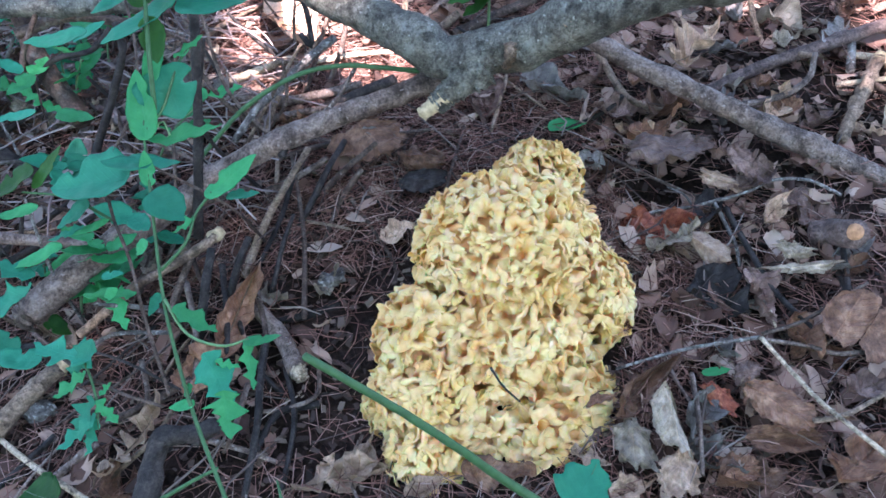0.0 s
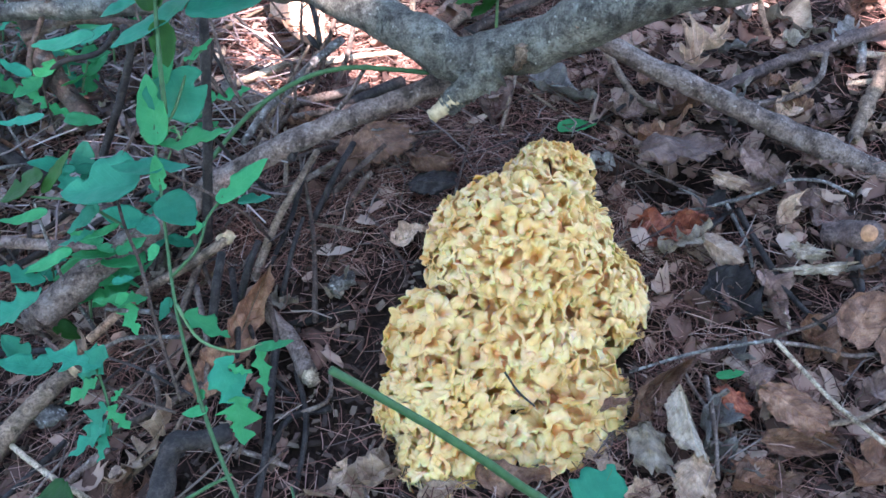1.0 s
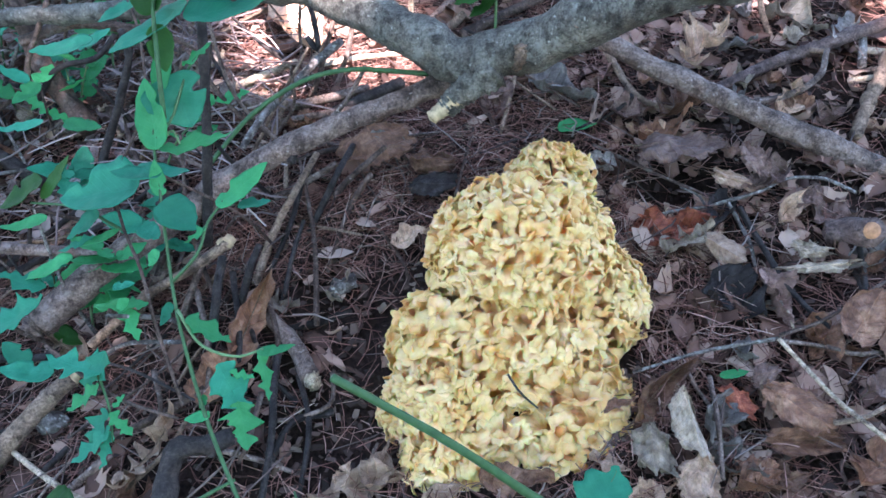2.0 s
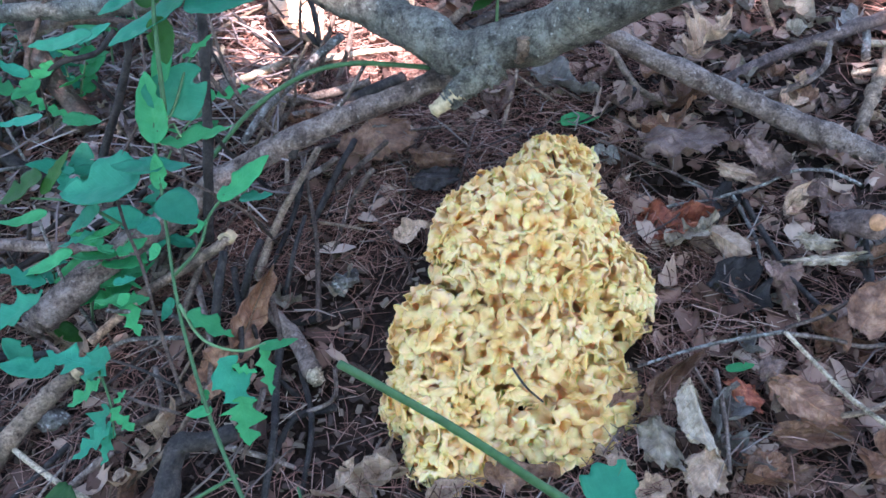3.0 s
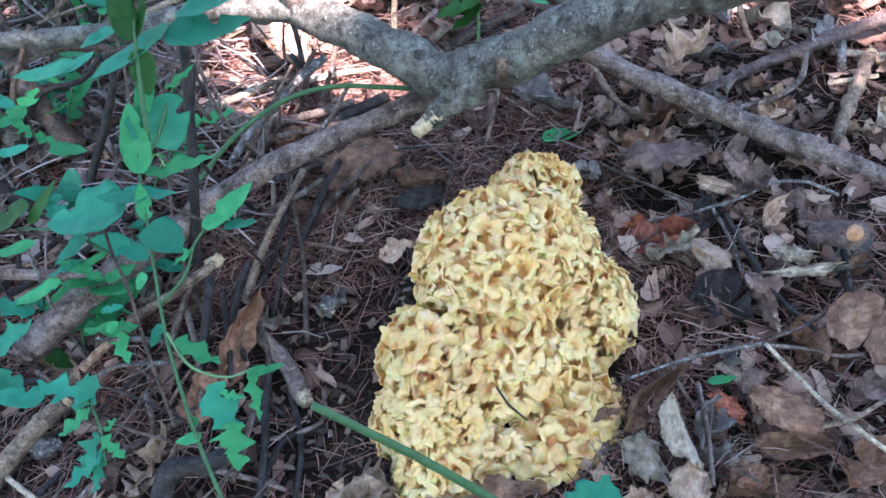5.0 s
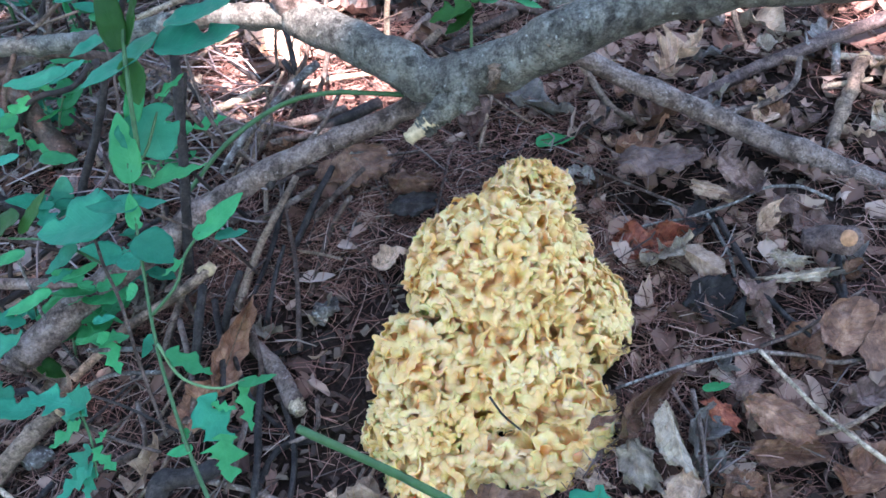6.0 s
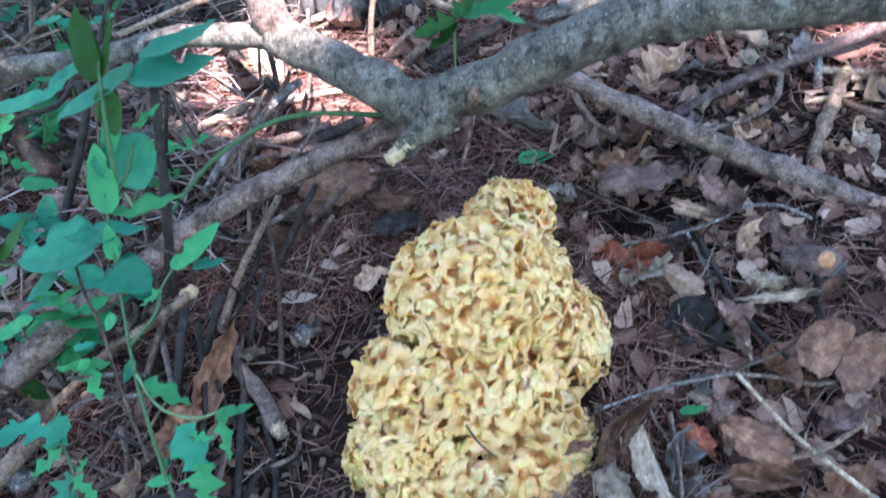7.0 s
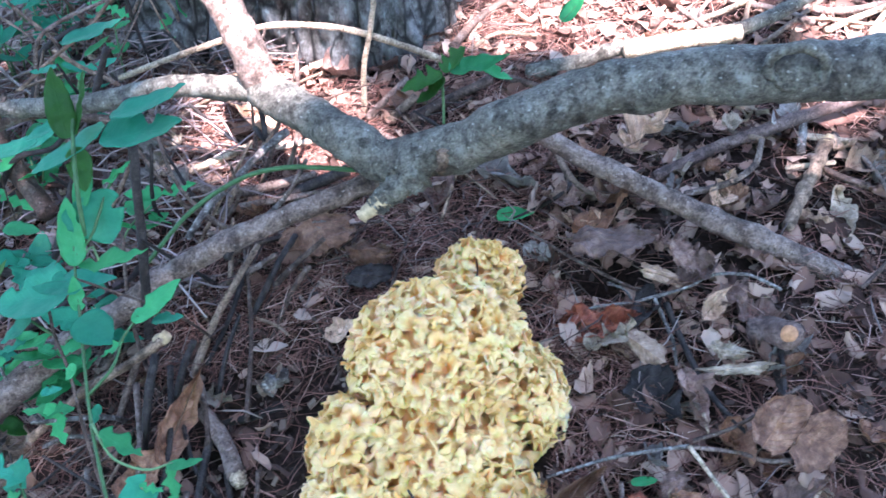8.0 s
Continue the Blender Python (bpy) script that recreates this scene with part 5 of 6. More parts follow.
leaf('leaf', 'teal', (-0.16, 0.449, 0.155), (-0.135, 0.45, 0.158), 0.55, '', parent=sapling, style='oval', roll=-10, curl=0.2)
leaf('leaf', 'bright', (-0.183, 0.437, 0.146), (-0.199, 0.428, 0.138), 0.6, '', parent=sapling, style='ragged', roll=0, curl=0.2)
leaf('leaf', 'teal', (-0.216, 0.469, 0.171), (-0.255, 0.469, 0.171), 0.4, '', parent=sapling, style='oval', roll=0, curl=0.2)
leaf('leaf', 'bright', (-0.218, 0.456, 0.16), (-0.222, 0.474, 0.18), 0.4, '', parent=sapling, style='oval', roll=20, curl=0.2)
leaf('leaf', 'bright', (-0.217, 0.423, 0.137), (-0.224, 0.415, 0.128), 0.7, '', parent=sapling, style='oval', roll=0, curl=0.2)
leaf('leaf', 'bright', (-0.195, 0.382, 0.108), (-0.162, 0.369, 0.095), 0.5, '', parent=sapling, style='ragged', roll=0, curl=0.2)
leaf('leaf', 'bright', (-0.143, 0.361, 0.094), (-0.115, 0.364, 0.097), 0.3, '', parent=sapling, style='oval', roll=0, curl=0.2)
leaf('leaf', 'bright', (-0.141, 0.361, 0.094), (-0.134, 0.336, 0.072), 0.4, '', parent=sapling, style='ragged', roll=0, curl=0.2)
leaf('leaf', 'teal', (-0.171, 0.355, 0.09), (-0.149, 0.328, 0.065), 0.75, '', parent=sapling, style='ragged', roll=0, curl=0.2)
leaf('leaf', 'bright', (-0.155, 0.333, 0.076), (-0.148, 0.308, 0.053), 0.9, '', parent=sapling, style='ragged', roll=10, curl=0.2)
leaf('leaf', 'bright', (-0.162, 0.35, 0.087), (-0.144, 0.347, 0.083), 0.5, '', parent=sapling, style='ragged', roll=0, curl=0.2)
leaf('leaf', 'bright', (-0.174, 0.325, 0.071), (-0.192, 0.322, 0.069), 0.5, '', parent=sapling, style='oval', roll=0, curl=0.2)
leaf('leaf', 'bright', (-0.177, 0.336, 0.079), (-0.182, 0.33, 0.072), 0.6, '', parent=sapling, style='oval', roll=0, curl=0.2)
leaf('leaf', 'teal', (-0.233, 0.448, 0.053), (-0.242, 0.435, 0.039), 0.5, '', parent=sapling, style='oval', roll=0, curl=0.2)
tagged(sapling, 'green sapling with insect-bitten leaves and slender stem', 'plant')
sapling_b = new('green_sapling', None)
part('stem', tube_mesh('stem', [(-0.22, 0.38, 0.006), (-0.242, 0.427, 0.048), (-0.255, 0.461, 0.079), (-0.27, 0.488, 0.104), (-0.281, 0.526, 0.12), (-0.258, 0.567, 0.16), (-0.26, 0.607, 0.2), (-0.271, 0.635, 0.227)], 0.0016, 0.0011, 'brown', 7, 0.12, 2, 80), sapling_b)
part('stem', tube_mesh('stem', [(-0.27, 0.485, 0.1), (-0.313, 0.509, 0.104), (-0.358, 0.522, 0.099)], 0.0014, 0.001, 'stem', 7, 0.12, 0, 81), sapling_b)
leaf('leaf', 'teal', (-0.256, 0.511, 0.123), (-0.321, 0.504, 0.115), 0.85, '', parent=sapling_b, style='oval', roll=0, curl=0.2)
leaf('leaf', 'teal', (-0.271, 0.519, 0.132), (-0.215, 0.518, 0.131), 0.35, '', parent=sapling_b, style='oval', roll=0, curl=0.2)
leaf('leaf', 'deep', (-0.348, 0.536, 0.112), (-0.385, 0.52, 0.093), 0.55, '', parent=sapling_b, style='oval', roll=0, curl=0.2)
leaf('leaf', 'deep', (-0.348, 0.524, 0.101), (-0.322, 0.547, 0.129), 0.3, '', parent=sapling_b, style='oval', roll=0, curl=0.2)
leaf('leaf', 'bright', (-0.335, 0.578, 0.138), (-0.302, 0.576, 0.135), 0.5, '', parent=sapling_b, style='oval', roll=0, curl=0.2)
leaf('leaf', 'teal', (-0.352, 0.579, 0.139), (-0.395, 0.576, 0.134), 0.3, '', parent=sapling_b, style='oval', roll=0, curl=0.2)
leaf('leaf', 'teal', (-0.376, 0.623, 0.152), (-0.404, 0.632, 0.163), 0.4, '', parent=sapling_b, style='oval', roll=0, curl=0.2)
leaf('leaf', 'bright', (-0.337, 0.502, 0.098), (-0.378, 0.497, 0.091), 0.3, '', parent=sapling_b, style='oval', roll=0, curl=0.2)
leaf('leaf', 'teal', (-0.293, 0.482, 0.097), (-0.322, 0.473, 0.087), 0.4, '', parent=sapling_b, style='ragged', roll=0, curl=0.2)
leaf('leaf', 'bright', (-0.272, 0.484, 0.1), (-0.306, 0.477, 0.09), 0.28, '', parent=sapling_b, style='oval', roll=0, curl=0.2)
leaf('leaf', 'teal', (-0.288, 0.495, 0.11), (-0.316, 0.482, 0.093), 0.5, '', parent=sapling_b, style='oval', roll=0, curl=0.2)
leaf('leaf', 'bright', (-0.31, 0.469, 0.085), (-0.351, 0.458, 0.071), 0.36, '', parent=sapling_b, style='oval', roll=0, curl=0.2)
leaf('leaf', 'teal', (-0.332, 0.451, 0.068), (-0.375, 0.459, 0.079), 0.5, '', parent=sapling_b, style='ragged', roll=0, curl=0.2)
leaf('leaf', 'teal', (-0.332, 0.446, 0.064), (-0.383, 0.425, 0.039), 0.62, '', parent=sapling_b, style='ragged', roll=0, curl=0.2)
leaf('leaf', 'teal', (-0.272, 0.441, 0.079), (-0.254, 0.443, 0.081), 0.5, '', parent=sapling_b, style='oval', roll=0, curl=0.2)
leaf('leaf', 'bright', (-0.243, 0.431, 0.07), (-0.287, 0.429, 0.068), 0.42, '', parent=sapling_b, style='ragged', roll=0, curl=0.2)
leaf('leaf', 'bright', (-0.267, 0.434, 0.074), (-0.252, 0.412, 0.048), 0.5, '', parent=sapling_b, style='ragged', roll=0, curl=0.2)
leaf('leaf', 'deep', (-0.372, 0.492, -0.03), (-0.35, 0.489, -0.048), 0.6, '', parent=sapling_b, style='oval', roll=0, curl=0.2)
leaf('leaf', 'teal', (-0.327, 0.667, 0.166), (-0.385, 0.66, 0.157), 0.4, '', parent=sapling_b, style='oval', roll=0, curl=0.2)
leaf('leaf', 'teal', (-0.35, 0.682, 0.149), (-0.318, 0.692, 0.163), 0.5, '', parent=sapling_b, style='oval', roll=0, curl=0.2)
tagged(sapling_b, 'green sapling with broad blue-green leaves', 'plant')
sapling_c = new('green_sapling', None)
part('stem', tube_mesh('stem', [(-0.324, 0.407, 0.05), (-0.284, 0.377, 0.046), (-0.246, 0.353, 0.049), (-0.202, 0.333, 0.056)], 0.0018, 0.0012, 'brown', 7, 0.12, 0, 80), sapling_c)
part('stem', tube_mesh('stem', [(-0.269, 0.37, 0.061), (-0.259, 0.35, 0.046), (-0.254, 0.329, 0.033)], 0.0012, 0.0008, 'stem', 7, 0.12, 0, 81), sapling_c)
leaf('leaf', 'teal', (-0.264, 0.37, 0.061), (-0.314, 0.389, 0.057), 0.6, '', parent=sapling_c, style='ragged', roll=0, curl=0.2)
leaf('leaf', 'teal', (-0.264, 0.384, 0.071), (-0.28, 0.356, 0.044), 0.6, '', parent=sapling_c, style='ragged', roll=0, curl=0.2)
leaf('leaf', 'teal', (-0.316, 0.39, 0.036), (-0.36, 0.392, 0.038), 0.45, '', parent=sapling_c, style='oval', roll=0, curl=0.2)
leaf('leaf', 'teal', (-0.345, 0.405, 0.028), (-0.365, 0.417, 0.042), 0.6, '', parent=sapling_c, style='oval', roll=0, curl=0.2)
leaf('leaf', 'bright', (-0.266, 0.363, 0.057), (-0.291, 0.35, 0.042), 0.6, '', parent=sapling_c, style='ragged', roll=0, curl=0.2)
leaf('leaf', 'teal', (-0.261, 0.35, 0.046), (-0.275, 0.326, 0.023), 0.6, '', parent=sapling_c, style='ragged', roll=0, curl=0.2)
leaf('leaf', 'bright', (-0.258, 0.346, 0.045), (-0.241, 0.334, 0.033), 0.6, '', parent=sapling_c, style='ragged', roll=0, curl=0.2)
leaf('leaf', 'bright', (-0.256, 0.35, 0.046), (-0.246, 0.356, 0.054), 0.6, '', parent=sapling_c, style='ragged', roll=0, curl=0.2)
leaf('leaf', 'teal', (-0.256, 0.336, 0.037), (-0.264, 0.316, 0.017), 0.5, '', parent=sapling_c, style='ragged', roll=0, curl=0.2)
leaf('leaf', 'teal', (-0.256, 0.338, 0.038), (-0.285, 0.319, 0.02), 0.5, '', parent=sapling_c, style='ragged', roll=0, curl=0.2)
tagged(sapling_c, 'small ragged green seedling low over the litter', 'plant')
sapling_d = new('green_sapling', None)
part('stem', tube_mesh('stem', [(-0.216, 0.5, 0.196), (-0.216, 0.52, 0.236), (-0.219, 0.545, 0.26), (-0.22, 0.56, 0.27)], 0.002, 0.0014, 'stem', 7, 0.12, 0, 80), sapling_d)
leaf('leaf', 'deep', (-0.225, 0.545, 0.257), (-0.23, 0.57, 0.305), 0.35, '', parent=sapling_d, style='oval', roll=30, curl=0.2)
leaf('leaf', 'deep', (-0.215, 0.545, 0.26), (-0.203, 0.57, 0.301), 0.33, '', parent=sapling_d, style='oval', roll=-30, curl=0.2)
leaf('leaf', 'teal', (-0.193, 0.55, 0.263), (-0.254, 0.53, 0.234), 0.33, '', parent=sapling_d, style='oval', roll=0, curl=0.2)
leaf('leaf', 'teal', (-0.196, 0.54, 0.258), (-0.133, 0.55, 0.264), 0.6, '', parent=sapling_d, style='oval', roll=0, curl=0.2)
leaf('leaf', 'teal', (-0.188, 0.55, 0.27), (-0.13, 0.57, 0.284), 0.35, '', parent=sapling_d, style='oval', roll=0, curl=0.2)
leaf('leaf', 'teal', (-0.243, 0.58, 0.249), (-0.273, 0.57, 0.238), 0.5, '', parent=sapling_d, style='oval', roll=0, curl=0.2)
leaf('leaf', 'teal', (-0.297, 0.72, 0.24), (-0.241, 0.74, 0.25), 0.4, '', parent=sapling_d, style='oval', roll=0, curl=0.2)
leaf('leaf', 'bright', (-0.279, 0.72, 0.227), (-0.253, 0.73, 0.241), 0.4, '', parent=sapling_d, style='oval', roll=0, curl=0.2)
leaf('leaf', 'teal', (-0.322, 0.74, 0.204), (-0.35, 0.74, 0.198), 0.4, '', parent=sapling_d, style='oval', roll=0, curl=0.2)
leaf('leaf', 'deep', (-0.217, 0.54, 0.253), (-0.212, 0.52, 0.225), 0.5, '', parent=sapling_d, style='oval', roll=0, curl=0.2)
tagged(sapling_d, 'upright sapling tip with broad blue-green leaves', 'plant')
fern_stalk = new('green_stalk', None)
part('stem', tube_mesh('stem', [(-0.191, 0.267, 0.042), (-0.171, 0.278, 0.047), (-0.154, 0.286, 0.051)], 0.0016, 0.0012, 'stem', 7, 0.12, 0, 80), fern_stalk)
part('stem', tube_mesh('stem', [(-0.108, 0.265, 0.042), (-0.113, 0.279, 0.047)], 0.0012, 0.0008, 'stem', 7, 0.12, 0, 81), fern_stalk)
tagged(fern_stalk, 'thin green stalks at the foot of the sapling', 'plant')

# ---- small things ----
stick('fallen_needle', 'dark', [(0.085, 0.585, 0.086), (0.086, 0.57, 0.082), (0.082, 0.56, 0.074)], 0.0007, 0.0005, 'single dark needle caught on the mushroom', 'needle')
stick('fallen_needle', 'dark', [(0.007, 0.53, 0.114), (0.011, 0.525, 0.11), (0.014, 0.52, 0.107)], 0.0006, 0.0005, 'single dark needle caught on the mushroom', 'needle')
stick('pale_pebble', 'lichen', [(-0.364, 0.409, -0.064), (-0.353, 0.408, -0.056), (-0.347, 0.413, -0.059)], 0.01, 0.008, 'rough pale grey pebble in the litter', 'pebble', sides=10, rough=0.5)
stick('pale_fleck', 'pale', [(0.273, 0.45, 0.031), (0.273, 0.439, 0.032), (0.274, 0.432, 0.028)], 0.0016, 0.001, 'thin white fleck on a dead leaf', 'debris')
stick('lichen_lump', 'lichen', [(-0.109, 0.506, 0.002), (-0.101, 0.507, 0.008), (-0.096, 0.518, 0.004)], 0.009, 0.006, 'grey-white lichen lump among the needles', 'lichen', sides=9, rough=0.7)


# ---- loose leaves and twigs further about ----
def strewn():
    rng = random.Random(4)
    tints = ["leaf_brown", "leaf_pale", "leaf_grey", "leaf_brown", "leaf_mauve", "leaf_tan", "leaf_dark", "leaf_brown"]
    masters = []
    for k, mat in enumerate(tints):
        root = new("dead_leaf", None)
        part("blade", blade("blade", mat, rng.uniform(0.45, 0.8), (0, 3.5, 0, 0, 0, 2.3, 0, 0)[k], 0.4, rng.uniform(0.4, 1.0), 0.22, 0.2, 300 + k, (0, 0.2, 0.3, 0.1, 0.4, 0.3, 0, 0.4)[k], 22, 10, True), root)
        part("stalk", vein_mesh(0.5, 0.4, "tan", 330 + k), root)
        masters.append(tagged(root, "%s dead leaf in the forest litter" % mat[5:], "leaf", "leaves in the litter"))
    used = set()
    for n in range(190):
        x, y = rng.uniform(-0.8, 0.9), rng.uniform(0.62, 1.5)
        if n % 2 == 0:
            x, y = rng.uniform(0.17, 0.75), rng.uniform(0.28, 0.95)
        if n % 9 == 1:
            x, y = rng.uniform(-0.6, -0.12), rng.uniform(0.3, 0.6)
        if -0.12 < x < 0.18 and y < 0.66:
            continue
        k = rng.randrange(len(masters))
        size = rng.uniform(0.018, 0.055)
        m = pose(x, y, float(ground(x, y)) + 0.006 + rng.uniform(0, 0.008), rng.gauss(0, 16), rng.gauss(0, 12), rng.uniform(0, 360)) @ Matrix.Scale(size, 4)
        if k not in used:
            used.add(k)
            masters[k].matrix_basis = m
        else:
            ob = copy_thing(masters[k], pose(0, 0, 0))
            ob.matrix_basis = m
    # grey litter of the back left, its paleness also standing in for brighter skylight
    for n in range(70):
        y = rng.uniform(0.75, 1.6)
        x = rng.uniform(-0.75, -0.27) * y / 1.05
        k = rng.choice([1, 2, 5, 1])
        ob = copy_thing(masters[k], pose(0, 0, 0))
        ob.matrix_basis = pose(x, y, float(ground(x, y)) + 0.01 + rng.uniform(0, 0.014), rng.gauss(0, 18), rng.gauss(0, 14), rng.uniform(0, 360)) @ Matrix.Scale(rng.uniform(0.018, 0.045), 4)
    for n in range(120):
        x, y = rng.uniform(-0.8, 0.9), rng.uniform(0.6, 1.5)
        if n % 3 == 0:
            x, y = rng.uniform(-0.7, -0.08), rng.uniform(0.3, 0.7)
        if -0.2 < x < 0.2 and y < 0.56:
            continue
        a, le, r = rng.uniform(0, 6.28), rng.uniform(0.05, 0.22), rng.uniform(0.0012, 0.0042)
        pts = []
        for f in (-0.5, 0.0, 0.5):
            px, py = x + math.cos(a) * le * f + rng.gauss(0, le * 0.05), y + math.sin(a) * le * f + rng.gauss(0, le * 0.05)
            pts.append((px, py, float(ground(px, py)) + 0.008 + r + rng.uniform(0, 0.012)))
        stick("dead_twig", rng.choice(["grey", "brown", "tan", "dark", "brown"]), pts, r, r * 0.7, "small dead twig in the forest litter", "twig", group="twigs in the litter", sides=6)

    for n in range(130):
        x, y = rng.uniform(-0.75, -0.13), rng.uniform(0.48, 1.05)
        le, r = rng.uniform(0.05, 0.2), rng.uniform(0.0012, 0.0038)
        a, lean = rng.uniform(0, 6.28), rng.uniform(0.15, 1.1)
        z = float(ground(x, y)) - 0.004
        pts = []
        for f in (0.0, 0.5, 1.0):
            pts.append((x + math.cos(a) * le * f * math.sin(lean) + rng.gauss(0, le * 0.05), y + math.sin(a) * le * f * math.sin(lean) + rng.gauss(0, le * 0.05), z + le * f * math.cos(lean)))
        stick("dead_twig", rng.choice(["dark", "brown", "grey", "tan", "lichen"]), pts, r, r * 0.6, "thin dead shoot standing among the twigs", "twig", group="dead shoots in the thicket", sides=6)
    for n in range(30):
        x, y = rng.uniform(-0.85, -0.34), rng.uniform(0.62, 1.35)
        seedling(x, y, rng.uniform(0.05, 0.17), rng.choice([4, 6, 6, 8]), rng.choice(["teal", "teal", "bright", "deep"]), 700 + n)
    for n in range(20):
        y = rng.uniform(0.5, 0.95)
        seedling(rng.uniform(-0.58, -0.3) * (0.55 + y * 0.6), y, rng.uniform(0.04, 0.13), rng.choice([4, 6, 6, 8]), rng.choice(["teal", "teal", "bright", "bright"]), 900 + n)
    for n in range(60):
        y = rng.uniform(0.95, 1.75)
        seedling(rng.uniform(-0.75, -0.33) * y / 1.05, y, rng.uniform(0.06, 0.2), rng.choice([4, 6, 8, 10]), rng.choice(["teal", "teal", "teal", "bright"]), 800 + n)


strewn()


# ---- the forest floor ----
def sheet():
    """One sheet to the horizon, fine near the subject."""
    a = np.concatenate([-np.geomspace(60, 1.0, 26), np.linspace(-0.95, 1.05, 130), np.geomspace(1.1, 60, 26)])
    b = np.concatenate([-np.geomspace(60, 0.5, 26), np.linspace(-0.45, 1.9, 150), np.geomspace(2.0, 60, 24)])
    xx, yy = np.meshgrid(a, b, indexing="ij")
    zz = ground(xx, yy)
    rng = np.random.default_rng(3)
    near = (np.abs(xx) < 1.1) & (yy > -0.5) & (yy < 2.0)
    zz = zz + np.where(near, rng.normal(0, 0.0022, zz.shape), 0.0)
    v = np.stack([xx, yy, zz], -1).reshape(-1, 3)
    i, j = np.meshgrid(np.arange(len(a) - 1), np.arange(len(b) - 1), indexing="ij")
    k = (i * len(b) + j).ravel()
    return shell("ground", v, np.stack([k, k + len(b), k + len(b) + 1, k + 1], 1), "soil")


tagged(new("ground", sheet()), "dark brown forest soil under needles and leaf litter", "ground", kind="structure")


def fringe(x, y, rng):
    """True for bits inside the littered patch, which thins out to a ragged border."""
    a = np.arctan2(y - 0.8, x)
    r = np.hypot(x / 1.0, (y - 0.8) / 0.95) * (1 + 0.06 * np.sin(3 * a) + 0.05 * np.sin(7 * a + 1) + 0.03 * np.sin(13 * a))
    return rng.random(len(x)) < np.clip((1.0 - r) * 5, 0, 1)


def needle_mass(n, seed, x0, x1, y0, y1, lift, length, thick):
    """Bent three-sided needles strewn over the floor in loose layers."""
    rng = np.random.default_rng(seed)
    cx, cy = rng.uniform(x0, x1, n), rng.uniform(y0, y1, n)
    keep = (((cx - 0.213) / 0.034) ** 2 + ((cy - 0.608) / 0.022) ** 2 > 1) & (((cx - 0.045) / 0.105) ** 2 + ((cy - 0.447) / 0.14) ** 2 > 1) & (rng.random(n) < np.clip(1.05 - 1.6 * np.maximum(cx - 0.14, 0) / 0.3, 0.35, 1) * np.clip(0.75 + 0.6 * np.sin(9 * cx + 2) * np.sin(11 * cy), 0.35, 1) * np.where((cx < -0.055) & (cy < 0.53), 0.4, 1))
    keep &= fringe(cx, cy, rng) | (cy > 1.3)
    cx, cy = cx[keep], cy[keep]
    n = len(cx)
    le = rng.uniform(length[0], length[1], n)
    yaw = rng.uniform(0, 2 * np.pi, n)
    tilt = rng.normal(0, 0.14, n)
    cz = ground(cx, cy) + rng.uniform(0.001, lift, n) + np.abs(np.sin(tilt)) * le * 0.35
    d = np.stack([np.cos(yaw) * np.cos(tilt), np.sin(yaw) * np.cos(tilt), np.sin(tilt)], 1)
    s = np.stack([-np.sin(yaw), np.cos(yaw), np.zeros(n)], 1)
    u = np.cross(d, s)
    mid = np.stack([cx, cy, cz], 1)
    bend = rng.normal(0, 0.09, n)[:, None] * le[:, None] * s + np.abs(rng.normal(0, 0.03, n))[:, None] * le[:, None] * u
    r = rng.uniform(thick[0], thick[1], n)[:, None]
    rings = []
    for f, rr in ((-0.5, 0.8), (0.0, 1.0), (0.5, 0.5)):
        c = mid + d * (f * le)[:, None] - bend * (4 * f * f)
        for k in range(3):
            th = 2 * np.pi * k / 3
            rings.append(c + (s * math.cos(th) + u * math.sin(th)) * r * rr)
    v = np.stack(rings, 1).reshape(-1, 3)
    quads = [(a * 3 + k, a * 3 + (k + 1) % 3, a * 3 + 3 + (k + 1) % 3, a * 3 + 3 + k) for a in range(2) for k in range(3)]
    f = (np.arange(n)[:, None, None] * 9 + np.array(quads)[None]).reshape(-1, 4)
    return v, f


v, f = needle_mass(165000, 5, -1.0, 1.0, -0.1, 1.35, 0.013, (0.014, 0.048), (0.0003, 0.0006))
tagged(new("pine_needles", shell("pine_needles", v, f, "needle")), "brown fallen pine needles strewn over the soil", "needles", kind="stuff")
v, f = needle_mass(9000, 6, -1.6, 1.7, 1.1, 3.2, 0.02, (0.03, 0.08), (0.0008, 0.0014))
tagged(new("pine_needles", shell("pine_needles", v, f, "needle")), "brown fallen pine needles round the tree", "needles", kind="stuff")


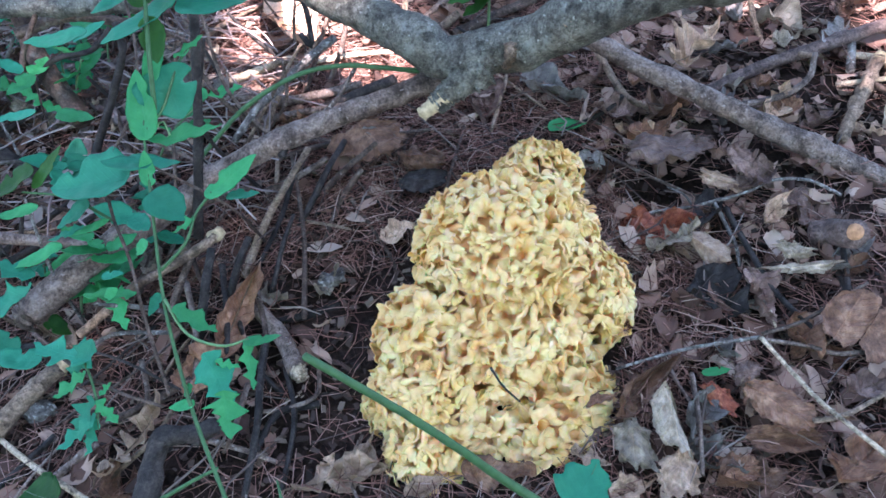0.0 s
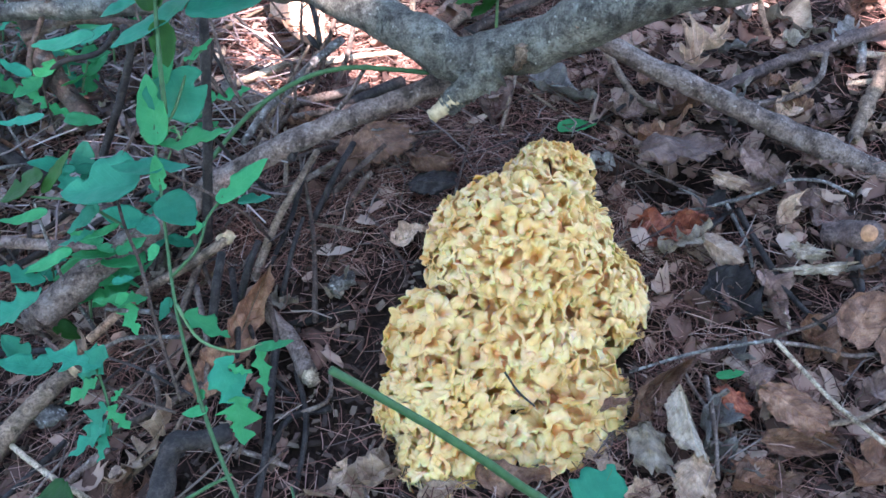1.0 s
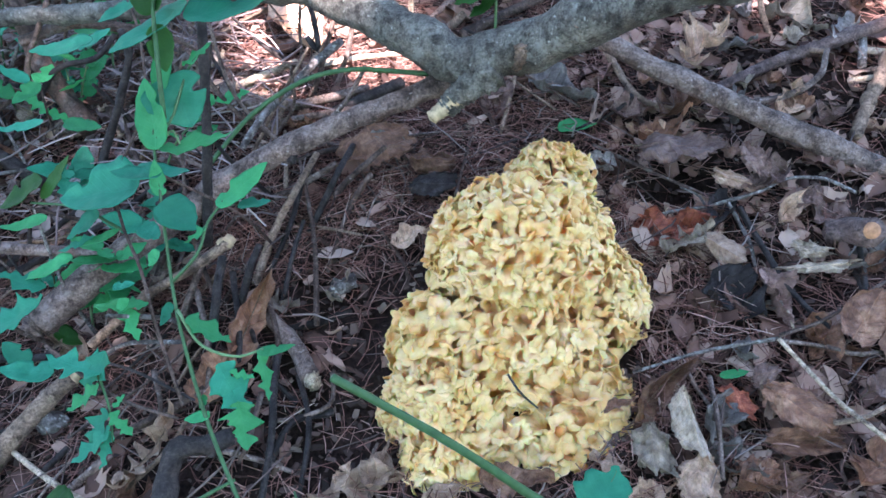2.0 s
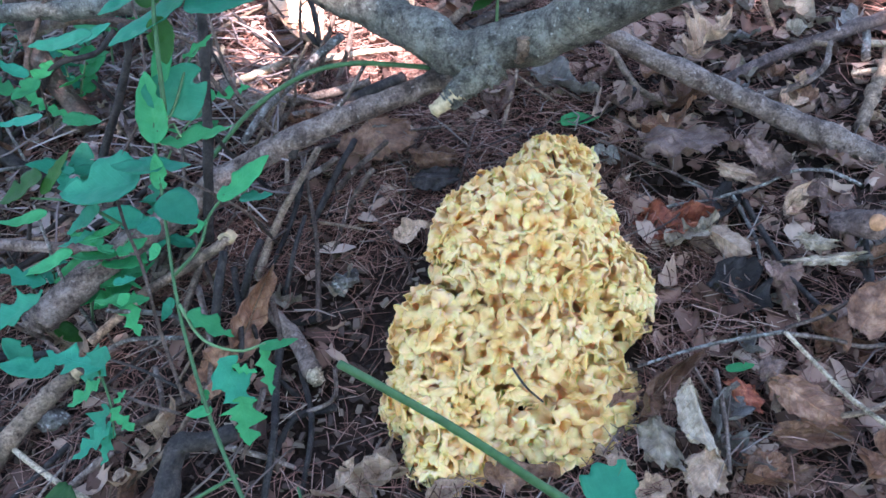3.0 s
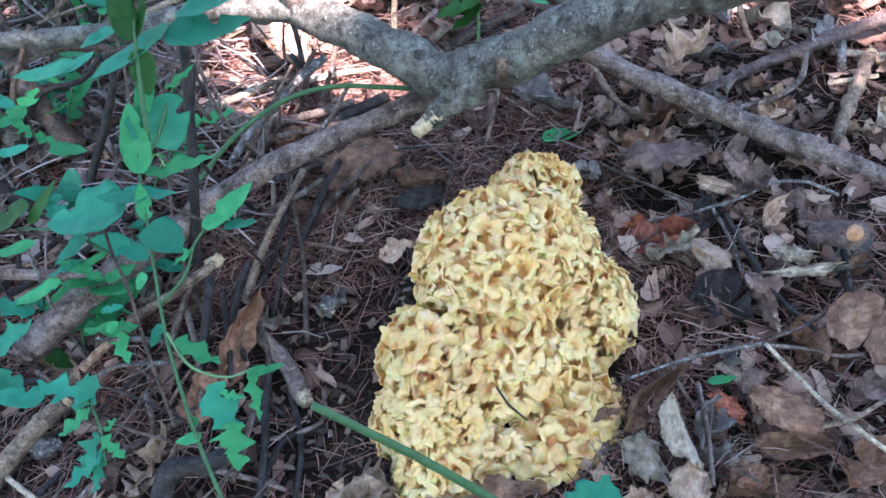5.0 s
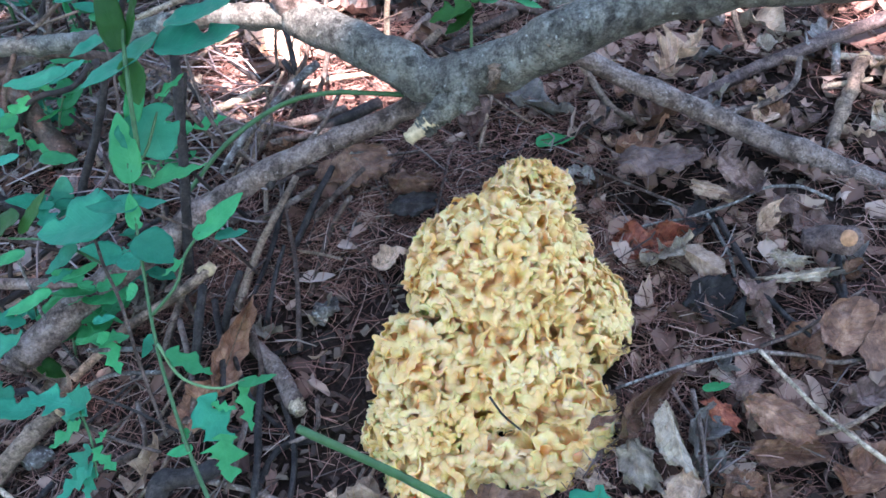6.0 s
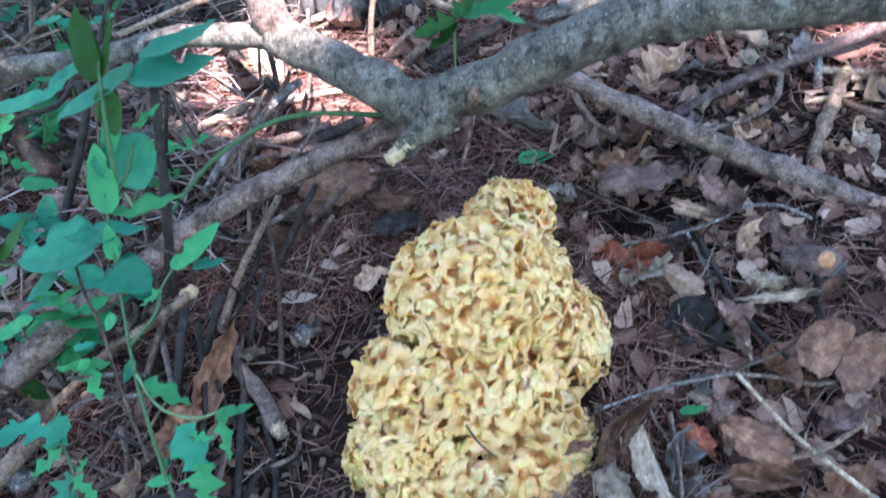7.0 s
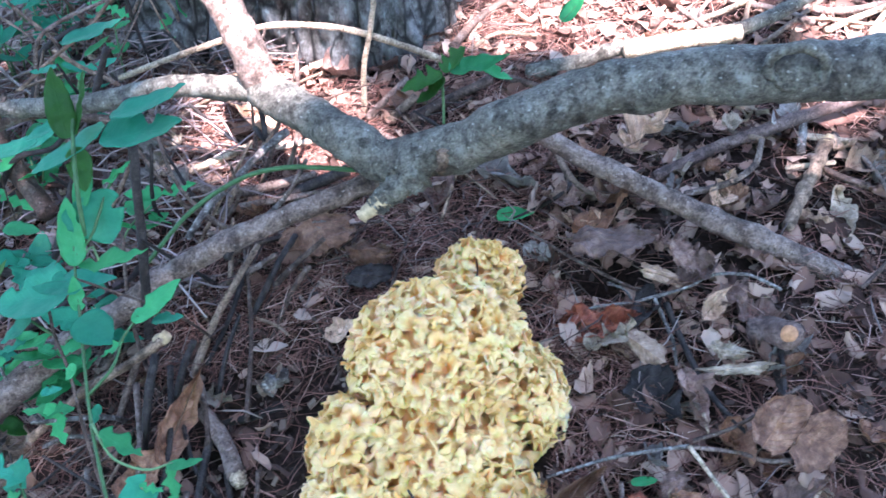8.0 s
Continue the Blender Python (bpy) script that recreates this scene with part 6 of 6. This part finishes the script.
def crumb_mass(n, seed):
    """Small angular bits of bark, leaf and wood."""
    rng = np.random.default_rng(seed)
    cx, cy = rng.uniform(-1.0, 1.0, n), rng.uniform(-0.1, 1.7, n)
    keep = fringe(cx, cy, rng)
    cx, cy = cx[keep], cy[keep]
    n = len(cx)
    size = rng.uniform(0.0015, 0.0045, n) * rng.uniform(0.5, 1.3, n)
    c = np.stack([cx, cy, ground(cx, cy) + rng.uniform(0.001, 0.008, n)], 1)
    box = np.array([(-1, -1, -1), (1, -1, -1), (1, 1, -1), (-1, 1, -1), (-1, -1, 1), (1, -1, 1), (1, 1, 1), (-1, 1, 1)], float) * (1, 0.55, 0.16)
    b = box[None] * (1 + rng.normal(0, 0.3, (n, 8, 3)))
    yaw, tilt = rng.uniform(0, 6.28, n), rng.normal(0, 0.35, n)
    x, y, z = b[..., 0], b[..., 1], b[..., 2]
    x, z = x * np.cos(tilt)[:, None] - z * np.sin(tilt)[:, None], x * np.sin(tilt)[:, None] + z * np.cos(tilt)[:, None]
    x, y = x * np.cos(yaw)[:, None] - y * np.sin(yaw)[:, None], x * np.sin(yaw)[:, None] + y * np.cos(yaw)[:, None]
    v = (c[:, None] + np.stack([x, y, z], -1) * size[:, None, None]).reshape(-1, 3)
    quads = np.array([(0, 3, 2, 1), (4, 5, 6, 7), (0, 1, 5, 4), (1, 2, 6, 5), (2, 3, 7, 6), (3, 0, 4, 7)])
    return v, (np.arange(n)[:, None, None] * 8 + quads[None]).reshape(-1, 4)


def flake_mass(n, seed, x0=-1.0, x1=1.0, y0=-0.1, y1=1.7):
    """Torn, curled bits of dead leaf lying every way over the soil."""
    rng = np.random.default_rng(seed)
    cx, cy = rng.uniform(x0, x1, n), rng.uniform(y0, y1, n)
    keep = (((cx - 0.213) / 0.034) ** 2 + ((cy - 0.608) / 0.022) ** 2 > 1) & (rng.random(n) < np.where((cx > 0.14) | (cy > 0.75), 1.0, 0.22)) & (((cx - 0.045) / 0.105) ** 2 + ((cy - 0.447) / 0.14) ** 2 > 1)
    keep &= fringe(cx, cy, rng)
    cx, cy = cx[keep], cy[keep]
    n = len(cx)
    nu, nv = 5, 4
    u, w = np.meshgrid(np.linspace(-1, 1, nu), np.linspace(-1, 1, nv), indexing="ij")
    size = rng.uniform(0.006, 0.017, n)[:, None, None]
    x = (u + rng.normal(0, 0.2, (n, nu, nv))) * size
    y = (w * (1 - 0.5 * u ** 2) * rng.uniform(0.35, 0.8, (n, 1, 1)) + rng.normal(0, 0.1, (n, nu, nv))) * size
    z = (rng.normal(0, 0.35, (n, 1, 1)) * u ** 2 + rng.normal(0, 0.35, (n, 1, 1)) * w ** 2 + rng.normal(0, 0.07, (n, nu, nv))) * size
    out = []
    for a, b, t in ((0, 2, rng.normal(0, 0.3, n)), (1, 2, rng.normal(0, 0.3, n)), (0, 1, rng.uniform(0, 6.28, n))):
        p = [x, y, z]
        c, s = np.cos(t)[:, None, None], np.sin(t)[:, None, None]
        p[a], p[b] = p[a] * c - p[b] * s, p[a] * s + p[b] * c
        x, y, z = p
    z = z + (ground(cx, cy) + rng.uniform(0.004, 0.013, n))[:, None, None]
    v = np.stack([x + cx[:, None, None], y + cy[:, None, None], z], -1).reshape(n, -1, 3)
    m = nu * nv
    low = v - np.array((0, 0, 0.0004))
    i, j = np.meshgrid(np.arange(nu - 1), np.arange(nv - 1), indexing="ij")
    a = (i * nv + j).ravel()
    up = np.stack([a, a + nv, a + nv + 1, a + 1], 1)
    edge = list(range(0, m, nv)) + list(range(m - nv + 1, m)) + list(range(m - 1 - nv, 0, -nv)) + list(range(nv - 2, 0, -1))
    rim = np.array([(p, q, q + m, p + m) for p, q in zip(edge, edge[1:] + edge[:1])])
    one = np.concatenate([up, up[:, ::-1] + m, rim])
    return np.concatenate([v, low], 1).reshape(-1, 3), (np.arange(n)[:, None, None] * 2 * m + one[None]).reshape(-1, 4)


v, f = flake_mass(8200, 9)
tagged(new("leaf_fragments", shell("leaf_fragments", v, f, "flake")), "torn brown fragments of dead leaves on the soil", "leaf litter", kind="stuff")
# old grey litter and stalks; extra pale colour stands in for skylight there
v, f = flake_mass(4200, 19, -0.95, -0.3, 0.58, 1.7)
tagged(new("leaf_fragments", shell("leaf_fragments", v, f, "paleflake")), "pale grey fragments of old leaves under the thicket", "leaf litter", kind="stuff")
v, f = needle_mass(2200, 25, -0.95, -0.18, 0.6, 1.6, 0.05, (0.04, 0.14), (0.0007, 0.0015))
tagged(new("twiglets", shell("twiglets", v, f, "paleflake")), "pale dry stalks and twiglets under the thicket", "twigs", kind="stuff")
v, f = needle_mass(3600, 15, 0.14, 0.85, 0.26, 0.95, 0.022, (0.015, 0.045), (0.0003, 0.0006))
tagged(new("pine_needles", shell("pine_needles", v, f, "needle")), "dry brown pine needles strewn over dead leaves", "pine needles", kind="stuff")
v, f = needle_mass(2600, 7, -0.85, 0.95, 0.26, 1.3, 0.02, (0.025, 0.09), (0.0005, 0.0012))
tagged(new("twiglets", shell("twiglets", v, f, "twiglet")), "thin broken twiglets strewn over the litter", "twigs", kind="stuff")
v, f = crumb_mass(36000, 8)
tagged(new("litter_crumbs", shell("litter_crumbs", v, f, "crumb", False)), "crumbs of bark, dead leaf and wood on the soil", "leaf litter", kind="stuff")


# ---- the fungus ----
LOBES = [  # centre, radii, reach of the fronds, paleness
    ((0.053, 0.487, 0.069), (0.0770, 0.066, 0.0620), 0.0100, 0.0),
    ((0.048, 0.432, 0.010), (0.0790, 0.062, 0.0570), 0.0112, 0.0),
    ((0.129, 0.474, 0.024), (0.0310, 0.050, 0.0370), 0.0095, 0.05),
    ((0.087, 0.590, 0.048), (0.0400, 0.026, 0.0520), 0.0088, -0.1),
    ((0.101, 0.3835, -0.014), (0.0430, 0.048, 0.0400), 0.0125, 0.06),
    ((-0.0115, 0.383, -0.011), (0.0510, 0.036, 0.0560), 0.0100, 0.0),
    ((-0.022, 0.424, 0.014), (0.0340, 0.047, 0.0530), 0.0118, 0.08),
    ((-0.006, 0.347, -0.021), (0.0410, 0.032, 0.0310), 0.0105, 0.1),
    ((0.080, 0.353, -0.019), (0.0430, 0.032, 0.0320), 0.0130, 0.06),
    ((0.037, 0.360, -0.022), (0.0310, 0.032, 0.0330), 0.0112, 0.1),
]


def lobe_field(p):
    """Rounded union of the lobes (negative inside) and which lobe is nearest."""
    d = np.stack([(np.sqrt((((p - np.array(l[0])) / np.array(l[1])) ** 2).sum(-1)) - 1) * min(l[1]) for l in LOBES], -1)
    k = 0.0022
    low = d.min(-1)
    return low - k * np.log(np.exp(-(d - low[..., None]) / k).sum(-1)), d.argmin(-1)


def heart(h=0.002, low=(-0.088, 0.302, -0.066), high=(0.182, 0.632, 0.148)):
    """The solid folded flesh that the fronds grow from."""
    ax = [a + np.arange(int((b - a) / h)) * h for a, b in zip(low, high)]
    p = np.stack(np.meshgrid(*ax, indexing="ij"), -1).reshape(-1, 3)
    d = np.concatenate([lobe_field(q)[0] for q in np.array_split(p, 16)])
    rng = np.random.default_rng(31)
    g = np.zeros(len(p))
    for length in (0.022,) * 12 + (0.012,) * 12:
        k = rng.normal(size=3)
        g += np.cos(p @ (k * 6.283 / length / np.linalg.norm(k)) + rng.uniform(0, 6.283))
    f = d + 0.0086 + 0.0013 * g / 1.6
    return skin(f.reshape([len(q) for q in ax]), np.array(low), h)


def skin(f, low, h):
    """A smooth quad skin round the part of a grid that is negative."""
    inside = f < 0
    n = np.array(f.shape)
    hit = np.zeros(n - 1, bool)
    first = inside[:-1, :-1, :-1]
    corners = [(i, j, k) for i in (0, 1) for j in (0, 1) for k in (0, 1)]
    for i, j, k in corners:
        hit |= inside[i:n[0] - 1 + i, j:n[1] - 1 + j, k:n[2] - 1 + k] != first
    cell = np.argwhere(hit)
    number = np.full(n - 1, -1, np.int32)
    number[hit] = np.arange(len(cell))
    val = {c: f[cell[:, 0] + c[0], cell[:, 1] + c[1], cell[:, 2] + c[2]] for c in corners}
    total, times = np.zeros((len(cell), 3), np.float32), np.zeros(len(cell), np.float32)
    for c in corners:
        for axis in range(3):
            if c[axis] == 0:
                e = tuple(c[q] + (q == axis) for q in range(3))
                cross = (val[c] < 0) != (val[e] < 0)
                step = np.where(cross, val[c] / np.where(cross, val[c] - val[e], 1), 0)
                for q in range(3):
                    total[:, q] += cross * (c[q] + (step if q == axis else 0))
                times += cross
    verts = low + (cell + total / times[:, None]) * h
    quads = []
    for axis in range(3):
        u, v = (axis + 1) % 3, (axis + 2) % 3
        a = inside[tuple(slice(0, -1) if q == axis else slice(1, -1) for q in range(3))]
        b = inside[tuple(slice(1, None) if q == axis else slice(1, -1) for q in range(3))]
        at = np.argwhere(a != b)
        flip = a[a != b]
        at[:, u] += 1
        at[:, v] += 1
        ring = []
        for du, dv in ((0, 0), (-1, 0), (-1, -1), (0, -1)):
            q = at.copy()
            q[:, u] += du
            q[:, v] += dv
            ring.append(number[q[:, 0], q[:, 1], q[:, 2]])
        ring = np.stack(ring, 1)
        ring[~flip] = ring[~flip][:, ::-1]
        quads.append(ring)
    quads = np.concatenate(quads)
    for _ in range(2):
        total, times = np.zeros_like(verts), np.zeros(len(verts))
        for a, b in ((0, 1), (1, 2), (2, 3), (3, 0)):
            for q in range(3):
                total[:, q] += np.bincount(quads[:, a], verts[quads[:, b], q], len(verts))
            times += np.bincount(quads[:, a], minlength=len(verts))
        verts = verts * 0.5 + total / np.maximum(times, 1)[:, None] * 0.5
    return verts, quads


def frond_seats(seed, apart, taken=()):
    """Where fronds grow: evenly scattered over the open skin of the lobes."""
    rng = np.random.default_rng(seed)
    seats, owner, gaps = [q for q, _, _ in taken], [k for _, k, _ in taken], [g for _, _, g in taken]
    first = len(seats)
    for k, (c, r, size, _) in enumerate(LOBES):
        u = rng.normal(size=(2600, 3))
        u /= np.linalg.norm(u, axis=1, keepdims=True)
        p = np.array(c) + u * np.array(r)
        d, near = lobe_field(p)
        p = p[(near == k) & (d > -0.0035) & (p[:, 2] > ground(p[:, 0], p[:, 1]) - 0.004)]
        gap = size * apart
        for q in p:
            if not seats or (((np.array(seats) - q) ** 2).sum(1) > (0.5 * gap + 0.5 * np.array(gaps)) ** 2).all():
                seats.append(q)
                owner.append(k)
                gaps.append(gap)
    return list(zip(seats, owner, gaps))[first:]


def axes_at(seat, rng, wild):
    """Outward, leaning and sideways directions at each seat."""
    n, e = len(seat), 0.002
    grad = np.stack([lobe_field(seat + e * np.eye(3)[i])[0] - lobe_field(seat - e * np.eye(3)[i])[0] for i in range(3)], 1)
    up = grad / np.linalg.norm(grad, axis=1, keepdims=True) + rng.normal(0, wild, (n, 3))
    up /= np.linalg.norm(up, axis=1, keepdims=True)
    lean = rng.normal(size=(n, 3)) + np.array((0, -0.4, -0.3))
    lean -= (lean * up).sum(1, keepdims=True) * up
    lean /= np.linalg.norm(lean, axis=1, keepdims=True)
    return up, lean, np.cross(up, lean)


def waves(rng, phi, parts):
    """A wandering line made of a few uneven waves."""
    out = np.zeros_like(phi)
    for m, amount in parts:
        out += amount * rng.uniform(0.5, 1.3, (len(phi), 1)) * np.sin(phi * m * rng.uniform(0.75, 1.25, (len(phi), 1)) + rng.uniform(0, 6.283, (len(phi), 1)))
    return out


def thicken(p, s, tone_value):
    """Sheets of points made into closed fronds with a rounded rim."""
    n, ns, nq = p.shape[:3]
    nor = np.cross(np.gradient(p, axis=1), np.gradient(p, axis=2))
    nor /= np.maximum(np.linalg.norm(nor, axis=-1, keepdims=True), 1e-9)
    low = p - nor * (0.0017 - 0.0007 * s)[..., None]
    i, j = np.meshgrid(np.arange(ns - 1), np.arange(nq - 1), indexing="ij")
    a = (i * nq + j).ravel()
    face = np.stack([a, a + 1, a + nq + 1, a + nq], 1)
    m = ns * nq
    edge = [i * nq for i in range(ns)] + [(ns - 1) * nq + j for j in range(1, nq)] + [i * nq + nq - 1 for i in range(ns - 2, -1, -1)]
    rim = np.array([(x + m, z + m, z, x) for x, z in zip(edge, edge[1:])])
    one = np.concatenate([face[:, ::-1], face + m, rim])
    return np.concatenate([p.reshape(n, m, 3), low.reshape(n, m, 3)], 1), np.concatenate([tone_value.reshape(n, m)] * 2, 1), one


def flesh_tone(rng, s, n, nq, own):
    """Tone along a frond: darker tan at the foot, pale blade, golden margin."""
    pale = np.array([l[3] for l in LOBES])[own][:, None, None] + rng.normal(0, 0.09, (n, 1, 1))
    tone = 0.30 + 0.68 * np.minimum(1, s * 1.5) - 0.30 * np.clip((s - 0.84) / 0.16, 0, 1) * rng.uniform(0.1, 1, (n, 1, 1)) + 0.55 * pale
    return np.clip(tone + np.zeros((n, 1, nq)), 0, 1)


def funnels(seats, seed=9, ns=9, nq=59):
    """Open cups that flare into a flat, lobed and ruffled lip round a deep hole."""
    rng = np.random.default_rng(seed)
    seat, own = np.array([q for q, _, _ in seats]), np.array([k for _, k, _ in seats])
    n = len(seat)
    up, lean, side = axes_at(seat, rng, 0.22)
    size = np.array([l[2] for l in LOBES])[own] * rng.uniform(0.85, 1.45, n)
    phi = np.linspace(-1, 1, nq)[None, :] * rng.uniform(1.9, 3.0, (n, 1))
    reach = 1 + waves(rng, phi, ((1.6, 0.16), (3.3, 0.14), (7.0, 0.11), (13.0, 0.075), (21.0, 0.04)))
    for _ in range(3):
        at, deep, wide = rng.uniform(-2.6, 2.6, (n, 1)), rng.uniform(0.1, 0.6, (n, 1)), rng.uniform(0.12, 0.3, (n, 1))
        reach *= 1 - deep * np.exp(-((phi - at) / wide) ** 2)
    s = np.linspace(0, 1, ns)[None, :, None]
    mouth = rng.uniform(0.20, 0.50, (n, 1, 1))
    flare = rng.uniform(0.15, 0.8, (n, 1, 1))
    rho = size[:, None, None] * (mouth * (0.55 + 0.45 * s) + (1.08 - mouth) * s ** 1.9 * reach[:, None, :])
    height = 0.0135 * np.sin(np.minimum(s * 1.75, 1.5708 + 0 * s)) - flare * size[:, None, None] * 0.45 * np.clip(s - 0.5, 0, 1) ** 1.5 * reach[:, None, :]
    curl = waves(rng, phi, ((1.3, 0.09), (2.9, 0.10), (6.0, 0.08), (11.0, 0.05)))[:, None, :] * size[:, None, None] * s ** 2.2
    oval = rng.uniform(0.7, 1.0, (n, 1, 1))
    x, y = rho * np.cos(phi)[:, None, :], rho * np.sin(phi)[:, None, :] * oval
    z = height + curl
    v3 = lambda q: q[:, None, None, :]
    base = seat - up * (0.0135 + 0.0014 * rng.normal(size=(n, 1)))
    p = v3(base) + z[..., None] * v3(up) + x[..., None] * v3(lean) + y[..., None] * v3(side)
    return (*thicken(p, s, flesh_tone(rng, s, n, nq, own)), own)


def fans(seats, seed=10, ns=8, nq=21):
    """Upright fans between the cups, bent over to one side, with a ruffled and notched margin."""
    rng = np.random.default_rng(seed)
    seat, own = np.array([q for q, _, _ in seats]), np.array([k for _, k, _ in seats])
    n = len(seat)
    up, lean, side = axes_at(seat, rng, 0.25)
    size = np.array([l[2] for l in LOBES])[own] * rng.uniform(1.0, 1.45, n)
    bend = np.clip(rng.normal(1.0, 0.4, n), 0.2, 1.9)[:, None, None]
    phi = np.linspace(-1, 1, nq)[None, :] * rng.uniform(0.6, 1.1, (n, 1))
    reach = 1 + waves(rng, phi, ((2.5, 0.09), (5.5, 0.11), (9.5, 0.09)))
    s = np.linspace(0, 1, ns)[None, :, None]
    r = size[:, None, None] * (0.10 + 1.05 * s * reach[:, None, :])
    f, y = r * np.cos(phi)[:, None, :], r * np.sin(phi)[:, None, :]
    turn = bend / (1.15 * size[:, None, None])
    th = f * turn
    lift = waves(rng, phi, ((3.0, 0.16), (6.5, 0.13), (11.0, 0.05)))[:, None, :] * size[:, None, None] * s ** 1.5 + rng.normal(0, 30, (n, 1, 1)) * y * y * s
    rise, out = np.sin(th) / turn + lift * np.sin(th), (1 - np.cos(th)) / turn - lift * np.cos(th)
    v3 = lambda q: q[:, None, None, :]
    base = seat - up * (0.0115 + 0.0015 * rng.normal(size=(n, 1)))
    p = v3(base) + rise[..., None] * v3(up) + out[..., None] * v3(lean) + y[..., None] * v3(side)
    return (*thicken(p, s, flesh_tone(rng, s, n, nq, own)), own)


def flesh_part(name, verts, faces, tone_value, parent, shift, label=""):
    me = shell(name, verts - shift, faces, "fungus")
    tint = me.attributes.new("flesh_tone", "FLOAT", "POINT")
    tint.data.foreach_set("value", np.asarray(tone_value, np.float32).ravel())
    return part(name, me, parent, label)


def cauliflower_fungus():
    """Lobes of flesh set with fronds; thirty fronds of each lobe are parts of it, the others are one mass."""
    root = new("cauliflower_mushroom", None)
    root.location = (0.04, 0.45, float(ground(0.04, 0.45)))
    shift = np.array(root.location)
    verts, quads = heart()
    mid = verts[quads].mean(1)
    quads = quads[mid[:, 2] > ground(mid[:, 0], mid[:, 1]) - 0.006]
    near = lobe_field(verts[quads].mean(1))[1]
    lobes = []
    for k in range(len(LOBES)):
        used, faces = np.unique(quads[near == k], return_inverse=True)
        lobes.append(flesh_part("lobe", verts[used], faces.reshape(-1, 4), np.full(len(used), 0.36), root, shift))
    cups = frond_seats(8, 1.06)
    v, f, r, count = [], [], [], 0
    for keep, (fv, fr, one, own) in ((30, funnels(cups)), (0, fans(frond_seats(18, 0.88, cups)))):
        forward = fv[:, :, 1].mean(1) - fv[:, :, 2].mean(1)
        for k in range(len(LOBES)):
            mine = np.flatnonzero(own == k)
            mine = mine[np.argsort(forward[mine])]
            for q in mine[:keep]:
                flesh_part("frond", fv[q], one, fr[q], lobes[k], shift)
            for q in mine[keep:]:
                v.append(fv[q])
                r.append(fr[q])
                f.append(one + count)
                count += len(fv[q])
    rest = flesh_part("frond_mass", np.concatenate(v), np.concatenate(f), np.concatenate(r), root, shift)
    tagged(rest, "ruffled cream fronds crowded over the lobes", kind="stuff")
    return tagged(root, "cream and yellow cauliflower mushroom of ruffled lobes on the needles", "mushroom")


cauliflower_fungus()
